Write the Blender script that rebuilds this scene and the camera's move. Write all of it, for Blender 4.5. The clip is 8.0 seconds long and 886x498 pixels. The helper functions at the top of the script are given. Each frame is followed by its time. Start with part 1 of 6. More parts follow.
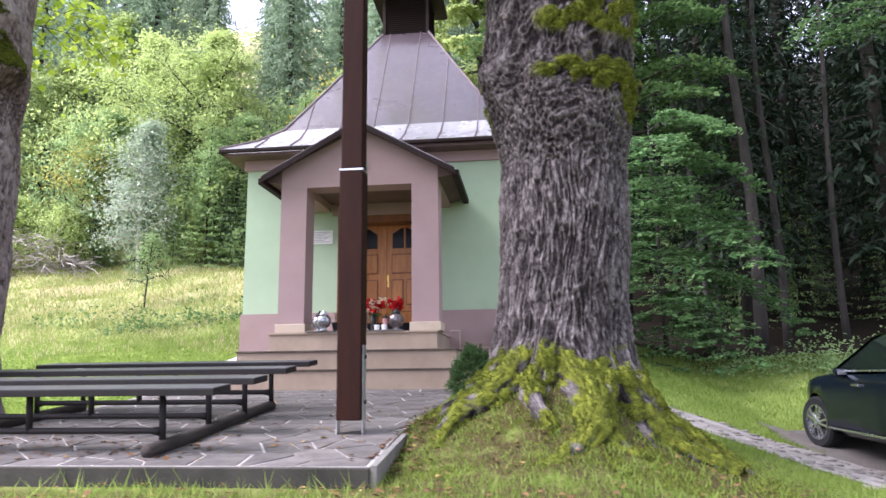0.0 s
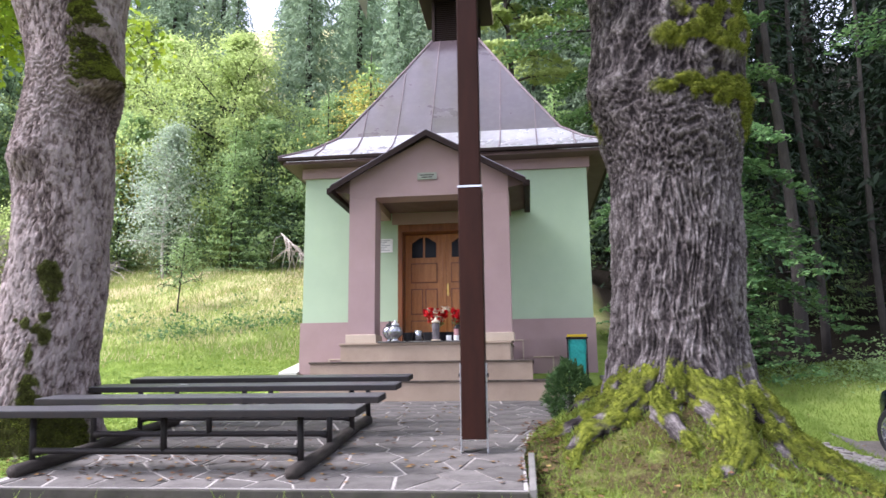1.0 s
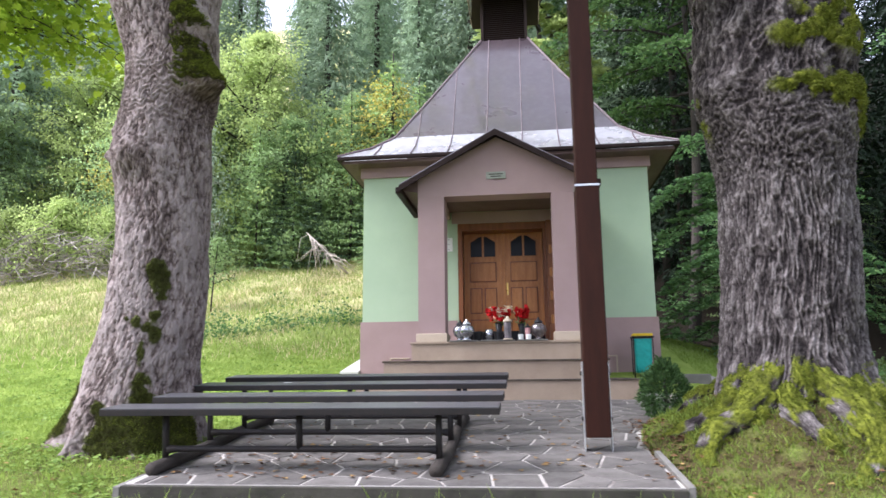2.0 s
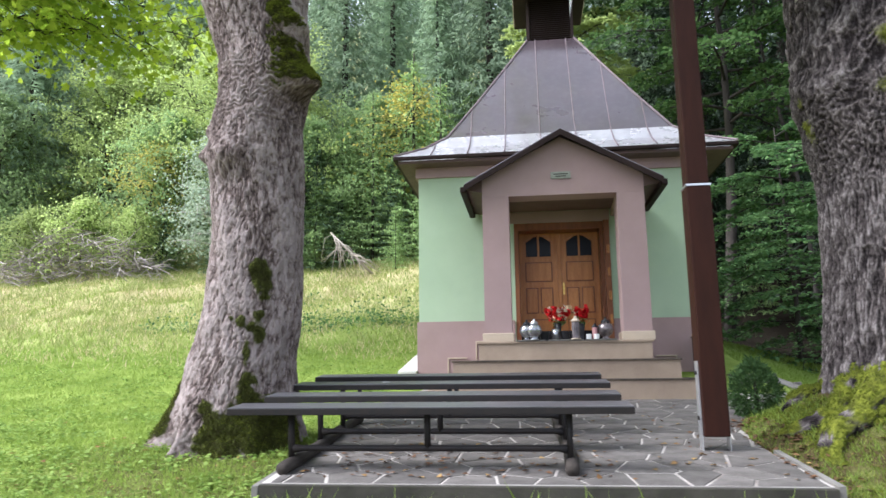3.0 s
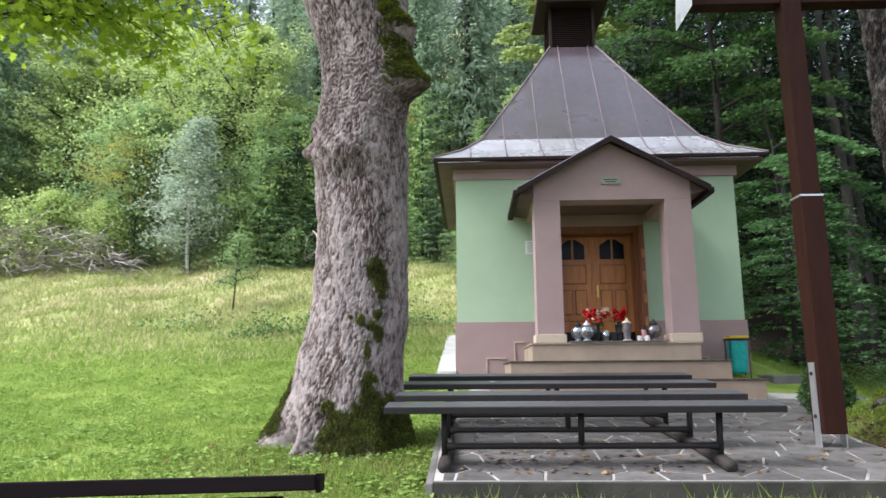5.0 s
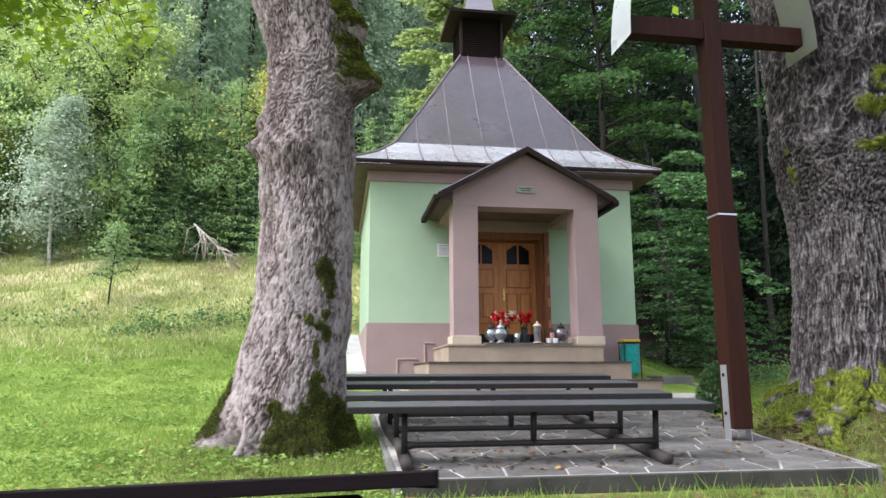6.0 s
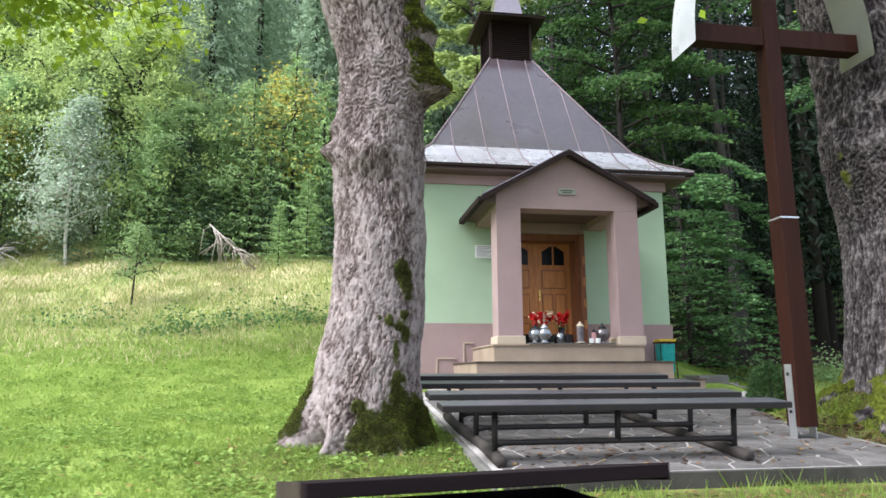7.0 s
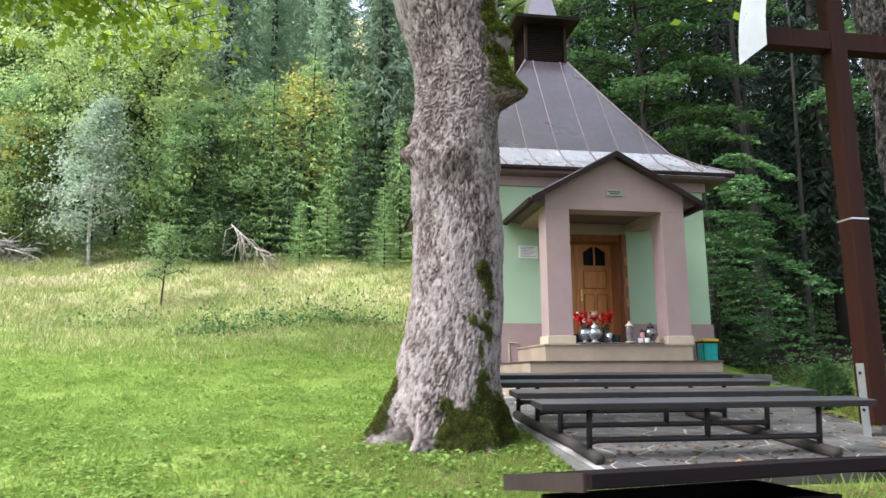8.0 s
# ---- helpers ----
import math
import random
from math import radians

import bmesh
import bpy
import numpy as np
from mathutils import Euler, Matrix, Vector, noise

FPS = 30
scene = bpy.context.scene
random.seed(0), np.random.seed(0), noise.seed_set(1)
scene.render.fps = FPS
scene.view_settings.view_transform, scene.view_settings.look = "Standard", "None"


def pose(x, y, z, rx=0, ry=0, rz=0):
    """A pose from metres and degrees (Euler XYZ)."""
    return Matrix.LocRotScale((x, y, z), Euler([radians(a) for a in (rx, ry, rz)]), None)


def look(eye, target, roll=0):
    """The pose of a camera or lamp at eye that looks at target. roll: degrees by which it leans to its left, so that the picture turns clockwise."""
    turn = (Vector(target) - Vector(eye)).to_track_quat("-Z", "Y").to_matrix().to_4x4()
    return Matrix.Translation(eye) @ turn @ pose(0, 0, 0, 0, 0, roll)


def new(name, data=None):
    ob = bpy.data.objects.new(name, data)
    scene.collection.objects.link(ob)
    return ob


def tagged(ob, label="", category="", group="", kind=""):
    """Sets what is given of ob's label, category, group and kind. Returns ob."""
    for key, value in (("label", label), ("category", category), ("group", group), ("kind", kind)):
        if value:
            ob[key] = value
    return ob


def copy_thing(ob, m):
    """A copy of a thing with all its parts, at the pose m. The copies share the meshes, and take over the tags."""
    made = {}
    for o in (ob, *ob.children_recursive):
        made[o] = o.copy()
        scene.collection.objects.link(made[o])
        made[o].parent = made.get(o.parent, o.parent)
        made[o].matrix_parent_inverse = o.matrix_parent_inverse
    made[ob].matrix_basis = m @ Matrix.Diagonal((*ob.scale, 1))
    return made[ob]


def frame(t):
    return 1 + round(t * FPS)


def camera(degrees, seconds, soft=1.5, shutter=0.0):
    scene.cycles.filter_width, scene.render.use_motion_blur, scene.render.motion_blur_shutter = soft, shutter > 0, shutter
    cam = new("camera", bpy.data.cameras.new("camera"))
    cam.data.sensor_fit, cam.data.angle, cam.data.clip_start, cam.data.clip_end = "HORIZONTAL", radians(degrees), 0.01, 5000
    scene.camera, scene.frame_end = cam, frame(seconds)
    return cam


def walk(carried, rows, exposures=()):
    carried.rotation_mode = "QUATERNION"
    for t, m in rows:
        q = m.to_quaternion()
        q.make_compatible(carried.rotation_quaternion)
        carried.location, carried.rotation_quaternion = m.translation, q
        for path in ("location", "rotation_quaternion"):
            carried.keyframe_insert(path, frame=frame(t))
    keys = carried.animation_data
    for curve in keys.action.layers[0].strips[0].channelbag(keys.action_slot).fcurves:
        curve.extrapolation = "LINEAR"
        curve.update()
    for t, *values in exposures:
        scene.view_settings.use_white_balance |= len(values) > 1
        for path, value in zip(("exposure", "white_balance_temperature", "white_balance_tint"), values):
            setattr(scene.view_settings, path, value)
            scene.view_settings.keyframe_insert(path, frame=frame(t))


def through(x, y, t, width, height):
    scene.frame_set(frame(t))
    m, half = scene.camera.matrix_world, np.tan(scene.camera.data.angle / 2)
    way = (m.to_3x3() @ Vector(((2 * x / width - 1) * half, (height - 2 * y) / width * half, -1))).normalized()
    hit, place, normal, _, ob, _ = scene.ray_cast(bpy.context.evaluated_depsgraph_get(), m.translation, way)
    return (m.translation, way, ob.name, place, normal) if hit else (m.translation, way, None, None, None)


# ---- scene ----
cam = camera(64.9, 8.0, shutter=0.35)
METRES, EYE, TILT, LEAN, TURN = 7.2, 1.35, 0.0, 0.0, 6.5
ROWS = [
    (0.0, 0.0, 0.0, 0.0, 0.11, 10.32, 0.63),
    (0.5, -0.0721, -0.0003, 0.0145, 0.14, 10.31, 0.62),
    (1.0, -0.1449, -0.0012, 0.0231, 0.16, 10.31, 0.59),
    (1.5, -0.217, -0.0019, 0.0228, 0.2, 10.3, 0.59),
    (2.0, -0.2892, -0.0026, 0.0226, 0.23, 10.3, 0.57),
    (3.5, -0.4901, -0.0059, 0.0236, 0.27, 10.31, 0.58),
    (4.0, -0.5496, -0.0072, 0.0239, 0.28, 10.31, 0.57),
    (5.5, -0.7178, -0.0107, 0.0241, -10.24, 10.29, 0.23),
    (6.0, -0.7724, -0.0096, 0.0249, -15.43, 10.24, 0.2),
    (6.5, -0.8277, -0.006, 0.0252, -15.85, 10.23, 0.23),
    (7.0, -0.8839, -0.0006, 0.025, -15.83, 10.22, 0.26),
    (7.5, -0.9415, 0.0063, 0.0244, -15.81, 10.23, 0.25),
    (8.0, -0.9965, 0.0149, 0.0242, -15.77, 10.22, 0.29),
]
walk(cam, [(t, pose(0, 0, EYE, TILT, LEAN, TURN) @ pose(METRES * x, METRES * y, METRES * z, 90 + pitch, roll, yaw)) for t, x, y, z, yaw, pitch, roll in ROWS], exposures=[(0.0, 1.63, 5700, 27), (1.5, 1.5, 5700, 22), (3.5, 1.28, 5700, 13), (5.5, 1.13, 5700, 13), (6.5, 1.33, 5700, 13), (8.0, 1.27, 5700, 11)])

# ---- world, sun ----
world = bpy.data.worlds.new("sky")
scene.world = world
world.use_nodes = True
wn, wl = world.node_tree.nodes, world.node_tree.links
wn.clear()
SUN_EL, SUN_AZ = radians(48), radians(252)
sky = wn.new("ShaderNodeTexSky")
sky.sky_type = "NISHITA"
sky.sun_disc = False
sky.sun_elevation, sky.sun_rotation = SUN_EL, SUN_AZ
sky.air_density, sky.dust_density, sky.ozone_density = 1.0, 9.0, 1.0
grey = wn.new("ShaderNodeHueSaturation")
grey.inputs["Saturation"].default_value = 0.55
bg = wn.new("ShaderNodeBackground")
bg.inputs["Strength"].default_value = 0.137
wout = wn.new("ShaderNodeOutputWorld")
wl.new(sky.outputs[0], grey.inputs["Color"])
cloud_mix = wn.new("ShaderNodeMix")
cloud_mix.data_type = "RGBA"
cloud_mix.inputs["Factor"].default_value = 0.5
cloud_mix.inputs["B"].default_value = (6.4, 6.7, 7.2, 1)
wl.new(grey.outputs[0], cloud_mix.inputs["A"])
wl.new(cloud_mix.outputs["Result"], bg.inputs["Color"])
wl.new(bg.outputs[0], wout.inputs["Surface"])
sun = new("sun", bpy.data.lights.new("sun", "SUN"))
sun.data.energy, sun.data.angle, sun.data.color = 2.9, radians(30), (1.0, 0.96, 0.9)
sd = Vector((math.sin(SUN_AZ) * math.cos(SUN_EL), math.cos(SUN_AZ) * math.cos(SUN_EL), math.sin(SUN_EL)))
sun.matrix_world = look(sd * 60, (0, 0, 0))


# ---- materials ----
def mat(name, a, b=None, c=None, scale=6.0, fine=60.0, rough=0.8, metal=0.0, bump=0.3, depth=0.01, stretch=(1, 1, 1), spread=0.0,
        grain=0.35, spec=0.3, island=False, lo=0.35, hi=0.65):
    """A surface that drifts from colour a to b over coarse noise and to c in fine grain, with relief."""
    m = bpy.data.materials.new(name)
    m.use_nodes = True
    n, l = m.node_tree.nodes, m.node_tree.links
    p = n["Principled BSDF"]
    tc = n.new("ShaderNodeTexCoord")
    mp = n.new("ShaderNodeMapping")
    mp.inputs["Scale"].default_value = stretch
    l.new(tc.outputs["Object"], mp.inputs["Vector"])
    big = n.new("ShaderNodeTexNoise")
    big.inputs["Scale"].default_value, big.inputs["Detail"].default_value, big.inputs["Roughness"].default_value = scale, 6, 0.6
    small = n.new("ShaderNodeTexNoise")
    small.inputs["Scale"].default_value, small.inputs["Detail"].default_value = fine, 5
    l.new(mp.outputs[0], big.inputs["Vector"])
    l.new(mp.outputs[0], small.inputs["Vector"])
    b = b or tuple(x * 0.75 for x in a)
    c = c or tuple(x * 0.6 for x in a)
    r1 = n.new("ShaderNodeValToRGB")
    r1.color_ramp.elements[0].position, r1.color_ramp.elements[1].position = lo, hi
    r1.color_ramp.elements[0].color, r1.color_ramp.elements[1].color = (*a, 1), (*b, 1)
    l.new(big.outputs["Fac"], r1.inputs[0])
    r2 = n.new("ShaderNodeMapRange")
    r2.inputs["From Min"].default_value, r2.inputs["From Max"].default_value = 0.45, 0.75
    r2.inputs["To Max"].default_value = grain
    l.new(small.outputs["Fac"], r2.inputs["Value"])
    mix = n.new("ShaderNodeMix")
    mix.data_type = "RGBA"
    mix.inputs["B"].default_value = (*c, 1)
    l.new(r2.outputs[0], mix.inputs["Factor"])
    l.new(r1.outputs[0], mix.inputs["A"])
    col = mix.outputs["Result"]
    if spread:
        hv = n.new("ShaderNodeHueSaturation")
        src = n.new("ShaderNodeNewGeometry").outputs["Random Per Island"] if island else n.new("ShaderNodeObjectInfo").outputs["Random"]
        mr = n.new("ShaderNodeMapRange")
        mr.inputs["To Min"].default_value, mr.inputs["To Max"].default_value = 1 - spread, 1 + spread
        l.new(src, mr.inputs["Value"])
        l.new(mr.outputs[0], hv.inputs["Value"])
        l.new(col, hv.inputs["Color"])
        col = hv.outputs[0]
    l.new(col, p.inputs["Base Color"])
    p.inputs["Metallic"].default_value = metal
    p.inputs["Specular IOR Level"].default_value = spec
    rr = n.new("ShaderNodeMapRange")
    rr.inputs["To Min"].default_value, rr.inputs["To Max"].default_value = max(0.03, rough - 0.12), min(1, rough + 0.12)
    l.new(big.outputs["Fac"], rr.inputs["Value"])
    l.new(rr.outputs[0], p.inputs["Roughness"])
    if bump:
        bp = n.new("ShaderNodeBump")
        bp.inputs["Strength"].default_value, bp.inputs["Distance"].default_value = bump, depth
        l.new(small.outputs["Fac"], bp.inputs["Height"])
        l.new(bp.outputs[0], p.inputs["Normal"])
    return m


def leafmat(name, a, b, through=0.35, spread=0.3, rough=0.55):
    """Leaves: two greens by leaf, a little gloss, light passing through."""
    m = bpy.data.materials.new(name)
    m.use_nodes = True
    n, l = m.node_tree.nodes, m.node_tree.links
    p = n["Principled BSDF"]
    geo = n.new("ShaderNodeNewGeometry")
    ramp = n.new("ShaderNodeValToRGB")
    ramp.color_ramp.elements[0].color, ramp.color_ramp.elements[1].color = (*a, 1), (*b, 1)
    l.new(geo.outputs["Random Per Island"], ramp.inputs[0])
    hv = n.new("ShaderNodeHueSaturation")
    ob = n.new("ShaderNodeObjectInfo")
    mr = n.new("ShaderNodeMapRange")
    mr.inputs["To Min"].default_value, mr.inputs["To Max"].default_value = 1 - spread, 1 + spread
    l.new(ob.outputs["Random"], mr.inputs["Value"])
    l.new(mr.outputs[0], hv.inputs["Value"])
    l.new(ramp.outputs[0], hv.inputs["Color"])
    l.new(hv.outputs[0], p.inputs["Base Color"])
    p.inputs["Roughness"].default_value = rough
    p.inputs["Specular IOR Level"].default_value = 0.1
    tr = n.new("ShaderNodeBsdfTranslucent")
    l.new(hv.outputs[0], tr.inputs["Color"])
    mx = n.new("ShaderNodeMixShader")
    mx.inputs[0].default_value = through
    l.new(p.outputs[0], mx.inputs[1])
    l.new(tr.outputs[0], mx.inputs[2])
    l.new(mx.outputs[0], n["Material Output"].inputs["Surface"])
    return m


GREEN = mat("green_render", (0.40, 0.51, 0.35), (0.36, 0.465, 0.32), (0.30, 0.39, 0.27), scale=1.2, fine=180, rough=0.9, bump=0.25, depth=0.003, grain=0.25)
MAUVE = mat("mauve_render", (0.35, 0.25, 0.24), (0.31, 0.22, 0.21), (0.25, 0.175, 0.165), scale=1.5, fine=180, rough=0.9, bump=0.25, depth=0.003, grain=0.25)
SOFFIT = mat("soffit_boards", (0.135, 0.088, 0.078), (0.105, 0.068, 0.060), scale=2, fine=80, rough=0.7)
ROOF = mat("brown_roof_sheet", (0.145, 0.105, 0.120), (0.115, 0.085, 0.097), (0.18, 0.142, 0.158), scale=1.3, fine=9, rough=0.3, metal=0.1, spec=1.0, bump=0.08, depth=0.02, grain=0.5, spread=0.06)
coat = ROOF.node_tree.nodes["Principled BSDF"].inputs
coat["Coat Weight"].default_value, coat["Coat Roughness"].default_value, coat["Coat IOR"].default_value = 1.0, 0.13, 1.9
SEAM = mat("roof_seam_metal", (0.20, 0.15, 0.16), (0.15, 0.11, 0.12), scale=3, fine=60, rough=0.5, spec=0.3, bump=0)
# Near-white base colour holds the sky's reflection on the lower roof
EAVE = mat("sheen_eave_sheet", (0.80, 0.79, 0.80), (0.70, 0.68, 0.70), (0.50, 0.46, 0.48), scale=1.6, fine=9, rough=0.28, metal=0.35, spec=0.8, bump=0.06, depth=0.02, grain=0.4)
GUTTER = mat("dark_brown_sheet", (0.020, 0.012, 0.011), (0.028, 0.018, 0.016), scale=3, fine=60, rough=0.65, spec=0.12, bump=0.1)
TILE = mat("beige_step_tile", (0.355, 0.275, 0.20), (0.285, 0.215, 0.155), (0.20, 0.15, 0.105), scale=2.2, fine=120, rough=0.55, bump=0.15, depth=0.002, spread=0.08)
NOSE = mat("grimy_step_edge", (0.038, 0.03, 0.024), (0.11, 0.085, 0.06), scale=9, fine=90, rough=0.7)
PALE = mat("pale_plinth", (0.50, 0.41, 0.31), (0.44, 0.36, 0.27), scale=3, fine=120, rough=0.7, bump=0.1)
DOORWOOD = mat("varnished_door_wood", (0.46, 0.20, 0.055), (0.34, 0.135, 0.036), (0.21, 0.08, 0.021), scale=3, fine=28, rough=0.35, stretch=(6, 6, 0.6), bump=0.1, depth=0.002, grain=0.6)
DARKWOOD = mat("dark_door_frame", (0.22, 0.085, 0.034), (0.15, 0.057, 0.024), scale=3, fine=30, rough=0.4, stretch=(6, 6, 0.6), bump=0.1)
BLACKGLASS = mat("dark_window_pane", (0.008, 0.008, 0.009), scale=2, rough=0.2, spec=0.12, bump=0, grain=0)
BRASS = mat("brass", (0.65, 0.42, 0.12), scale=8, rough=0.3, metal=1, bump=0)
STONE = mat("grey_paving_stone", (0.122, 0.111, 0.102), (0.07, 0.063, 0.057), (0.175, 0.16, 0.145), scale=4, fine=70, rough=0.75, bump=0.4, depth=0.006, spread=0.22)
MORTAR = mat("pale_mortar", (0.36, 0.335, 0.305), (0.15, 0.13, 0.115), (0.22, 0.20, 0.18), scale=1.1, fine=60, lo=0.48, hi=0.66, rough=0.9, bump=0.4, depth=0.006)
CONCRETE = mat("old_concrete", (0.19, 0.178, 0.16), (0.12, 0.115, 0.102), (0.12, 0.115, 0.10), scale=3, fine=60, rough=0.9, bump=0.5, depth=0.008, grain=0.5)
DARKCONC = mat("mossy_kerb", (0.03, 0.028, 0.023), (0.055, 0.05, 0.042), (0.04, 0.05, 0.02), scale=4, fine=40, rough=0.9, spec=0.2, bump=0.5, depth=0.01)
BENCHTOP = mat("weathered_sheen_plank", (0.058, 0.057, 0.061), (0.085, 0.083, 0.088), (0.026, 0.025, 0.027), scale=5, fine=22, spec=0.4, rough=0.38, stretch=(0.5, 8, 8), bump=0.2, depth=0.003, grain=0.6, spread=0.12)
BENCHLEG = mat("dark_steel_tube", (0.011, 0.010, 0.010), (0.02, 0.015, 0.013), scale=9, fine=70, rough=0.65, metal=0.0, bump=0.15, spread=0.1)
LOG = mat("grey_log", (0.05, 0.042, 0.035), (0.025, 0.020, 0.016), scale=5, fine=30, rough=0.9, stretch=(4, 0.6, 4), bump=0.6, depth=0.01, grain=0.6)
CROSSWOOD = mat("red_brown_beam", (0.029, 0.009, 0.0048), (0.021, 0.007, 0.004), (0.014, 0.005, 0.0035), scale=4, fine=40, rough=0.6, spec=0.12, stretch=(3, 3, 0.4), bump=0.15, depth=0.003)
ZINC = mat("galvanised_steel", (0.62, 0.63, 0.64), (0.55, 0.56, 0.58), scale=7, fine=50, rough=0.38, metal=0.85, bump=0.05, grain=0.2)
WHITE = mat("white_paint", (0.78, 0.78, 0.76), (0.7, 0.7, 0.68), scale=5, rough=0.6, bump=0.05, grain=0.1)
TRUNKDARK = mat("forest_bark", (0.03, 0.025, 0.021), (0.05, 0.042, 0.036), (0.03, 0.025, 0.02), scale=2, fine=14, rough=0.95, stretch=(2, 2, 0.5), bump=0.6, depth=0.03, spread=0.3)
def bark(name, tops, mid, crack, su, sv, moss_a, moss_b, bump):
    """Cracked bark laid out round the trunk: tops of the plates, their flanks, the cracks; moss where it grows."""
    m = bpy.data.materials.new(name)
    m.use_nodes = True
    n, l = m.node_tree.nodes, m.node_tree.links
    p = n["Principled BSDF"]

    def tex(kind, vec, scale, detail=4):
        t = n.new(kind)
        t.inputs["Scale"].default_value = scale
        if "Detail" in t.inputs and kind == "ShaderNodeTexNoise":
            t.inputs["Detail"].default_value, t.inputs["Roughness"].default_value = detail, 0.62
        l.new(vec, t.inputs["Vector"])
        return t

    def calc(op, a, b, c=None):
        t = n.new("ShaderNodeMath")
        t.operation = op
        for i, x in enumerate((a, b, c)):
            if isinstance(x, (int, float)):
                t.inputs[i].default_value = x
            elif x is not None:
                l.new(x, t.inputs[i])
        return t.outputs[0]

    def ramp(fac, stops):
        t = n.new("ShaderNodeValToRGB")
        t.color_ramp.elements[0].position, t.color_ramp.elements[0].color = stops[0][0], (*stops[0][1], 1)
        t.color_ramp.elements[1].position, t.color_ramp.elements[1].color = stops[-1][0], (*stops[-1][1], 1)
        for pos, col in stops[1:-1]:
            t.color_ramp.elements.new(pos).color = (*col, 1)
        l.new(fac, t.inputs[0])
        return t.outputs[0]

    def mixed(fac, a, b):
        t = n.new("ShaderNodeMix")
        t.data_type = "RGBA"
        l.new(fac, t.inputs["Factor"])
        for k, x in (("A", a), ("B", b)):
            if isinstance(x, tuple):
                t.inputs[k].default_value = (*x, 1)
            else:
                l.new(x, t.inputs[k])
        return t.outputs["Result"]

    at = n.new("ShaderNodeAttribute")
    at.attribute_name = "bark"
    obj = n.new("ShaderNodeTexCoord").outputs["Object"]
    warp = tex("ShaderNodeTexNoise", at.outputs["Vector"], 7.0, 3)
    shift = n.new("ShaderNodeVectorMath")
    shift.operation = "MULTIPLY_ADD"
    l.new(warp.outputs["Color"], shift.inputs[0])
    shift.inputs[1].default_value = (0.06, 0.10, 0.0)
    l.new(at.outputs["Vector"], shift.inputs[2])
    mp = n.new("ShaderNodeMapping")
    mp.inputs["Scale"].default_value = (su, sv, 1)
    l.new(shift.outputs[0], mp.inputs["Vector"])
    cells = tex("ShaderNodeTexVoronoi", mp.outputs[0], 1.0)
    cells.voronoi_dimensions, cells.feature = "2D", "DISTANCE_TO_EDGE"
    small = tex("ShaderNodeTexVoronoi", mp.outputs[0], 2.7)
    small.voronoi_dimensions, small.feature = "2D", "DISTANCE_TO_EDGE"
    tint = tex("ShaderNodeTexVoronoi", mp.outputs[0], 1.0)
    tint.voronoi_dimensions = "2D"
    grain = tex("ShaderNodeTexNoise", obj, 95, 5)
    broad = tex("ShaderNodeTexNoise", obj, 2.6, 6)
    spots = tex("ShaderNodeTexNoise", obj, 14, 5)
    plate = n.new("ShaderNodeAttribute")
    plate.attribute_name = "plate"
    c1 = calc("MINIMUM", calc("MULTIPLY", cells.outputs["Distance"], 3.6), 1.0)
    c2 = calc("MINIMUM", calc("MULTIPLY", small.outputs["Distance"], 3.0), 1.0)
    h = calc("ADD", calc("MULTIPLY", c1, 0.18), calc("MULTIPLY", c2, 0.14))
    h = calc("ADD", h, calc("MULTIPLY", plate.outputs["Fac"], 0.68))
    h = calc("ADD", h, calc("MULTIPLY_ADD", grain.outputs["Fac"], 0.5, -0.25))
    tone = ramp(h, [(0.18, crack), (0.52, mid), (0.80, tops)])
    sep = n.new("ShaderNodeSeparateColor")
    l.new(tint.outputs["Color"], sep.inputs[0])
    hv = n.new("ShaderNodeHueSaturation")
    l.new(calc("ADD", calc("MULTIPLY_ADD", sep.outputs[0], 0.40, 0.45), calc("MULTIPLY", broad.outputs["Fac"], 0.72)), hv.inputs["Value"])
    l.new(tone, hv.inputs["Color"])
    lichen = n.new("ShaderNodeMapRange")
    lichen.inputs["From Min"].default_value, lichen.inputs["From Max"].default_value = 0.56, 0.70
    lichen.inputs["To Max"].default_value = 0.55
    l.new(spots.outputs["Fac"], lichen.inputs["Value"])
    col = mixed(calc("MULTIPLY", lichen.outputs[0], plate.outputs["Fac"]), hv.outputs[0], tuple(min(0.5, x * 1.45 + 0.02) for x in tops))
    moss = n.new("ShaderNodeAttribute")
    moss.attribute_name = "moss"
    edge = n.new("ShaderNodeMapRange")
    edge.inputs["From Min"].default_value, edge.inputs["From Max"].default_value = 0.12, 0.5
    l.new(calc("ADD", moss.outputs["Fac"], calc("MULTIPLY_ADD", grain.outputs["Fac"], 0.6, -0.3)), edge.inputs["Value"])
    col = mixed(edge.outputs[0], col, ramp(spots.outputs["Fac"], [(0.35, moss_a), (0.65, moss_b)]))
    l.new(col, p.inputs["Base Color"])
    p.inputs["Roughness"].default_value = 0.95
    p.inputs["Specular IOR Level"].default_value = 0.1
    bp = n.new("ShaderNodeBump")
    bp.inputs["Strength"].default_value, bp.inputs["Distance"].default_value = 1.0, bump
    l.new(h, bp.inputs["Height"])
    l.new(bp.outputs[0], p.inputs["Normal"])
    return m


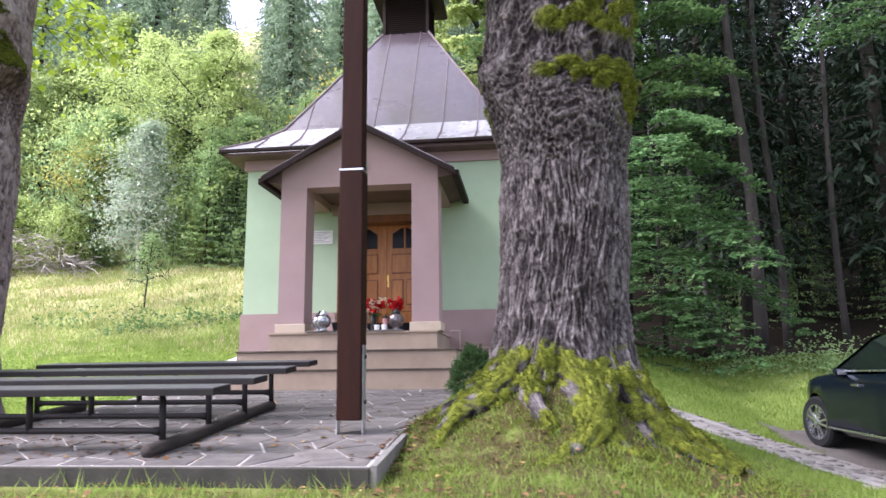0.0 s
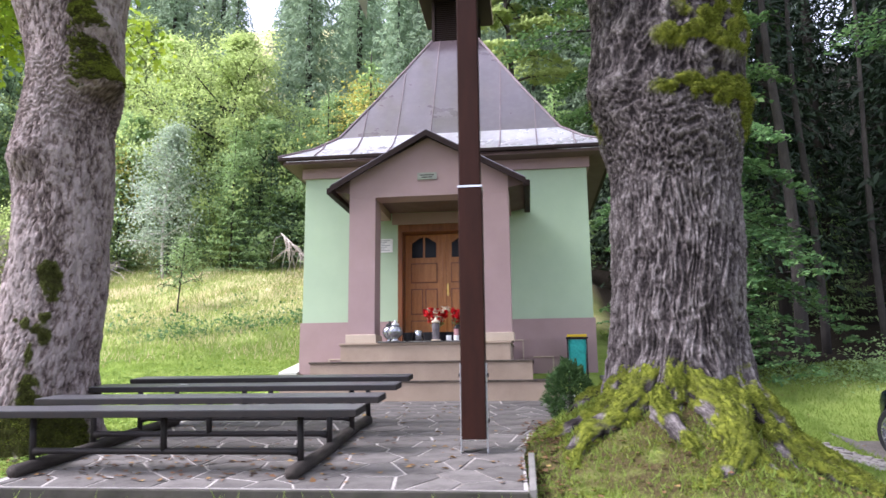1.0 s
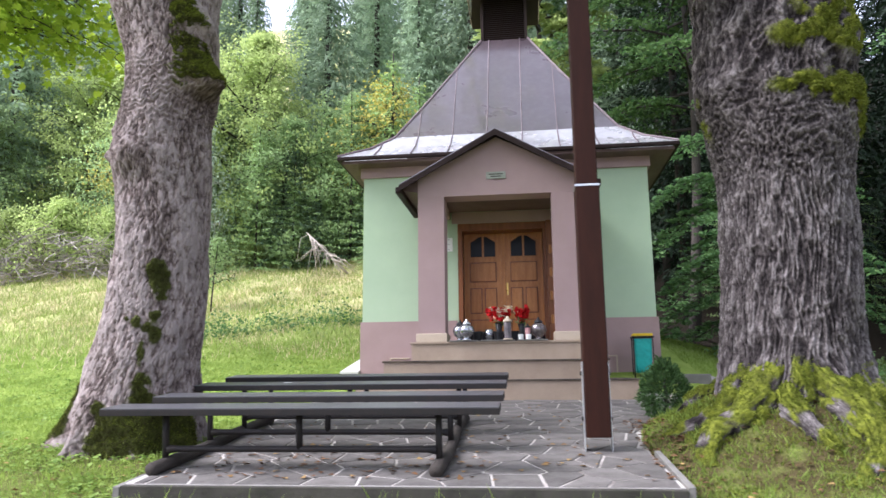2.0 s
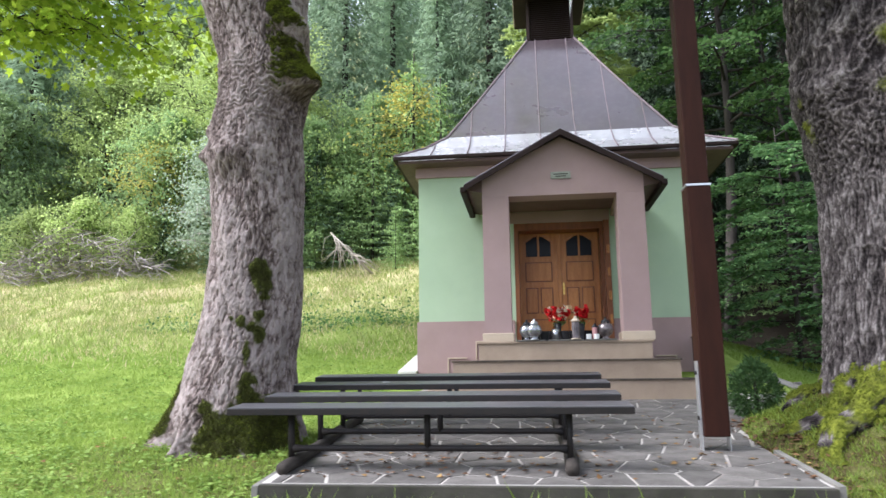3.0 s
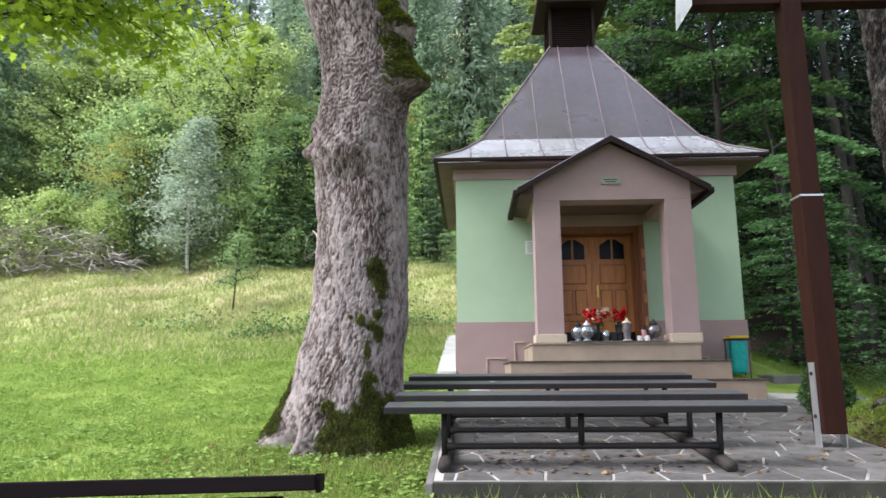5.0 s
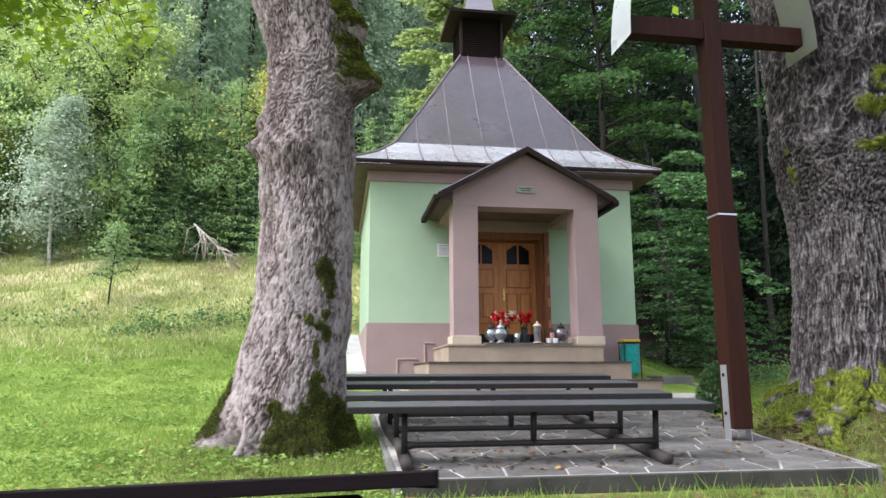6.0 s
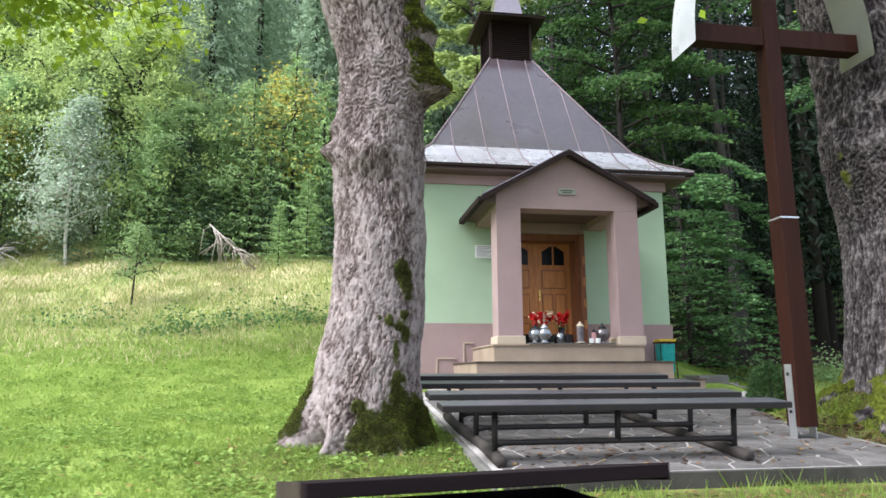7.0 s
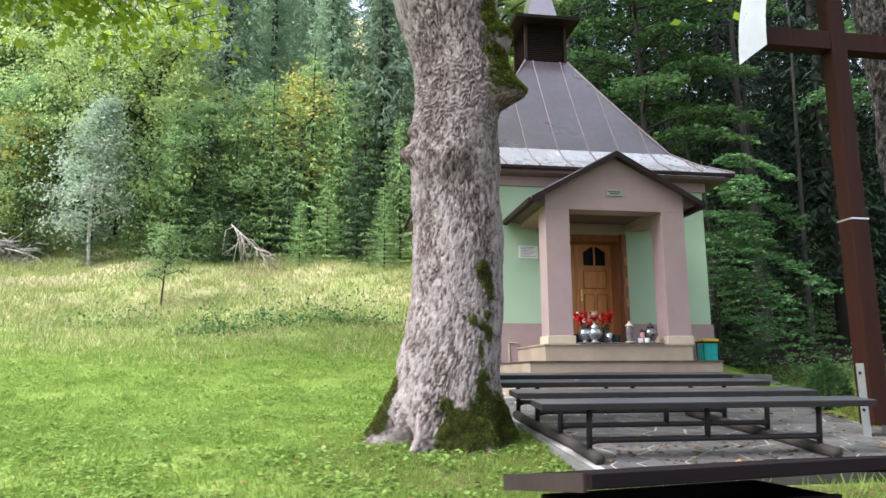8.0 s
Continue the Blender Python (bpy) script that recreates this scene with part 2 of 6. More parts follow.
BARK = bark("maple_bark", (0.205, 0.185, 0.178), (0.080, 0.068, 0.065), (0.015, 0.012, 0.012), 30, 9, (0.055, 0.062, 0.012), (0.17, 0.19, 0.022), 0.012)
BARKPALE = bark("pale_maple_bark", (0.235, 0.199, 0.187), (0.142, 0.110, 0.100), (0.042, 0.031, 0.028), 30, 12, (0.028, 0.030, 0.010), (0.07, 0.08, 0.018), 0.006)
BIRCHBARK = mat("birch_bark", (0.6, 0.57, 0.53), (0.45, 0.42, 0.38), (0.08, 0.07, 0.06), scale=3, fine=9, rough=0.8, stretch=(1, 1, 5), grain=0.5)
DEADWOOD = mat("bleached_dead_wood", (0.42, 0.37, 0.31), (0.30, 0.26, 0.21), scale=3, fine=30, rough=0.9, grain=0.4)
BRUSH = mat("grey_brushwood", (0.36, 0.32, 0.29), (0.22, 0.19, 0.17), scale=3, fine=30, rough=0.95, spread=0.4, island=True)
LAWN = mat("lawn_and_meadow", (0.165, 0.235, 0.040), (0.27, 0.335, 0.082), (0.09, 0.135, 0.026), scale=1.6, fine=38, rough=0.95, spec=0.05, bump=1.0, depth=0.035, grain=0.8)
n, l = LAWN.node_tree.nodes, LAWN.node_tree.links
pr = n["Principled BSDF"]
green_in = pr.inputs["Base Color"].links[0].from_socket
sep = n.new("ShaderNodeSeparateXYZ")
tco = n.new("ShaderNodeTexCoord")
l.new(tco.outputs["Object"], sep.inputs[0])
rough_patch = n.new("ShaderNodeTexNoise")
rough_patch.inputs["Scale"].default_value, rough_patch.inputs["Detail"].default_value = 0.35, 4
l.new(tco.outputs["Object"], rough_patch.inputs["Vector"])
band = n.new("ShaderNodeMapRange")
band.inputs["From Min"].default_value, band.inputs["From Max"].default_value = 13.5, 24.0
l.new(sep.outputs["Y"], band.inputs["Value"])
mul = n.new("ShaderNodeMath")
mul.operation = "MULTIPLY_ADD"
mul.use_clamp = True
mul.inputs[1].default_value, mul.inputs[2].default_value = 2.4, -0.6
l.new(rough_patch.outputs["Fac"], mul.inputs[0])
both = n.new("ShaderNodeMath")
both.operation = "MULTIPLY"
l.new(band.outputs[0], both.inputs[0])
l.new(mul.outputs[0], both.inputs[1])
mxs = n.new("ShaderNodeMix")
mxs.data_type = "RGBA"
mxs.inputs["B"].default_value = (0.47, 0.40, 0.23, 1)
l.new(both.outputs[0], mxs.inputs["Factor"])
l.new(green_in, mxs.inputs["A"])
# Wood floor: brown litter blended near black, its shade put into the colour
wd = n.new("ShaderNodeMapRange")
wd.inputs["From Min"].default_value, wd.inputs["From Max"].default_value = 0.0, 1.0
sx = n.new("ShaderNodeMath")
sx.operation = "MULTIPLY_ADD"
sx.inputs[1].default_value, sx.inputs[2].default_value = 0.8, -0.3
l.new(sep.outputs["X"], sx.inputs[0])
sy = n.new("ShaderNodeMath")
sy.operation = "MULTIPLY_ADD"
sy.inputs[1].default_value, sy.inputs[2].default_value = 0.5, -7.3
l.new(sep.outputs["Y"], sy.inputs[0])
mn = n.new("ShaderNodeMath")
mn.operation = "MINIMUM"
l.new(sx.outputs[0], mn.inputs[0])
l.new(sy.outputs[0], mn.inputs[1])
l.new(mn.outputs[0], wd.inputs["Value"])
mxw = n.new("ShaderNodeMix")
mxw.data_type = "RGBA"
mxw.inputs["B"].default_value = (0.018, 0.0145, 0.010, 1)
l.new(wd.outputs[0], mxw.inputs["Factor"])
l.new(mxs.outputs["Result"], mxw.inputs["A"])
dist = n.new("ShaderNodeVectorMath")
dist.operation = "DISTANCE"
dist.inputs[1].default_value = (0.5, 5.4, 0.9)
l.new(tco.outputs["Object"], dist.inputs[0])
near_tree = n.new("ShaderNodeMapRange")
near_tree.inputs["From Min"].default_value, near_tree.inputs["From Max"].default_value = 3.0, 1.5
l.new(dist.outputs["Value"], near_tree.inputs["Value"])
verge = n.new("ShaderNodeMapRange")
verge.inputs["From Min"].default_value, verge.inputs["From Max"].default_value = 5.0, 4.5
verge.inputs["To Max"].default_value = 0.8
l.new(sep.outputs["Y"], verge.inputs["Value"])
dist_b = n.new("ShaderNodeVectorMath")
dist_b.operation = "DISTANCE"
dist_b.inputs[1].default_value = (-5.7, 5.6, 0.8)
l.new(tco.outputs["Object"], dist_b.inputs[0])
near_fork = n.new("ShaderNodeMapRange")
near_fork.inputs["From Min"].default_value, near_fork.inputs["From Max"].default_value = 2.0, 0.9
near_fork.inputs["To Max"].default_value = 0.8
l.new(dist_b.outputs["Value"], near_fork.inputs["Value"])
either = n.new("ShaderNodeMath")
either.operation = "MAXIMUM"
l.new(near_tree.outputs[0], either.inputs[0])
l.new(near_fork.outputs[0], either.inputs[1])
worn = n.new("ShaderNodeMath")
worn.operation = "MAXIMUM"
l.new(either.outputs[0], worn.inputs[0])
l.new(verge.outputs[0], worn.inputs[1])
crumbs = n.new("ShaderNodeTexNoise")
crumbs.inputs["Scale"].default_value, crumbs.inputs["Detail"].default_value = 3.5, 7
l.new(tco.outputs["Object"], crumbs.inputs["Vector"])
earth = n.new("ShaderNodeMath")
earth.operation = "MULTIPLY_ADD"
earth.use_clamp = True
earth.inputs[1].default_value, earth.inputs[2].default_value = 2.6, -0.25
l.new(crumbs.outputs["Fac"], earth.inputs[0])
bare = n.new("ShaderNodeMath")
bare.operation = "MULTIPLY"
l.new(worn.outputs[0], bare.inputs[0])
l.new(earth.outputs[0], bare.inputs[1])
mxe = n.new("ShaderNodeMix")
mxe.data_type = "RGBA"
mxe.inputs["B"].default_value = (0.068, 0.054, 0.024, 1)
l.new(bare.outputs[0], mxe.inputs["Factor"])
l.new(mxw.outputs["Result"], mxe.inputs["A"])
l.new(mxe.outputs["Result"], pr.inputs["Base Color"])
BLADE = leafmat("grass_blade", (0.18, 0.265, 0.044), (0.285, 0.37, 0.088), through=0.6, spread=0)
WEED = leafmat("lawn_weed", (0.12, 0.20, 0.036), (0.28, 0.385, 0.095), through=0.4, spread=0)
TUSSOCK = leafmat("tussock_blade", (0.18, 0.23, 0.06), (0.36, 0.38, 0.15), through=0.45, spread=0)
STRAW = leafmat("meadow_straw", (0.50, 0.44, 0.23), (0.66, 0.54, 0.36), through=0.35, spread=0)
DARKMOSS = leafmat("dark_moss", (0.030, 0.028, 0.011), (0.080, 0.082, 0.02), through=0.1, spread=0.05, rough=0.95)
MOSS = leafmat("moss", (0.045, 0.06, 0.010), (0.205, 0.24, 0.03), through=0.15, spread=0.05, rough=0.95)
LEAFLIGHT = leafmat("light_broadleaf", (0.34, 0.43, 0.145), (0.42, 0.51, 0.18), through=0.6, spread=0.2)
LEAFMID = leafmat("mid_broadleaf", (0.205, 0.30, 0.125), (0.28, 0.385, 0.165), through=0.6, spread=0.25)
# Darker copy of the beech leaf, the wood's shade put into its colour
LEAFBEECHSHADED = leafmat("beech_leaf_shaded", (0.04, 0.088, 0.028), (0.10, 0.17, 0.052), through=0.45, spread=0.1)
LEAFBEECH = leafmat("beech_leaf", (0.060, 0.130, 0.050), (0.145, 0.245, 0.088), through=0.4, spread=0.1)
LEAFSILVER = leafmat("silver_leaf", (0.31, 0.40, 0.28), (0.47, 0.54, 0.40), through=0.4, spread=0.05)
LEAFYELLOW = leafmat("yellowing_leaf", (0.36, 0.37, 0.07), (0.52, 0.44, 0.12), through=0.4, spread=0.1)
LEAFMAPLE = leafmat("maple_leaf", (0.19, 0.29, 0.023), (0.36, 0.45, 0.045), through=0.68, spread=0.05)
NEEDLE = leafmat("spruce_needles", (0.085, 0.14, 0.075), (0.15, 0.22, 0.115), through=0.25, spread=0.3)
# Darker needles for the wood's trees: the shade inside it put into their colour
NEEDLESHADED = leafmat("shaded_wood_needles", (0.011, 0.021, 0.012), (0.027, 0.044, 0.023), through=0.15, spread=0.3)
# Paler needles up the hill: the haze of distance put into their colour
NEEDLEHAZED = leafmat("hazed_hillside_needles", (0.18, 0.255, 0.16), (0.25, 0.335, 0.20), through=0.5, spread=0.25)
NEEDLEYOUNG = leafmat("young_spruce_needles", (0.22, 0.33, 0.125), (0.32, 0.45, 0.17), through=0.4, spread=0.2)


# ---- building helpers ----
def raw(name, verts, faces, material, parent=None, smooth=False):
    me = bpy.data.meshes.new(name)
    me.from_pydata([tuple(v) for v in verts] if not isinstance(verts, list) else verts, [], faces)
    me.materials.append(material)
    if smooth:
        me.polygons.foreach_set("use_smooth", [True] * len(me.polygons))
    me.update()
    ob = new(name, me)
    ob.parent = parent
    return ob


def part(name, bm, material, parent, label="", smooth=False):
    """Link a bmesh as one mesh object under a thing or a part."""
    bmesh.ops.recalc_face_normals(bm, faces=bm.faces)
    me = bpy.data.meshes.new(name)
    bm.to_mesh(me)
    bm.free()
    me.materials.append(material)
    if smooth:
        me.polygons.foreach_set("use_smooth", [True] * len(me.polygons))
    ob = new(name, me)
    ob.parent = parent
    return tagged(ob, label)


def thing(name, m, label, category, group="", kind=""):
    ob = new(name)
    ob.empty_display_size = 0.1
    ob.matrix_basis = m
    return tagged(ob, label, category, group, kind)


def boxes(*spans, bevel=0.0):
    """A bmesh of boxes, each x0, x1, y0, y1, z0, z1."""
    bm = bmesh.new()
    for x0, x1, y0, y1, z0, z1 in spans:
        bmesh.ops.create_cube(bm, size=1, matrix=Matrix.LocRotScale(((x0 + x1) / 2, (y0 + y1) / 2, (z0 + z1) / 2), None, (x1 - x0, y1 - y0, z1 - z0)))
    if bevel:
        bmesh.ops.bevel(bm, geom=bm.edges[:], offset=bevel, segments=2, affect="EDGES", profile=0.6)
    return bm


def prism(outline, d0, d1, axis="y", bevel=0.0):
    """An outline of (a, b) pairs, drawn out from d0 to d1 along an axis."""
    put = {"y": lambda a, b, d: (a, d, b), "x": lambda a, b, d: (d, a, b), "z": lambda a, b, d: (a, b, d)}[axis]
    bm = bmesh.new()
    lo = [bm.verts.new(put(a, b, d0)) for a, b in outline]
    hi = [bm.verts.new(put(a, b, d1)) for a, b in outline]
    bm.faces.new(lo)
    bm.faces.new(hi[::-1])
    for i in range(len(lo)):
        j = (i + 1) % len(lo)
        bm.faces.new((lo[i], hi[i], hi[j], lo[j]))
    if bevel:
        bmesh.ops.bevel(bm, geom=bm.edges[:], offset=bevel, segments=2, affect="EDGES", profile=0.6)
    return bm


def turned(profile, sides=24, at=(0, 0, 0)):
    """A closed form turned about z from (radius, height) pairs."""
    bm = bmesh.new()
    rings = []
    for r, z in profile:
        rings.append([bm.verts.new((at[0] + r * math.cos(2 * math.pi * i / sides), at[1] + r * math.sin(2 * math.pi * i / sides), at[2] + z)) for i in range(sides)])
    for a, b in zip(rings, rings[1:]):
        for i in range(sides):
            j = (i + 1) % sides
            bm.faces.new((a[i], a[j], b[j], b[i]))
    bm.faces.new(rings[0][::-1])
    bm.faces.new(rings[-1])
    return bm


def tube(path, radii, sides=7):
    """Vertices and faces of a tapering tube along a path."""
    path = [Vector(p) for p in path]
    verts, faces = [], []
    for k, p in enumerate(path):
        d = (path[min(k + 1, len(path) - 1)] - path[max(k - 1, 0)]).normalized()
        a = d.cross(Vector((0.31, 0.95, 0.02))).normalized()
        b = d.cross(a)
        for i in range(sides):
            t = 2 * math.pi * i / sides
            verts.append(p + (a * math.cos(t) + b * math.sin(t)) * radii[k])
    for k in range(len(path) - 1):
        for i in range(sides):
            j = (i + 1) % sides
            faces.append((k * sides + i, k * sides + j, (k + 1) * sides + j, (k + 1) * sides + i))
    faces.append(tuple(range(sides))[::-1])
    faces.append(tuple(range((len(path) - 1) * sides, len(path) * sides)))
    return verts, faces


def join(*pieces):
    verts, faces = [], []
    for v, f in pieces:
        o = len(verts)
        verts += list(v)
        faces += [tuple(i + o for i in q) for q in f]
    return verts, faces


def leaves(points, size, rng, up=0.9, droop=0.3, aspect=0.6, heading=None, face=None, toss=0.38, lobed=False):
    """Small folded leaves at points; up: how far they lie flat."""
    n = len(points)
    p = np.asarray(points, float)
    d = rng.normal(size=(n, 3))
    if heading is not None:
        d = d * 0.5 + heading
    d[:, 2] = d[:, 2] * (1 - up) - droop
    d /= np.linalg.norm(d, axis=1, keepdims=True)
    nn = rng.normal(size=(n, 3)) * (1.1 - up)
    nn[:, 2] += 1
    if face is not None:
        nn = face / (np.linalg.norm(face, axis=1, keepdims=True) + 1e-9) + rng.normal(size=(n, 3)) * toss
        nn /= np.linalg.norm(nn, axis=1, keepdims=True)
        d -= nn * (d * nn).sum(1, keepdims=True)
        d /= np.linalg.norm(d, axis=1, keepdims=True)
    s = np.cross(d, nn)
    s /= np.linalg.norm(s, axis=1, keepdims=True) + 1e-9
    nn = np.cross(s, d)
    L = (size * (0.7 + 0.6 * rng.random(n)))[:, None]
    if lobed:
        out = [(-0.5, 0.0), (-0.42, 0.2), (-0.28, 0.42), (-0.12, 0.2), (0.12, 0.46), (0.14, 0.17), (0.5, 0.0), (0.14, -0.17), (0.12, -0.46), (-0.12, -0.2), (-0.28, -0.42), (-0.42, -0.2)]
        v = np.stack([p + d * L * a + s * L * b + nn * L * (0.25 * abs(b) - 0.1 * a) for a, b in out], 1).reshape(-1, 3)
        return v, np.arange(n * 12).reshape(n, 12)
    v = np.stack([p - d * L / 2, p + s * L * aspect / 2 + nn * L * 0.12, p + d * L / 2, p - s * L * aspect / 2 + nn * L * 0.12], 1).reshape(-1, 3)
    i = np.arange(n) * 4
    f = np.stack([i, i + 1, i + 2, i + 3], 1)
    return v, f


def cloud(name, v, f, material, parent):
    """Link a numpy mesh quickly."""
    me = bpy.data.meshes.new(name)
    me.vertices.add(len(v))
    me.vertices.foreach_set("co", np.asarray(v, np.float32).ravel())
    k = f.shape[1]
    me.loops.add(f.size)
    me.loops.foreach_set("vertex_index", f.ravel().astype(np.int32))
    me.polygons.add(len(f))
    me.polygons.foreach_set("loop_start", (np.arange(len(f)) * k).astype(np.int32))
    me.update(calc_edges=True)
    me.materials.append(material)
    ob = new(name, me)
    ob.parent = parent
    return ob


# ---- ground ----
LEFT = ([-60, -6, 2, 4.8, 6.25, 9.3, 10.5, 12, 16, 21, 27, 32, 45, 80, 200], [0.1, 0.25, 0.38, 0.64, 0.86, 1.12, 1.3, 1.6, 2.3, 3.55, 5.5, 7.3, 15, 42, 110])
RIGHT = ([-60, -6, 2, 5, 8, 10.4, 13, 16, 21, 30, 45, 80, 200], [-0.3, -0.1, 0.0, 0.1, 0.2, 0.3, 0.75, 1.45, 2.2, 4.4, 11, 30, 90])
T1, T2 = (0.37, 6.53), (-5.87, 6.5)


def ground_z(x, y):
    x, y = np.asarray(x, float), np.asarray(y, float)
    t = np.clip((x - 0.6) / 3.3, 0, 1)
    z = np.interp(y, *LEFT) * (1 - t) + np.interp(y, *RIGHT) * t
    z = z + 0.22 * np.clip(-(x + 14) / 20, 0, 3) * np.clip((y - 14) / 20, 0, 2)
    z = z + 0.78 * np.exp(-(((x - T1[0]) / np.where(x < T1[0], 0.95, 0.62)) ** 2 + ((y - T1[1]) / 1.05) ** 2)) * np.clip((x + 1.15) / 0.45, 0, 1)
    z = z - 0.02 * np.exp(-(((x - T2[0]) / 0.9) ** 2 + ((y - T2[1]) / 0.9) ** 2))
    far = np.clip((y - 13) / 10, 0, 1)
    return z + far * (0.12 * np.sin(x * 0.9 + y * 0.5) + 0.08 * np.sin(x * 1.7 - y * 1.3)) + 0.012 * np.sin(x * 3.1 + 1) * np.sin(y * 2.7)


def slab_z(y):
    return 0.775 + 0.089 * (y - 4.82)


gx = np.concatenate([np.linspace(-150, -26, 32), np.linspace(-25, 16, 165), np.linspace(17, 150, 34)])
gy = np.concatenate([np.linspace(-120, -2, 24), np.linspace(-1, 34, 141), np.linspace(35, 190, 50)])
X, Y = np.meshgrid(gx, gy, indexing="ij")
Z = ground_z(X, Y)
inside = (X > -4.7) & (X < -1.3) & (Y > 5.1) & (Y < 14)
Z = np.where(inside, Z - 0.25, Z)
ny = len(gy)
ii, jj = np.meshgrid(np.arange(len(gx) - 1), np.arange(ny - 1), indexing="ij")
q = (ii * ny + jj).ravel()
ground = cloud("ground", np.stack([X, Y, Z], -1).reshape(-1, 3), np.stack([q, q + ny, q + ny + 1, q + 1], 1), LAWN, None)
ground.data.polygons.foreach_set("use_smooth", [True] * len(ground.data.polygons))
tagged(ground, "mown grass rising to a rough yellowing hillside meadow", "ground", kind="structure")

# ---- paved forecourt ----
RIGHT_EDGE = [(4.82, -1.09), (5.8, -1.10), (6.5, -1.07), (7.2, -0.9), (8.0, -0.54), (8.7, -0.1), (9.3, 0.5)]
edge = [(-4.99, 4.722), (-1.04, 4.722)] + [(x + 0.03, y) for y, x in RIGHT_EDGE[1:]] + [(0.5, 11.4), (-4.99, 11.4)]
bm = bmesh.new()
top = [bm.verts.new((x, y, slab_z(y) - 0.003)) for x, y in edge]
low = [bm.verts.new((x, y, slab_z(y) - 0.45)) for x, y in edge]
bm.faces.new(top)
for i in range(len(edge)):
    j = (i + 1) % len(edge)
    bm.faces.new((top[i], low[i], low[j], top[j]))
pavement = part("pavement", bm, MORTAR, None)
tagged(pavement, "grey crazy paving with pale mortar joints before the chapel", "pavement", kind="structure")
bm = boxes((-4.995, -1.035, 4.665, 4.719, 0.30, slab_z(4.71) - 0.008), bevel=0.008)
tagged(part("kerb_front", bm, DARKCONC, None), "dark mossy concrete kerb along the paving", "kerb", kind="structure")
bm = prism([(4.68, 0.3), (5.9, 0.4), (5.9, slab_z(5.9) + 0.012), (4.68, slab_z(4.68) + 0.012)], -1.034, -0.985, "x", bevel=0.006)
tagged(part("kerb_right", bm, CONCRETE, None), "pale concrete kerb at the corner of the paving", "kerb", kind="structure")
bm = prism([(4.66, 0.3), (11.0, 0.6), (11.0, slab_z(11.0) - 0.01), (4.66, slab_z(4.66) - 0.01)], -5.045, -4.994, "x", bevel=0.006)
tagged(part("kerb_left", bm, CONCRETE, None), "grey concrete kerb beside the benches", "kerb", kind="structure")

# ---- chapel ----
chapel = thing("chapel", pose(-2.39, 11.75, 0, 0, 0, -0.4), "small green and mauve chapel with a brown bell-cast metal roof", "chapel")
HW, FL = 2.51, 2.0
part("front_wall", boxes((-HW, -0.81, 0, 0.35, 1.0, 5.234), (0.75, HW, 0, 0.35, 1.0, 5.234), (-0.81, 0.75, 0, 0.35, 4.15, 5.234)), GREEN, chapel, "pale green rendered wall")
part("side_wall", boxes((-HW, -HW + 0.35, 0.35, 5.04, 1.0, 5.234)), GREEN, chapel)
part("side_wall", boxes((HW - 0.35, HW, 0.35, 5.04, 1.0, 5.234)), GREEN, chapel)
part("back_wall", boxes((-HW + 0.35, HW - 0.35, 4.69, 5.04, 1.0, 5.234)), GREEN, chapel)
for span in ((-HW - 0.03, -0.83, -0.03, -0.002), (0.84, HW + 0.03, -0.03, -0.002), (-HW - 0.03, -HW - 0.002, 0.0, 5.07), (HW + 0.002, HW + 0.03, 0.0, 5.07)):
    part("dado", boxes((*span, 0.9, 2.445)), MAUVE, chapel, "mauve base band")
part("cornice", boxes((-HW - 0.05, HW + 0.05, -0.05, -0.002, 5.05, 5.234), (-HW - 0.05, -HW - 0.002, 0.0, 5.09, 5.05, 5.234), (HW + 0.002, HW + 0.05, 0.0, 5.09, 5.05, 5.234)), MAUVE, chapel)
part("soffit", boxes((-2.82, 2.92, -0.36, 5.40, 5.235, 5.285)), SOFFIT, chapel, "brown boarded eaves soffit")
part("ceiling_slab", boxes((-HW, HW, 0.0, 5.04, 5.29, 5.34)), SOFFIT, chapel)

# bell-cast roof: half-sizes and heights from eave to tower
PROF = [(2.94, 5.355), (2.45, 5.64), (2.07, 5.97), (1.5, 6.90), (1.0, 7.75), (0.5, 8.62)]
CV, RX = 2.52, 0.05


def roof_face(k, lo, hi, lift=0.0):
    """One side of the roof between two profile points; k quarter turns."""
    bm = bmesh.new()
    rows = []
    for h, z in PROF[lo:hi + 1]:
        rows.append([bm.verts.new((x, -h, z + lift)) for x in (-h, h)])
    for a, b in zip(rows, rows[1:]):
        bm.faces.new((a[0], a[1], b[1], b[0]))
    geom = bmesh.ops.solidify(bm, geom=bm.faces[:], thickness=-0.02)
    bm.transform(Matrix.Translation((RX, CV, 0)) @ Matrix.Rotation(k * math.pi / 2, 4, "Z"))
    return bm


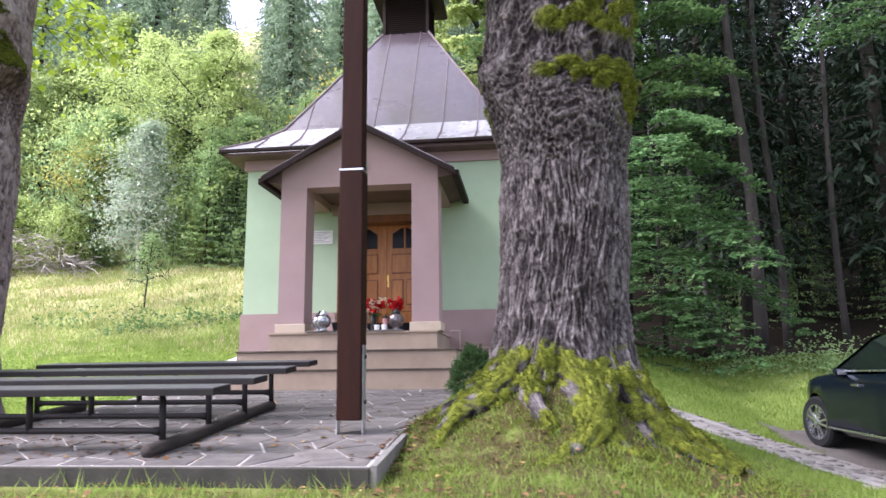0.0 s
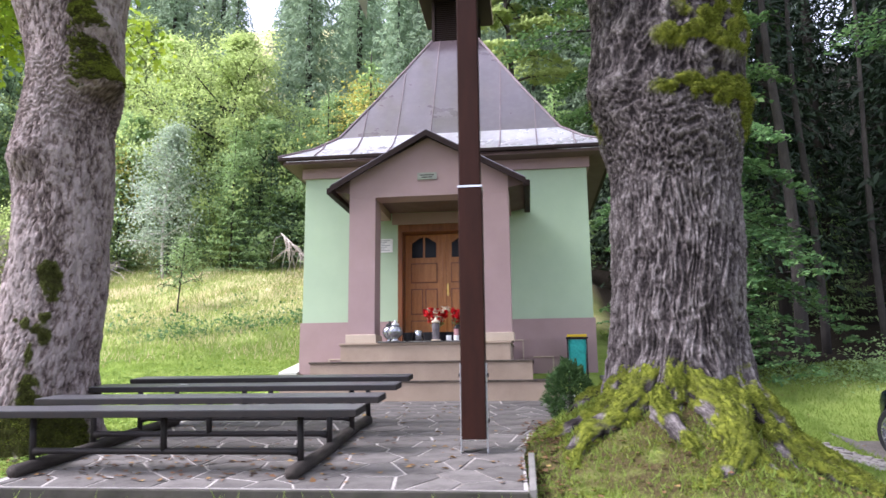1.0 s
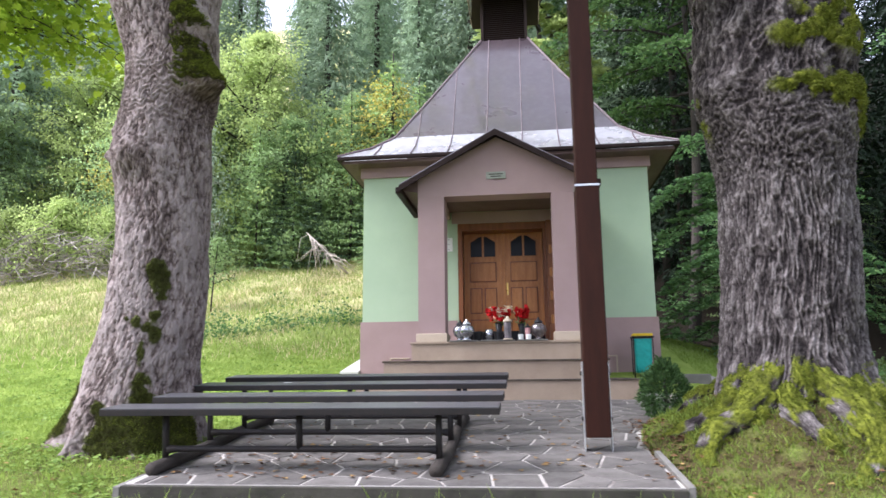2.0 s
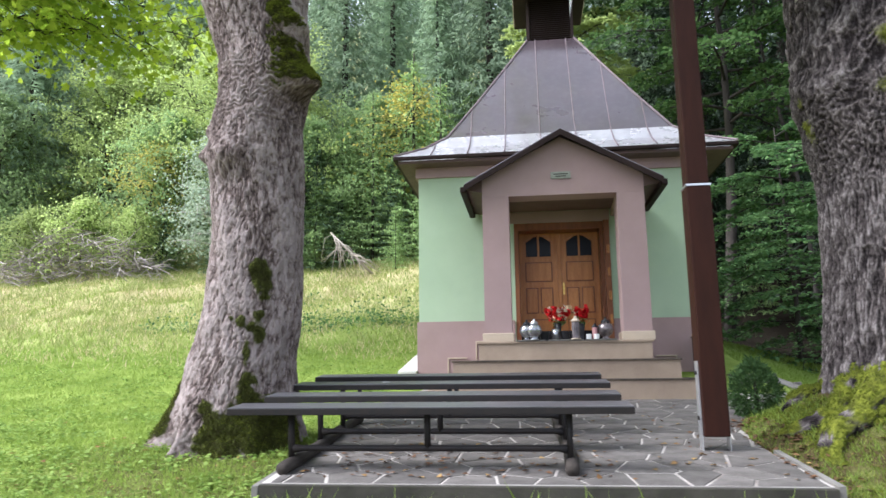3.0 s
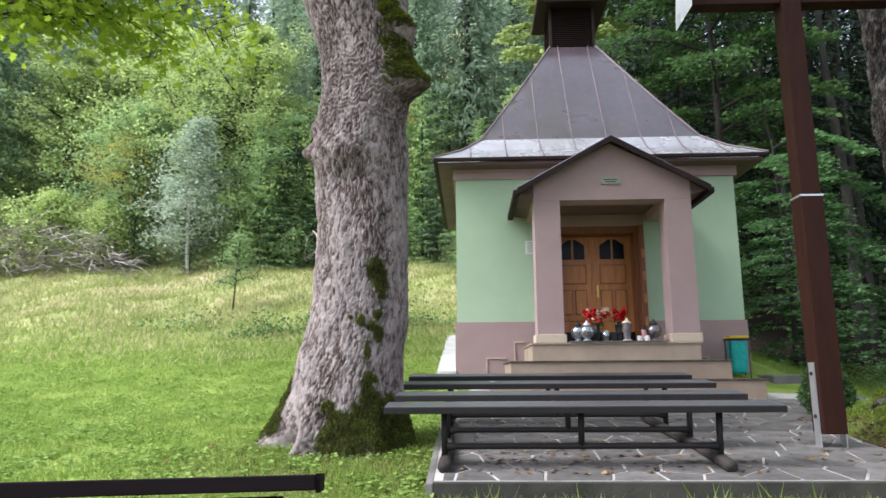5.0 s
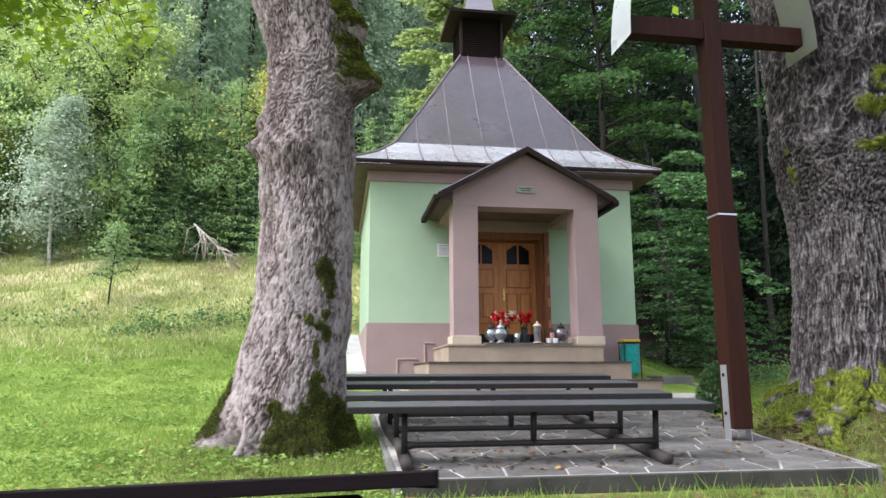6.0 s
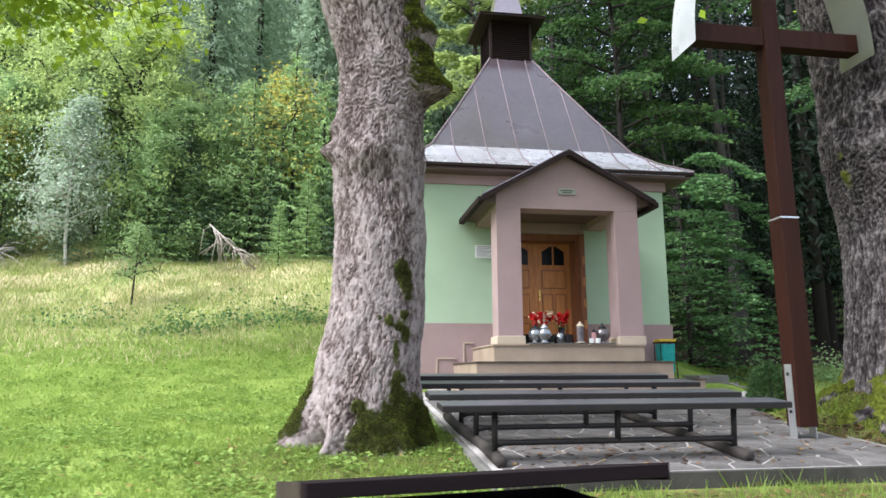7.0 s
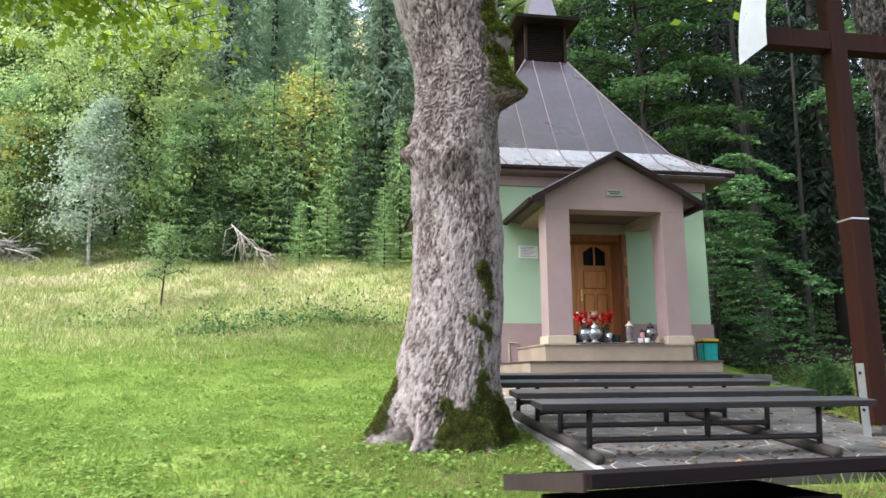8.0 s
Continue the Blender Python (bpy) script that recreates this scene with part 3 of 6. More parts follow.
for k in range(4):
    part("eave_sheet", roof_face(k, 0, 2), EAVE, chapel, "eave sheet made pale for the sky reflected in it")
    part("roof_sheet", roof_face(k, 2, 5), ROOF, chapel)
    # standing seams, parallel in plan, cut off by the hips
    for s in range(8):
        u = -2.6 + 0.65 * s + 0.325
        pts = [(h, z) for h, z in PROF if h >= abs(u)]
        if len(pts) < len(PROF):
            (h0, z0), (h1, z1) = pts[-1], PROF[len(pts)]
            f = (h0 - abs(u)) / (h0 - h1)
            pts.append((abs(u), z0 + f * (z1 - z0)))
        bm = bmesh.new()
        rows = []
        for h, z in pts:
            rows.append([bm.verts.new(c) for c in ((u - 0.012, -h, z + 0.004), (u - 0.006, -h - 0.008, z + 0.022), (u + 0.006, -h - 0.008, z + 0.022), (u + 0.012, -h, z + 0.004))])
        for a, b in zip(rows, rows[1:]):
            for i in range(3):
                bm.faces.new((a[i], a[i + 1], b[i + 1], b[i]))
        bm.faces.new(rows[0])
        bm.transform(Matrix.Translation((RX, CV, 0)) @ Matrix.Rotation(k * math.pi / 2, 4, "Z"))
        part("roof_seam", bm, SEAM, chapel)
    # hip cap and gutter
    hip = [Vector((-h, -h, z + 0.012)) for h, z in PROF]
    v, f = tube(hip, [0.022] * len(hip), 6)
    ob = raw("hip_cap", v, f, SEAM, chapel)
    ob.data.transform(Matrix.Translation((RX, CV, 0)) @ Matrix.Rotation(k * math.pi / 2, 4, "Z"))
    bm = boxes((-2.93, 2.93, -2.955, -2.88, 5.29, 5.352), bevel=0.012)
    bm.transform(Matrix.Translation((RX, CV, 0)) @ Matrix.Rotation(k * math.pi / 2, 4, "Z"))
    part("fascia", bm, GUTTER, chapel, "dark brown eaves fascia")

# louvred turret
tower = part("turret", boxes((RX - 0.5, RX - 0.44, CV - 0.5, CV - 0.44, 8.5, 9.6), (RX + 0.44, RX + 0.5, CV - 0.5, CV - 0.44, 8.5, 9.6), (RX - 0.5, RX - 0.44, CV + 0.44, CV + 0.5, 8.5, 9.6),
                             (RX + 0.44, RX + 0.5, CV + 0.44, CV + 0.5, 8.5, 9.6), (RX - 0.42, RX + 0.42, CV - 0.42, CV + 0.42, 8.5, 9.6)), GUTTER, chapel, "dark brown louvred bell turret")
for k in range(4):
    for i in range(20):
        z = 8.66 + 0.046 * i
        bm = prism([(-0.012, 0.0), (0.035, 0.035), (0.035, 0.043), (-0.012, 0.008)], -0.44, 0.44, "x")
        bm.transform(Matrix.Translation((RX, CV, z)) @ Matrix.Rotation(k * math.pi / 2, 4, "Z") @ Matrix.Translation((0, -0.475, 0)))
        part("louvre_slat", bm, GUTTER, tower)


def frustum(h0, h1, z0, z1):
    bm = bmesh.new()
    a = [bm.verts.new((RX + x * h0, CV + y * h0, z0)) for x, y in ((-1, -1), (1, -1), (1, 1), (-1, 1))]
    b = [bm.verts.new((RX + x * h1, CV + y * h1, z1)) for x, y in ((-1, -1), (1, -1), (1, 1), (-1, 1))]
    bm.faces.new(a[::-1])
    bm.faces.new(b)
    for i in range(4):
        j = (i + 1) % 4
        bm.faces.new((a[i], a[j], b[j], b[i]))
    return bm


part("turret_eave", boxes((RX - 0.77, RX + 0.77, CV - 0.77, CV + 0.77, 9.57, 9.62), bevel=0.006), GUTTER, tower)
part("turret_roof", frustum(0.79, 0.36, 9.625, 9.80), ROOF, tower)
part("spire", frustum(0.36, 0.03, 9.80, 11.6), ROOF, tower)

PLAQUE = mat("greenish_plaque", (0.30, 0.32, 0.26), (0.22, 0.24, 0.2), scale=20, fine=60, rough=0.5)
# porch and steps, a little off the chapel's middle line
PF, PX, SX = -1.67, -0.03, -0.09


def shifted(bm, dx=PX):
    bm.transform(Matrix.Translation((dx, 0, 0)))
    return bm


part("porch_pillar", shifted(boxes((-1.22, -0.815, PF, PF + 0.40, FL, 4.22))), MAUVE, chapel)
part("porch_pillar", shifted(boxes((0.815, 1.22, PF, PF + 0.40, FL, 4.22))), MAUVE, chapel)
part("plinth", shifted(boxes((-1.25, -0.785, PF - 0.03, PF + 0.43, FL + 0.002, 2.13), bevel=0.008)), PALE, chapel, "pale pillar plinth")
part("plinth", shifted(boxes((0.785, 1.25, PF - 0.03, PF + 0.43, FL + 0.002, 2.13), bevel=0.008)), PALE, chapel, "pale pillar plinth")
part("porch_gable", shifted(prism([(-1.22, 4.222), (1.22, 4.222), (1.22, 4.52), (0, 5.14), (-1.22, 4.52)], PF, PF + 0.36)), MAUVE, chapel, "mauve gable over the porch opening")
part("porch_beam", shifted(boxes((-1.22, -0.90, PF + 0.36, -0.035, 4.222, 4.50))), MAUVE, chapel)
part("porch_beam", shifted(boxes((0.90, 1.22, PF + 0.36, -0.035, 4.222, 4.50))), MAUVE, chapel)
part("porch_ceiling", shifted(boxes((-0.90, 0.90, PF + 0.36, -0.035, 4.35, 4.38))), SOFFIT, chapel, "dark brown boarded porch ceiling")
part("wall_panel", boxes((-0.91, 0.85, -0.02, -0.006, 4.152, 4.349)), MAUVE, chapel)
for s in (-1, 1):
    part("porch_roof", shifted(prism([(0, 5.235), (s * 1.48, 4.41), (s * 1.48, 4.37), (0, 5.18)], PF - 0.16, 1.2)), ROOF, chapel)
    part("verge_board", shifted(prism([(0, 5.215), (s * 1.49, 4.385), (s * 1.49, 4.29), (0, 5.12)], PF - 0.185, PF - 0.162)), GUTTER, chapel, "dark brown verge board")
    part("porch_gutter", shifted(boxes((s * 1.50 - 0.05, s * 1.50 + 0.05, PF - 0.15, -0.05, 4.27, 4.37), bevel=0.02)), GUTTER, chapel)
    part("porch_soffit", shifted(prism([(s * 1.22, 4.50), (s * 1.47, 4.36), (s * 1.47, 4.35), (s * 1.22, 4.30)], PF + 0.01, -0.06)), SOFFIT, chapel)
sign = part("plaque", shifted(boxes((-0.16, 0.14, PF - 0.02, PF - 0.003, 4.47, 4.58), bevel=0.004)), PLAQUE, chapel, "small pale plaque with worn lettering")

for i, (x0, x1) in enumerate(((-0.12, 0.10), (-0.09, 0.07))):
    part("text_line", shifted(boxes((x0, x1, PF - 0.0235, PF - 0.0205, 4.535 - i * 0.035, 4.547 - i * 0.035))), GUTTER, sign)

# steps round three sides of the porch
part("porch_floor", shifted(boxes((-1.25, 1.25, PF - 0.06, -0.035, 1.1, FL - 0.03)), SX), TILE, chapel)
part("floor_edge", shifted(boxes((-1.27, 1.27, PF - 0.08, -0.035, FL - 0.03, FL), bevel=0.006), SX), TILE, chapel)
part("middle_step", shifted(boxes((-1.60, 1.56, PF - 0.40, -0.035, 1.0, 1.70)), SX), TILE, chapel)
part("step_edge", shifted(boxes((-1.62, 1.58, PF - 0.42, -0.035, 1.70, 1.725), bevel=0.005), SX), NOSE, chapel, "grimy step edge")
part("lower_step", shifted(boxes((-1.93, 1.90, PF - 0.72, -0.035, 0.9, 1.43)), SX), TILE, chapel)
part("step_edge", shifted(boxes((-1.95, 1.92, PF - 0.74, -0.035, 1.43, 1.455), bevel=0.005), SX), NOSE, chapel, "grimy step edge")
for s in (-1, 1):
    for a, z0, z1 in ((1.25, 1.73, 2.10), (1.58, 1.46, 1.82)):
        x0, x1 = sorted((s * a, s * (a + 0.34 - 0.16 * (a < 1.5))))
        part("skirting_tile", shifted(boxes((x0, x1, -0.045, -0.033, z0, z1 - 0.022)), SX), MAUVE, chapel)
        part("skirting_cap", shifted(boxes((x0, x1, -0.065, -0.033, z1 - 0.02, z1), bevel=0.003), SX), PALE, chapel, "pale capping of the stepped skirting")
        xe = x1 if s > 0 else x0
        part("skirting_cap", shifted(boxes((xe - 0.022 * (s > 0), xe + 0.022 * (s < 0), -0.065, -0.046, z0, z1 - 0.022)), SX), PALE, chapel)

# double door, deep in its opening
def set_back(bm):
    bm.transform(Matrix.Translation((PX, 0.22, 0)))
    return bm


door = part("door", set_back(boxes((-0.70, -0.008, 0.10, 0.15, FL + 0.002, 4.02), (0.008, 0.70, 0.10, 0.15, FL + 0.002, 4.02))), DOORWOOD, chapel, "varnished brown double door with arched panes")
part("door_frame", shifted(boxes((-0.779, -0.702, -0.004, 0.42, FL + 0.001, 4.149), (0.702, 0.779, -0.004, 0.42, FL + 0.001, 4.149), (-0.702, 0.702, -0.004, 0.42, 4.022, 4.149))), DARKWOOD, door)
part("astragal", set_back(boxes((-0.035, 0.035, 0.08, 0.099, FL + 0.02, 4.0), bevel=0.006)), DOORWOOD, door)
for s in (-1, 1):
    c = s * 0.36
    for side in (-1, 1):
        arch = [(c + side * 0.018, 3.60), (c + side * 0.22, 3.60), (c + side * 0.22, 3.86), (c + side * 0.16, 3.90), (c + side * 0.08, 3.955), (c + side * 0.018, 3.97)]
        part("pane", set_back(prism(arch, 0.088, 0.0985)), BLACKGLASS, door, "dark glass pane")
    part("arch_trim", set_back(prism([(c - 0.26, 3.86), (c - 0.16, 3.93), (c - 0.08, 3.99), (c, 4.01), (c + 0.08, 3.99), (c + 0.16, 3.93), (c + 0.26, 3.86), (c + 0.26, 3.89), (c + 0.1, 4.012), (c - 0.1, 4.012), (c - 0.26, 3.89)], 0.085, 0.0985)), DOORWOOD, door)
    part("glazing_bar", set_back(boxes((c - 0.014, c + 0.014, 0.083, 0.0985, 3.60, 3.97), bevel=0.004)), DOORWOOD, door)
    for x0, x1, z0, z1 in ((c - 0.24, c + 0.24, 3.14, 3.50), (c - 0.24, c - 0.02, 2.58, 3.04), (c + 0.02, c + 0.24, 2.58, 3.04), (c - 0.24, c + 0.24, 2.12, 2.48)):
        # Mouldings use the darker wood, so colour stands in for the panels' shading
        part("panel_mould", set_back(boxes((x0, x1, 0.088, 0.0985, z0, z1), bevel=0.004)), DARKWOOD, door)
        part("door_panel", set_back(boxes((x0 + 0.02, x1 - 0.02, 0.076, 0.0875, z0 + 0.02, z1 - 0.02), bevel=0.005)), DOORWOOD, door)
part("kick_plate", set_back(boxes((-0.70, 0.70, 0.05, 0.075, FL + 0.004, 2.27), bevel=0.004)), BLACKGLASS, door, "black board across the door's foot")
part("jamb_casing", shifted(boxes((0.76, 0.86, -0.10, -0.004, FL, 4.15), bevel=0.01)), DARKWOOD, door)
for z in (2.35, 2.75, 3.15, 3.55):
    part("carved_boss", shifted(boxes((0.795, 0.85, -0.125, -0.102, z, z + 0.16), bevel=0.02)), DOORWOOD, door)
part("handle", set_back(boxes((0.05, 0.085, 0.055, 0.079, 2.90, 3.12), bevel=0.006)), BRASS, door, "brass door handle")

# ---- notice on the wall ----
notice = thing("wall_notice", pose(-2.39, 11.75, 0, 0, 0, -0.4), "white printed notice fixed to the green wall", "sign")
part("sheet", boxes((-1.27, -0.90, -0.012, -0.002, 3.66, 3.90)), WHITE, notice)
INK = mat("grey_ink", (0.30, 0.31, 0.33), scale=5, bump=0, grain=0)
for i in range(7):
    part("text_line", boxes((-1.24, -0.95 - 0.05 * (i % 3), -0.015, -0.0125, 3.865 - i * 0.029, 3.875 - i * 0.029)), INK, notice)

# ---- wayside cross ----
WHITESHEET = mat("white_coated_sheet", (0.72, 0.73, 0.72), (0.66, 0.67, 0.66), scale=3, fine=40, rough=0.3, bump=0.03, grain=0.15)
cross = thing("wayside_cross", pose(-1.48, 5.95, 0.86), "tall red-brown wooden cross with an arched metal cover", "cross")
part("post", boxes((-0.095, 0.095, -0.095, 0.095, 2.32, 6.05), bevel=0.01), CROSSWOOD, cross)
part("lower_post", boxes((-0.105, 0.105, -0.105, 0.105, 0.13, 2.30), bevel=0.01), CROSSWOOD, cross)
part("band", boxes((-0.108, 0.108, -0.108, 0.108, 2.301, 2.319)), ZINC, cross, "thin zinc band round the joint")
part("arm", boxes((-0.99, -0.097, -0.085, 0.085, 4.28, 4.50), bevel=0.01), CROSSWOOD, cross)
part("arm", boxes((0.097, 1.09, -0.085, 0.085, 4.28, 4.50), bevel=0.01), CROSSWOOD, cross)
for s in (-1, 1):
    br = part("bracket", boxes((s * 0.108 - 0.006 * (s < 0) , s * 0.108 + 0.006 * (s > 0) , -0.055, 0.055, 0.0, 0.76)), ZINC, cross, "galvanised steel post bracket")
    for z in (0.28, 0.66):
        bm = turned([(0.018, 0), (0.018, 0.012), (0.012, 0.016)], 6)
        bm.transform(Matrix.Translation((s * 0.114, 0, z)) @ Matrix.Rotation(s * math.pi / 2, 4, "Y"))
        part("bolt", bm, BENCHLEG, br)
bm = bmesh.new()
rows = []
for i in range(41):
    a = math.pi * i / 40
    x, z = -1.08 * math.cos(a) + 0.05, 4.18 + 1.95 * math.sin(a)
    rows.append([bm.verts.new((x, y, z)) for y in (-0.26, 0.26)])
for a, b in zip(rows, rows[1:]):
    bm.faces.new((a[0], a[1], b[1], b[0]))
bmesh.ops.solidify(bm, geom=bm.faces[:], thickness=0.006)
part("cover_sheet", bm, WHITESHEET, cross, "arched white metal cover sheet", smooth=True)


# ---- benches ----
SLOPE = math.degrees(math.atan(0.089))


def bench():
    ob = thing("bench", pose(-3.83, 5.02, slab_z(5.02), SLOPE), "long weathered black plank bench on a tube frame", "bench", "benches before the chapel")
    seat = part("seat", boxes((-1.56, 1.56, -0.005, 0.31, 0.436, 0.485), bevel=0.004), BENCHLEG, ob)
    # Paler sheet on the plank: wear, and sky sheen put into its colour
    part("worn_top", boxes((-1.557, 1.557, -0.002, 0.307, 0.4852, 0.492), bevel=0.002), BENCHTOP, seat, "grey weathered top face, paler for the sky sheen on it")
    for x in (-1.09, 0.0, 1.09):
        v, f = tube([(x, 0.15, 0.03 if x else 0.16), (x, 0.15, 0.437)], [0.026, 0.026], 10)
        raw("leg", v, f, BENCHLEG, ob, True)
    v, f = tube([(-1.07, 0.15, 0.155), (-1.0, 0.15, 0.16), (1.0, 0.15, 0.16), (1.07, 0.15, 0.155)], [0.036, 0.025, 0.025, 0.036], 10)
    raw("stretcher", v, f, BENCHLEG, ob, True)
    return ob


b = bench()
for y, z in ((5.75, 0.0), (6.52, 0.02), (7.26, 0.03)):
    copy_thing(b, pose(-3.83 + 0.01 * math.sin(y * 7), y + 0.04, slab_z(y + 0.04) + z, SLOPE, 0, 0.3 * math.sin(y * 5)))
pale_leaf = thing("fallen_leaf", pose(-4.46, 6.66, slab_z(6.66) + 0.5165, SLOPE, 0, 30), "single pale fallen leaf lying on a bench", "leaf")
raw("blade", [(-0.05, 0, 0), (-0.02, 0.025, 0.006), (0.03, 0.02, 0.004), (0.055, 0, 0), (0.02, -0.022, 0.005), (-0.03, -0.02, 0.006)], [(0, 1, 2, 3), (0, 3, 4, 5)], WHITE, pale_leaf)
for x in (-4.92, -2.74):
    lg = thing("ground_log", pose(x, 0, 0), "weathered grey round log under the bench legs", "log", "logs under the benches")
    pts = [(0.02 * math.sin(k), 4.95 + k * 0.42, slab_z(4.95 + k * 0.42) + 0.045) for k in range(7)]
    v, f = tube(pts, [0.052 + 0.004 * math.sin(k * 2.3) for k in range(7)], 10)
    raw("pole", v, f, LOG, lg, True)


# ---- old maple trunks by the forecourt ----
def trunk_mesh(cx, rad, lobes, zs, bumps, seed, relief, n, m):
    """A trunk: cx, rad: tables over z; lobes: root spurs (angle, reach, width, top); bumps: swellings (angle, z, size, out); relief(p, z, a): bark depth and plate."""
    th = np.linspace(0, 2 * math.pi, n, endpoint=False)
    th = th - 0.5 * np.cos(th)
    z = np.linspace(zs[0], zs[1], m)
    T, ZZ = np.meshgrid(th, z, indexing="ij")
    base = np.interp(ZZ, *rad)
    R = base.copy()
    for q, (a, reach, w, top_z) in enumerate(lobes):
        low = np.clip((top_z - ZZ) / (top_z - zs[0]), 0, 1)
        d = np.angle(np.exp(1j * (T - a - 0.16 * np.sin(ZZ * 4.0 + q * 2.3) * low)))
        R = R + reach * np.exp(-np.abs(d / w) ** 1.7) * low ** 2.0
    for a, bz, size, out in bumps:
        d = np.angle(np.exp(1j * (T - a))) * base
        tall = np.where((ZZ < bz) & (out > 0.19), size * 0.55, size * 0.9)
        R = R + out * np.exp(-((d / size) ** 2 + ((ZZ - bz) / tall) ** 2))
    rel, plate = np.zeros_like(R), np.zeros_like(R)
    for i in range(n):
        px, py = math.cos(th[i]) * 0.6, math.sin(th[i]) * 0.6
        for j in range(m):
            rel[i, j], plate[i, j] = relief(px, py, float(z[j]), float(th[i]), seed)
    R = R + rel
    CX, CY = np.interp(ZZ, cx[0], cx[1]), np.interp(ZZ, cx[0], cx[2])
    V = np.stack([CX + R * np.cos(T), CY + R * np.sin(T), ZZ], -1).reshape(-1, 3)
    i, j = np.meshgrid(np.arange(n), np.arange(m - 1), indexing="ij")
    a = (i * m + j).ravel()
    b = (((i + 1) % n) * m + j).ravel()
    F = np.stack([a, b, b + 1, a + 1], 1)
    uv = np.stack([T * 0.6, ZZ], -1).reshape(-1, 2)
    return V, F, np.clip(plate.ravel(), 0, 1), uv


def vertex_normals(V, F):
    nr = np.zeros_like(V)
    A = V[F]
    fn = np.cross(A[:, 1] - A[:, 0], A[:, 3] - A[:, 0])
    for k in range(4):
        np.add.at(nr, F[:, k], fn)
    return nr / (np.linalg.norm(nr, axis=1, keepdims=True) + 1e-9)


def patchy(c, k, seed):
    """Cheap smooth noise, 0 to 1, at points."""
    out = np.zeros(len(c))
    for q in range(len(c)):
        out[q] = noise.noise(Vector((c[q, 0] * k + seed, c[q, 1] * k, c[q, 2] * k)))
    return np.clip(out * 1.4 + 0.5, 0, 1)


def bark_skin(name, V, F, plate, uv, material, parent, test, cushion, seed):
    """Link bark with its plates and moss; the moss lies on it as cushions."""
    w = np.clip(test(V, vertex_normals(V, F)), 0, 1)
    V = V + vertex_normals(V, F) * (w * cushion * (0.35 + 1.1 * patchy(V, 9.0, seed)))[:, None]
    ob = cloud(name, V, F, material, parent)
    ob.data.polygons.foreach_set("use_smooth", [True] * len(F))
    for label, val in (("plate", plate), ("moss", w)):
        at = ob.data.attributes.new(label, "FLOAT", "POINT")
        at.data.foreach_set("value", val.astype(np.float32))
    at = ob.data.attributes.new("bark", "FLOAT_VECTOR", "POINT")
    at.data.foreach_set("vector", np.concatenate([uv, np.zeros((len(uv), 1))], 1).astype(np.float32).ravel())
    return V, w


def moss_on(V, F, rng, w, count, size, parent, name="moss", mat_moss=None):
    """Tufts of moss strewn on the bark by the weight w of each vertex."""
    A = V[F]
    c = A.mean(1)
    nr = np.cross(A[:, 1] - A[:, 0], A[:, 3] - A[:, 0])
    area = np.linalg.norm(nr, axis=1, keepdims=True) + 1e-12
    nr /= area
    wf = w[F].mean(1) ** 1.5 * area[:, 0]
    k = rng.choice(len(c), count, p=wf / wf.sum())
    p = c[k] + rng.normal(size=(count, 3)) * 0.006 + nr[k] * 0.002
    d = nr[k] + rng.normal(size=(count, 3)) * 0.55
    d[:, 2] -= 0.15
    d /= np.linalg.norm(d, axis=1, keepdims=True)
    s = np.cross(d, rng.normal(size=(count, 3)))
    s /= np.linalg.norm(s, axis=1, keepdims=True)
    L = (size * (0.5 + rng.random(count)))[:, None]
    v = np.stack([p - s * L * 0.3, p + s * L * 0.3, p + d * L], 1).reshape(-1, 3)
    i = np.arange(count) * 3
    return tagged(cloud(name, v, np.stack([i, i + 1, i + 2], 1), mat_moss or MOSS, parent), kind="stuff")


def furrowed(px, py, z, a, seed):
    """Long narrow ridges that wander and break across, crumbling higher up."""
    w = noise.noise(Vector((px * 3.2 + seed, py * 3.2, z * 1.6)))
    w2 = noise.noise(Vector((px * 9 + seed, py * 9, z * 5)))
    high = min(1.0, max(0.0, (z - 3.2) / 0.9))
    k = 27 - 8 * high
    q = Vector((px * k + w * 2.6 + w2 * 0.9, py * k + w * 1.8 + seed, z * (3.4 + 3.2 * high) + w2 * 0.7))
    ridge = 1 - min(1.0, abs(noise.noise(q)) * 2.8)
    d = noise.voronoi(Vector((q.x * 0.62, q.y * 0.62, q.z * 1.5 + w2)))[0]
    ridge = 0.72 * ridge + 0.28 * min(1.0, (d[1] - d[0]) * 2.2)
    crumb = noise.noise(Vector((px * 46, py * 46 + seed, z * 30)))
    low = min(1.0, max(0.0, (1.9 - z) / 0.5))
    lump = noise.noise(Vector((px * 6, py * 6 + seed * 2, z * 4.5)))
    return (0.030 - 0.004 * high) * (ridge - 0.5) + 0.02 * w + 0.007 * crumb + (0.035 * high + 0.05 * low) * lump + 0.014 * w2, 0.10 + 0.74 * ridge + 0.22 * w2 + 0.22 * crumb - 0.16 * high + 0.3 * high * lump


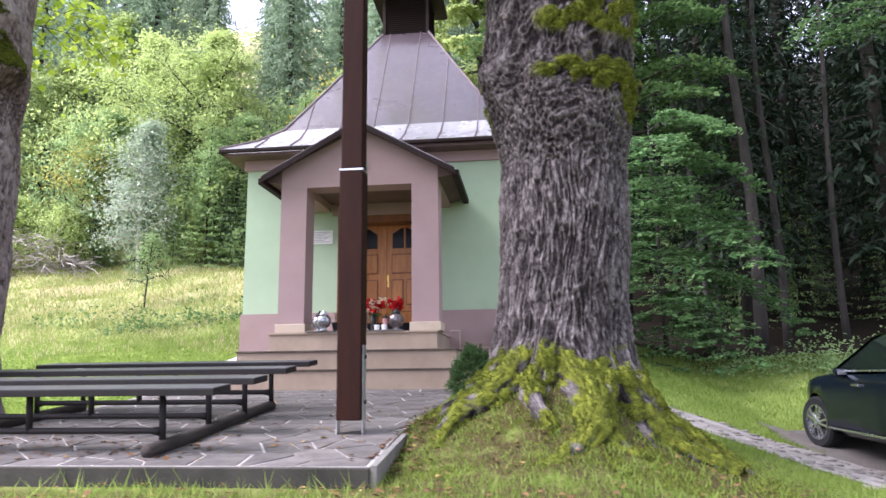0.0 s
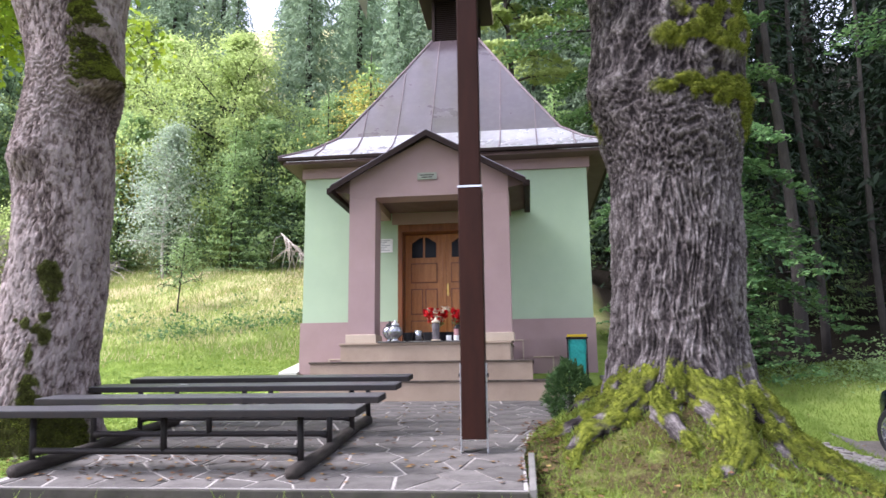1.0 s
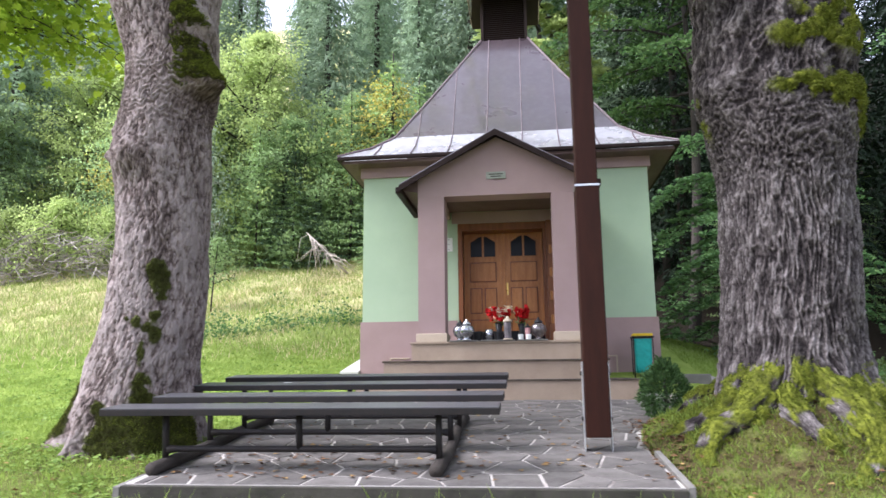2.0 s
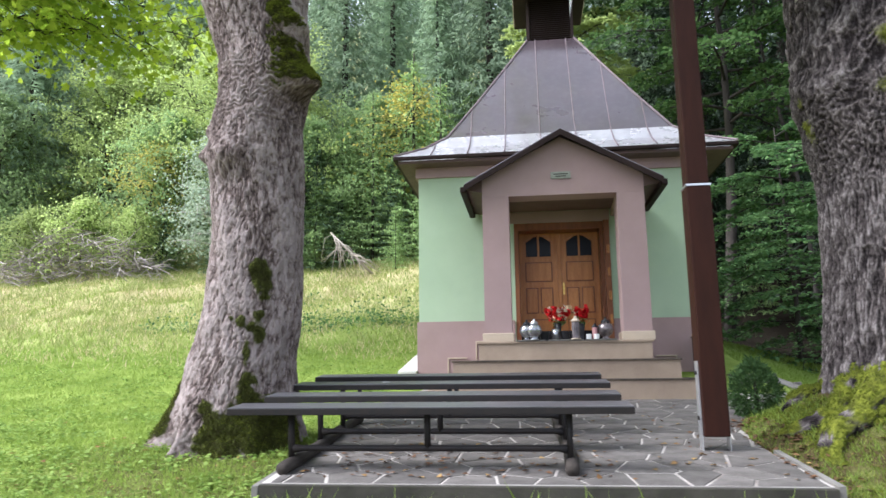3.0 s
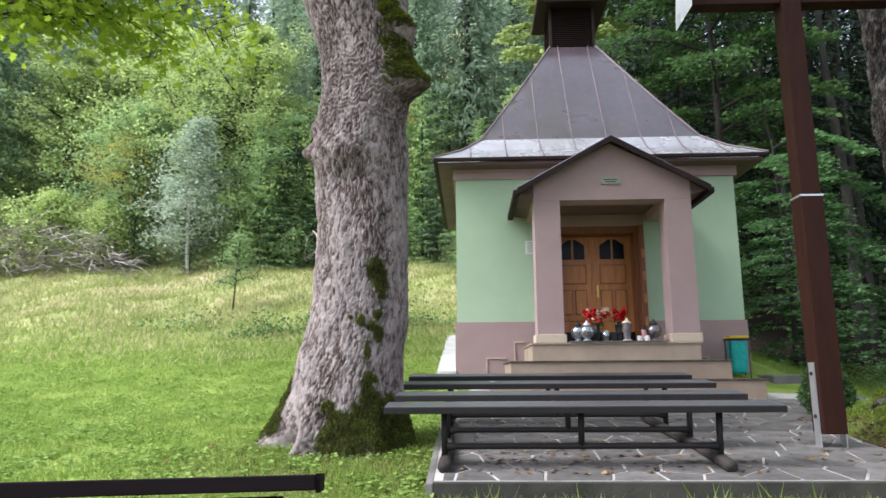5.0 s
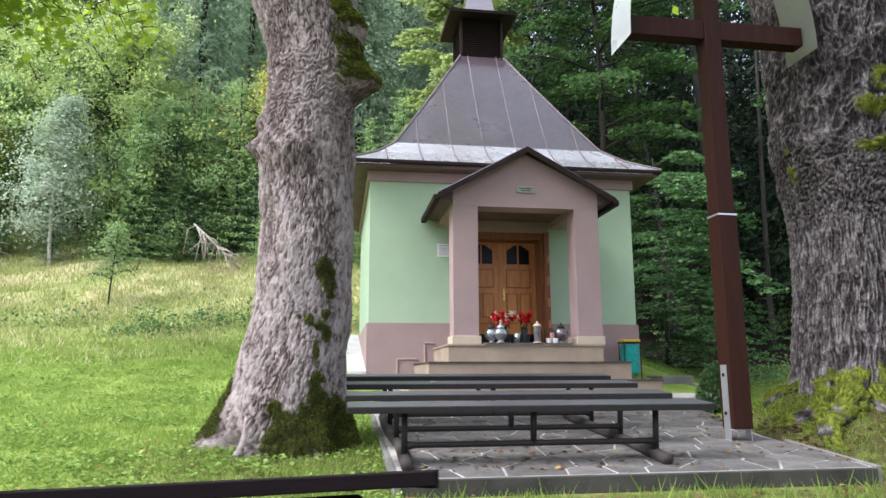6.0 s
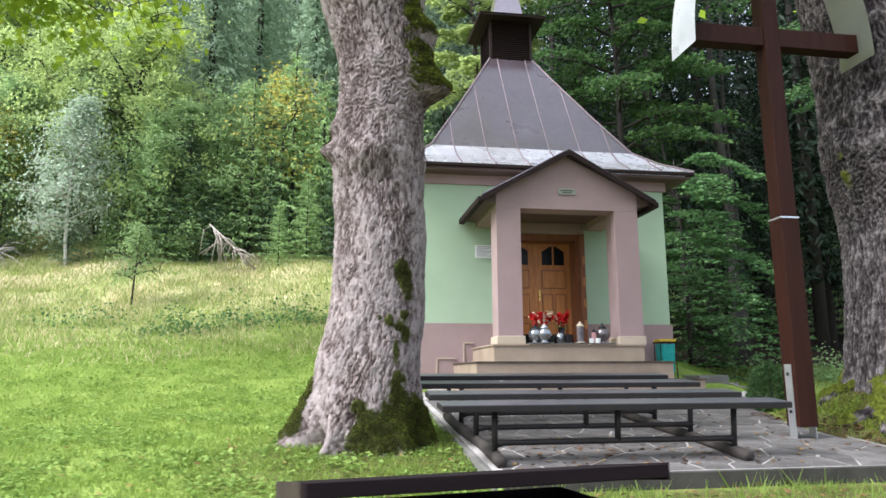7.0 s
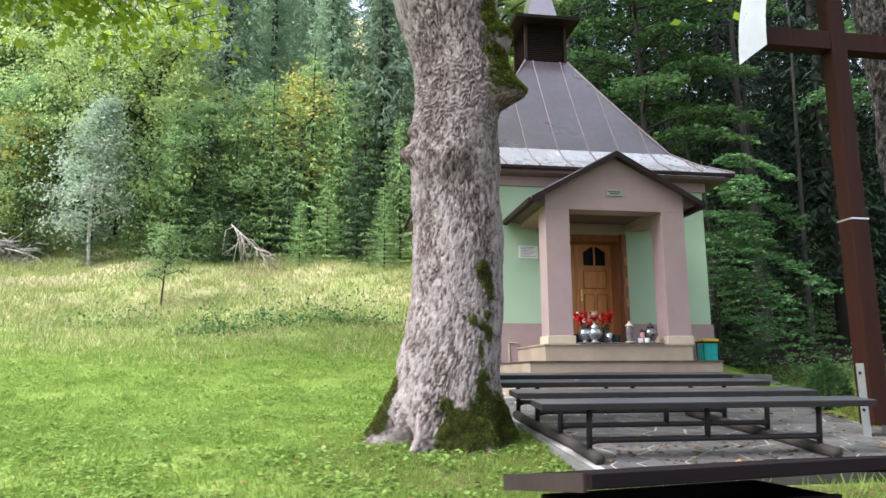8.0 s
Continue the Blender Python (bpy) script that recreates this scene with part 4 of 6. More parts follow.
def flaky(px, py, z, a, seed):
    """Small flat scales, wrinkled across under the fork and round the old knot."""
    w = noise.noise(Vector((px * 3 + seed, py * 3, z * 1.5)))
    w2 = noise.noise(Vector((px * 10 + seed, py * 10, z * 7)))
    w3 = noise.noise(Vector((px * 21, py * 21 + seed, z * 12)))
    d = noise.voronoi(Vector((px * 24 + w * 1.6 + w2 * 1.4, py * 24 + seed, z * 10 + w2 * 1.4 + w)))[0]
    cut = min(1.0, (d[1] - d[0]) * 3.6)
    cut = max(cut, min(1.0, 0.5 + w3 * 1.6 + w))
    crumb = noise.noise(Vector((px * 46, py * 46 + seed, z * 34)))
    knot = math.hypot((a + 1.80) * 0.5, (z - 3.72) * 1.15)
    ring = math.exp(-(knot / 0.17) ** 2)
    neck = min(1.0, max(0.0, (z - 3.95) / 0.3)) * min(1.0, max(0.0, (5.1 - z) / 0.5)) * min(1.0, max(0.25, 0.75 + w3 * 1.6))
    wrink = math.sin(z * 96 + 9 * w2 + 4 * w + 3 * w3)
    rings = math.sin(knot * 95 + 5 * w2)
    low = min(1.0, max(0.0, (2.0 - z) / 0.7))
    lump = noise.noise(Vector((px * 4.2, py * 4.2 + seed, z * 2.6)))
    flat = 1 - 0.75 * max(ring, neck * 0.7)
    stain = math.exp(-((a + 0.95) / 0.30) ** 2) * min(1.0, max(0.0, (z - 4.1) / 0.4)) + 0.6 * math.exp(-((a + 0.9) / 0.25) ** 2 - ((z - 2.3) / 0.5) ** 2)
    return 0.014 * (cut - 0.6) * flat + 0.026 * w + 0.007 * crumb + 0.010 * w2 + 0.009 * neck * wrink + 0.014 * ring * rings + (0.02 + 0.035 * low) * lump, 0.24 + 0.56 * cut * flat + 0.24 * neck * wrink + 0.34 * w2 + 0.28 * w3 + 0.3 * w + 0.25 * crumb - 0.4 * stain + ring * (0.3 * rings - 0.28)


rng = np.random.default_rng(5)
maple_a = thing("maple_tree", pose(T1[0], T1[1], 0), "thick old maple with dark furrowed bark and bright moss", "tree")
SPURS = [(-2.75, 0.70, 0.16, 1.78), (-2.25, 0.98, 0.15, 1.75), (-1.82, 0.85, 0.12, 1.90), (-1.42, 1.08, 0.14, 1.82), (-1.0, 0.92, 0.13, 1.75), (-0.60, 1.0, 0.15, 1.80), (-0.1, 0.5, 0.2, 1.65), (0.6, 0.4, 0.3, 1.6), (1.5, 0.5, 0.3, 1.6), (2.4, 0.6, 0.25, 1.6)]
V1, F1, plate1, uv1 = trunk_mesh(([0.4, 1.6, 2.4, 3.4, 4.2, 5.2, 6.6], [-0.05, -0.03, 0.03, 0.06, 0.04, 0.07, 0.05], [0, 0, 0, 0, 0, 0, 0.1]), ([0.4, 1.0, 1.5, 2.0, 2.6, 3.3, 3.7, 4.2, 5.2, 6.6], [0.80, 0.70, 0.63, 0.60, 0.59, 0.595, 0.66, 0.70, 0.71, 0.76]),
                                 SPURS, (0.4, 6.6), [(-0.75, 3.98, 0.25, 0.07), (-0.95, 4.5, 0.32, 0.09), (-2.6, 4.05, 0.30, 0.07), (-2.9, 4.2, 0.3, 0.05), (-0.25, 3.98, 0.07, 0.12), (-0.25, 3.80, 0.05, 0.09), (-1.2, 3.6, 0.25, 0.03), (-1.5, 3.0, 0.1, -0.03)], 3.0, furrowed, 350, 430)


def moss_a(c, nr):
    a = np.arctan2(c[:, 1], c[:, 0])
    z = c[:, 2]
    up = np.clip(nr[:, 2], -0.5, 1)
    # Moss thins in the hollows; dark bark there stands in for their shade
    crest = np.clip(sum(np.exp(-np.abs(np.angle(np.exp(1j * (a - la))) / lw) ** 1.7) for la, _, lw, _ in SPURS) * 1.5 - 0.15, 0.12, 1)
    root = crest * np.clip((1.66 + 0.12 * np.sin(a * 6) - z) / 0.22, 0, 1) * np.clip(0.3 + up * 1.6, 0, 1) * np.clip((0.6 * patchy(c, 3.6, 4.0) + 0.5 * patchy(c, 11.0, 6.0) - 0.32) * 3.4, 0, 1)
    spots = ((-1.25, 4.02, 0.34, 0.085, 1.8), (-0.85, 3.98, 0.26, 0.12, 1.7), (-0.5, 3.80, 0.16, 0.2, 1.7), (-1.2, 4.50, 0.34, 0.12, 1.7), (-0.75, 4.62, 0.30, 0.20, 1.8), (-0.95, 4.85, 0.35, 0.14, 1.2), (-0.5, 5.2, 0.25, 0.3, 1.2), (-0.15, 3.9, 0.1, 0.12, 1.2), (-2.95, 3.9, 0.08, 0.25, 0.6))
    patch = sum(np.exp(-(((a - pa) * 0.65 / sa) ** 2 + ((z - pz) / sz) ** 2)) * g for pa, pz, sa, sz, g in spots) * np.clip((patchy(c, 7.0, 9.0) - 0.18) * 2.6, 0.0, 1)
    return np.clip((root + patch - 0.12) * 1.2, 0, 1) * (z > 0.45) + 1e-6


VM, w1 = bark_skin("trunk", V1, F1, plate1, uv1, BARK, maple_a, moss_a, 0.035, 4.0)
moss_on(VM, F1, rng, w1, 110000, 0.0125, maple_a)
# roots that run out over the mound, half sunk, with moss along their backs
for q, (a, r1, rad) in enumerate(((-2.75, 1.3, 0.14), (-2.3, 1.5, 0.19), (-1.95, 1.3, 0.14), (-1.55, 1.6, 0.19), (-1.2, 1.4, 0.15), (-0.85, 1.5, 0.19), (-0.5, 1.15, 0.14), (3.0, 1.1, 0.11))):
    m, n = 70, 36
    P = np.zeros((m, n, 3))
    for k in range(m):
        t = k / (m - 1)
        rr = 0.42 + (r1 - 0.42) * t
        aa = a + 0.26 * math.sin(t * 4 + q * 2.1) * t
        cx, cy = rr * math.cos(aa), rr * math.sin(aa)
        cz = float(ground_z(T1[0] + cx, T1[1] + cy)) + 0.05 - 0.11 * t ** 2 + 0.03 * math.sin(t * 9 + q)
        w = rad * (1.0 - 0.65 * t)
        for j in range(n):
            b = 2 * math.pi * j / n
            e = w * (1 + 0.42 * noise.noise(Vector((math.cos(b) * 2.5 + q * 5, math.sin(b) * 2.5, t * 9))) + 0.28 * noise.noise(Vector((math.cos(b) * 8, math.sin(b) * 8 + q, t * 24))))
            P[k, j] = (cx - math.sin(aa) * math.cos(b) * e, cy + math.cos(aa) * math.cos(b) * e, cz + math.sin(b) * e)
    kk, jj2 = np.meshgrid(np.arange(m - 1), np.arange(n), indexing="ij")
    Fq = np.stack([kk * n + jj2, kk * n + (jj2 + 1) % n, (kk + 1) * n + (jj2 + 1) % n, (kk + 1) * n + jj2], -1).reshape(-1, 4)
    Vq = P.reshape(-1, 3)
    back = lambda c, nr: np.clip(0.15 + nr[:, 2] * 1.4, 0, 1) * np.clip((patchy(c, 4.5, 1.0 + q) - 0.12) * 3.5, 0, 1) + 1e-6
    if vertex_normals(Vq, Fq)[:, 2] @ np.tile(np.sin(2 * math.pi * np.arange(n) / n), m) < 0:
        Fq = Fq[:, ::-1]
    uq = np.stack(np.meshgrid(np.linspace(0, r1, m), np.linspace(0, 6.28 * rad, n), indexing="ij"), -1).reshape(-1, 2)[:, ::-1] + q
    Vr, wq = bark_skin("root", Vq, Fq, np.clip(0.35 + 0.4 * np.sin(Vq[:, 0] * 40 + Vq[:, 1] * 25), 0, 1), uq, BARK, maple_a, back, 0.025, 2.0 + q)
    moss_on(Vr, Fq, rng, wq, 6000, 0.0125, maple_a)

maple_b = thing("maple_tree", pose(T2[0], T2[1], 0), "old forked maple with pale grey bark and dark moss patches", "tree")
lob = [(-2.88, 0.72, 0.20, 1.72), (-2.17, 0.40, 0.17, 1.55), (-1.55, 0.16, 0.16, 1.35), (-1.0, 0.20, 0.2, 1.35), (-0.35, 0.42, 0.22, 1.45), (0.6, 0.3, 0.3, 1.5), (1.8, 0.35, 0.3, 1.5), (2.75, 0.30, 0.2, 1.5)]
V2, F2, plate2, uv2 = trunk_mesh(([0.5, 1.3, 1.6, 1.9, 2.24, 2.66, 3.1, 3.45, 4.15, 4.5, 4.9, 5.3, 5.7, 6.4], [-0.04, -0.06, -0.03, 0.01, 0.05, 0.07, 0.07, 0.05, 0.04, 0.09, 0.07, 0.0, -0.06, -0.15], [0] * 8 + [-0.03] * 6),
                                 ([0.5, 1.0, 1.6, 1.9, 2.24, 2.66, 3.1, 3.45, 3.8, 4.15, 4.5, 4.9, 5.3, 5.7, 6.4], [0.60, 0.57, 0.535, 0.505, 0.485, 0.468, 0.462, 0.472, 0.485, 0.475, 0.465, 0.475, 0.52, 0.58, 0.70]),
                                 lob, (0.5, 6.4), [(-1.80, 3.76, 0.19, 0.075), (-2.45, 3.80, 0.25, 0.06), (-3.0, 3.84, 0.11, 0.14), (-2.85, 4.08, 0.10, 0.07), (-0.40, 4.50, 0.17, 0.24), (-0.55, 4.72, 0.26, 0.12), (-0.5, 5.15, 0.20, 0.16), (-1.75, 3.45, 0.12, -0.03), (-2.52, 0.86, 0.14, -0.17), (-0.95, 2.5, 0.14, -0.02)], 11.0, flaky, 350, 520)


def moss_b(c, nr):
    a = np.arctan2(c[:, 1], c[:, 0])
    z = c[:, 2]
    # Moss patches; the broad ones round the foot also paint its shade
    spots = ((-1.0, 2.52, 0.13, 0.17, 1.5), (-0.9, 2.36, 0.10, 0.14, 1.2), (-1.0, 2.12, 0.07, 0.07, 1.1), (-1.32, 2.05, 0.06, 0.08, 1.2), (-1.15, 2.0, 0.05, 0.06, 1.1), (-0.98, 1.93, 0.07, 0.13, 1.3), (-1.2, 1.75, 0.05, 0.15, 0.9), (-1.5, 2.08, 0.03, 0.04, 0.8), (-1.15, 1.45, 0.09, 0.14, 1.2),
             (-1.0, 1.1, 0.36, 0.28, 1.4), (-0.5, 1.05, 0.30, 0.30, 1.2), (-1.5, 0.92, 0.30, 0.16, 1.3), (-1.75, 1.05, 0.12, 0.25, 0.9), (-1.9, 1.25, 0.07, 0.10, 0.8), (-2.95, 1.15, 0.07, 0.34, 1.6), (-2.85, 1.42, 0.05, 0.12, 0.9), (-0.55, 4.56, 0.26, 0.24, 1.9), (-0.70, 4.95, 0.20, 0.32, 1.7), (-0.85, 5.4, 0.14, 0.4, 1.3), (-3.0, 3.98, 0.09, 0.14, 1.4))
    w = sum(np.exp(-1.6 * (((a - pa) * 0.5 / sa) ** 2 + ((z - pz) / sz) ** 2)) * g for pa, pz, sa, sz, g in spots) * (z > 0.7)
    w = w * np.where(z > 4.15, np.clip(nr[:, 2] * 1.8 + 0.75, 0.1, 1), 1)
    return np.clip((w * (0.35 + 0.5 * patchy(c, 7.0, 2.0) + 0.5 * patchy(c, 19.0, 5.0)) - 0.30) * 1.9, 0, 1) + 1e-6


VM, w2 = bark_skin("trunk", V2, F2, plate2, uv2, BARKPALE, maple_b, moss_b, 0.014, 6.0)
# Bright moss on upward faces, dark moss underneath: top light painted with the tufts
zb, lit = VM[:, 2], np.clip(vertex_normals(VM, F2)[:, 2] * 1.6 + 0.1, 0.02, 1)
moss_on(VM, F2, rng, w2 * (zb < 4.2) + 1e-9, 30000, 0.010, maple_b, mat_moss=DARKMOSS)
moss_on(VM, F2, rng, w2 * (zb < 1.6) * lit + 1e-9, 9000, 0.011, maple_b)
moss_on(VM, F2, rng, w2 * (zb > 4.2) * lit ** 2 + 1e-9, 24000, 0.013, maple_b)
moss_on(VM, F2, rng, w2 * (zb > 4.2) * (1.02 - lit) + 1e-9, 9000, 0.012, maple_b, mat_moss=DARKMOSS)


# ---- tree kinds ----
def spruce(name, h, spread, seed, whorls, per, needle, label, bare=0.12, droop=0.35, density=10, spray=0.2, hang=0.3):
    r = np.random.default_rng(seed)
    ob = thing(name, Matrix.Identity(4), label, "tree")
    v, f = tube([(0, 0, -0.5), (0, 0, h * 0.5), (0.02, 0, h * 0.995)], [h * 0.010, h * 0.007, 0.018], 7)
    raw("trunk", v, f, TRUNKDARK, ob, True)
    P, D = [], []
    for w in range(whorls):
        z = h * (bare + (0.97 - bare) * (w / whorls) ** 0.92)
        reach = spread * (1 - (z / h)) ** 0.85 + 0.10
        turn = r.random() * 6.28
        for b in range(per):
            a = turn + 2 * math.pi * (b + 0.6 * r.random()) / per
            ln = reach * (0.62 + 0.55 * r.random())
            zb = z + (r.random() - 0.5) * 0.55 * h / whorls
            k = max(3, int(density * ln / spread) + 2)
            t = (np.arange(k) + r.random(k)) / k
            t = t ** 0.9
            fall = 0.22 * (z / h) * t - droop * t * (1.15 - 0.35 * t)
            side = r.normal(size=k) * 0.17 * ln * (1.05 - t * 0.75)
            P.append(np.stack([np.cos(a) * ln * t - np.sin(a) * side, np.sin(a) * ln * t + np.cos(a) * side, zb + ln * fall - np.abs(side) * 0.3 - r.random(k) * hang * 0.5], 1))
            D.append(np.stack([np.cos(a) - np.sin(a) * np.sign(side) * 0.7, np.sin(a) + np.cos(a) * np.sign(side) * 0.7, np.full(k, -0.2 - hang)], 1))
    tip = np.linspace(0.93, 1.0, 14)
    P.append(np.stack([np.zeros(14), np.zeros(14), h * tip], 1))
    D.append(np.stack([r.normal(size=14) * 0.8, r.normal(size=14) * 0.8, np.full(14, 1.2)], 1))
    P, D = np.concatenate(P), np.concatenate(D)
    D[:, 2] += r.normal(size=len(D)) * 0.3
    vv, ff = leaves(P, spread * spray, r, up=0.1, droop=0.08, aspect=0.22, heading=D, face=np.stack([P[:, 0], P[:, 1], np.hypot(P[:, 0], P[:, 1]) * 0.9 + 0.15], 1), toss=0.6)
    tagged(cloud("crown", vv, ff, needle, ob), kind="stuff")
    return ob


def broadleaf(name, h, spread, seed, limbs, count, size, leaf, label, bark=TRUNKDARK, low=0.15, clump=0.38, flat=0.4, shape=1.0, stem=0.014, twigs=5):
    r = np.random.default_rng(seed)
    ob = thing(name, Matrix.Identity(4), label, "tree")
    bend = r.normal(size=2) * h * 0.02
    spine = [Vector((bend[0] * t * 2, bend[1] * t * t * 3, h * 0.93 * t - 0.4 * (t == 0))) for t in np.linspace(0, 1, 7)]
    v, f = tube(spine, [h * stem * (1 - 0.9 * t) + 0.008 for t in np.linspace(0, 1, 7)], 8)
    raw("trunk", v, f, bark, ob, True)
    pieces, C = [], []
    for i in range(limbs):
        t = low + (0.97 - low) * (i + r.random() * 0.7) / limbs
        base = spine[min(6, int(t * 6))].lerp(spine[min(6, int(t * 6) + 1)], t * 6 - int(t * 6))
        a = i * 2.4 + r.random() * 0.8
        prof = math.sin(min(1, (t - low) / (1 - low) * 0.9 + 0.28) * math.pi) ** 0.7 * shape + 0.12
        ln = spread * prof * (0.75 + 0.45 * r.random())
        d = Vector((math.cos(a), math.sin(a), 0.25 + 0.7 * t))
        pts = [base + d * ln * s + Vector((0, 0, -0.25 * ln * s * s)) for s in (0, 0.35, 0.7, 1)]
        pieces.append(tube(pts, [h * 0.005, h * 0.0035, h * 0.002, 0.006], 5))
        for s in np.linspace(0.3, 1.0, twigs):
            c = base + d * ln * s + Vector((0, 0, -0.25 * ln * s * s))
            for _ in range(3):
                e = c + Vector(r.normal(size=3) * ln * 0.22)
                pieces.append(tube([c, e], [0.012, 0.004], 3))
                C.append(e)
            C.append(c)
    v, f = join(*pieces)
    tagged(raw("branching", v, f, bark, ob, True), kind="stuff")
    C = np.array([list(c) for c in C])
    k = r.integers(0, len(C), count)
    P = C[k] + r.normal(size=(count, 3)) * clump * np.array([1, 1, 0.65])
    vv, ff = leaves(P, size, r, up=flat, face=np.stack([P[:, 0], P[:, 1], (P[:, 2] - h * 0.45) * 0.5 + 0.35 * spread], 1), toss=0.5)
    tagged(cloud("crown", vv, ff, leaf, ob), kind="stuff")
    return ob


def put(ob, spots, seed=1, first=True):
    """Stand a tree kind at spots of (x, y, scale), each turned its own way."""
    r = np.random.default_rng(seed)
    for i, (x, y, s) in enumerate(spots):
        m = pose(x, y, float(ground_z(x, y)) - 0.05, 0, 0, float(r.random() * 360)) @ Matrix.Diagonal((s, s, s * float(0.92 + 0.16 * r.random()), 1))
        if i == 0:
            ob.matrix_basis = m
        else:
            keep = ob.matrix_basis.copy()
            ob.matrix_basis = Matrix.Identity(4)
            copy_thing(ob, m)
            ob.matrix_basis = keep


r = np.random.default_rng(21)
spr_a = spruce("spruce_tree", 21, 3.5, 1, 46, 8, NEEDLEHAZED, "tall dark green spruce in the hillside forest", bare=0.06, droop=0.42, density=44, spray=0.125, hang=0.55)
spr_b = spruce("spruce_tree", 19, 3.7, 2, 40, 8, NEEDLEHAZED, "tall dark green spruce in the hillside forest", bare=0.04, droop=0.5, density=44, spray=0.125, hang=0.7)
spr_far = spruce("spruce_tree", 20, 3.4, 6, 36, 7, NEEDLEHAZED, "tall spruce far up the forested hillside", bare=0.1, droop=0.45, density=14, spray=0.205, hang=0.5)
young = spruce("young_spruce", 5.5, 1.55, 3, 21, 8, NEEDLEYOUNG, "young green spruce at the forest edge", bare=0.02, droop=0.18, density=30, spray=0.11, hang=0.05)
shade = spruce("young_spruce", 5.6, 1.8, 8, 20, 8, NEEDLE, "dense dark green young spruce at the meadow edge", bare=0.02, droop=0.3, density=34, spray=0.115, hang=0.1)
near_hill, far_hill = [], []
for row, y in enumerate((35.5, 40, 45.5, 52, 60, 70, 82)):
    for x in np.arange(-44 - row * 5, 4 + row * 3, 3.9 + row * 0.35):
        s = (float(x + r.normal() * 1.0), float(y + r.normal() * 1.2), float(0.8 + 0.45 * r.random()))
        gap = abs(math.degrees(math.atan2(-s[0], s[1])) - 23.8) < 2.4 and y > 44
        if not gap:
            (near_hill if row < 2 else far_hill).append(s)
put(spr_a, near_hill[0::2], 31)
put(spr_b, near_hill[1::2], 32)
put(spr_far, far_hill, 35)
put(young, [(-9.8, 30.0, 1.45), (-8.1, 31.2, 1.9), (-11.4, 30.6, 1.3), (-6.7, 30.6, 1.6), (-13.6, 28.4, 1.15), (-12.2, 29.2, 0.8), (-8.4, 28.2, 0.55), (-7.3, 28.8, 0.7), (-7.8, 33, 1.3), (-6.5, 30.5, 0.9), (-4.9, 28.2, 0.75), (-3.2, 27, 0.9), (-9.5, 34, 1.6), (-5.5, 34, 1.7), (-2.4, 31, 1.5), (-1.0, 25, 0.9), (-11.5, 33.5, 1.4), (-8.6, 30.2, 0.5), (0.5, 28, 1.4), (-4.0, 30.5, 1.3), (-15.2, 28.6, 0.45), (7.2, 24, 0.9), (9.6, 25.2, 1.1), (12.2, 24.4, 0.9), (6.0, 27.6, 1.2), (10.8, 28.4, 1.2), (15, 25, 1.0)], 33)
put(shade, [(-13.7, 29.3, 0.95), (-12.4, 29.8, 1.12), (-14.8, 29.2, 0.8), (-16.6, 28.6, 0.62), (-11.3, 29.6, 0.7), (-9.0, 30.2, 0.85), (-19.6, 29.6, 0.7), (-10.2, 32.0, 1.3), (-6.0, 29.6, 0.95)], 36)
# dark wood on the flat side
wood = []
for y in (22.0, 25, 29, 35, 43):
    for x in np.arange(5.8 if y < 24 else 3, 32, 3.5):
        wood.append((float(x + r.normal() * 0.8), float(y + r.normal() * 0.9), float(0.8 + 0.4 * r.random() + (0.25 if y > 28 else 0))))
spr_c = spruce("spruce_tree", 21, 2.9, 4, 40, 8, NEEDLESHADED, "tall spruce with a bare lower trunk in the dark wood", bare=0.13, droop=0.5, density=25, spray=0.135, hang=0.5)
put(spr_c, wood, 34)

big_a = broadleaf("broadleaf_tree", 12.5, 3.9, 11, 28, 27000, 0.16, LEAFLIGHT, "light green leafy tree at the meadow edge", low=0.05, clump=0.30, twigs=6)
put(big_a, [(-15.4, 31.5, 1.0), (-19.0, 33.5, 1.0), (-26.5, 35, 0.95), (-23.5, 37.5, 1.05)], 41)
big_b = broadleaf("broadleaf_tree", 9, 3.1, 12, 26, 18000, 0.15, LEAFMID, "mid green leafy tree at the meadow edge", low=0.04, clump=0.27, twigs=6)
put(big_b, [(-13.2, 30.3, 0.85), (-20.5, 31, 0.9), (-29.5, 31, 1.0), (-10.8, 33, 0.9), (-17, 33, 1.0), (-33, 33, 1.0)], 42)
birch = broadleaf("birch_tree", 7.4, 1.6, 13, 24, 8000, 0.135, LEAFSILVER, "slender leaning birch with silvery leaves and white stem", bark=BIRCHBARK, low=0.20, clump=0.30, stem=0.009, shape=0.9)
birch.matrix_basis = pose(-16.4, 27.9, float(ground_z(-16.4, 27.9)) - 0.05, 0, -9, 0) @ Matrix.Rotation(1.1, 4, "Z")
yel = broadleaf("yellowing_tree", 6.5, 1.6, 14, 14, 2600, 0.13, LEAFYELLOW, "small tree with yellowing autumn leaves", low=0.3, clump=0.35)
put(yel, [(-20.6, 29.8, 1.0), (-8.6, 31.6, 1.35)], 44)
sap = broadleaf("sapling", 2.7, 0.55, 15, 14, 1500, 0.08, LEAFMID, "thin young sapling in the meadow", low=0.3, clump=0.16, stem=0.008)
put(sap, [(-12.1, 21.1, 1.0)], 45)


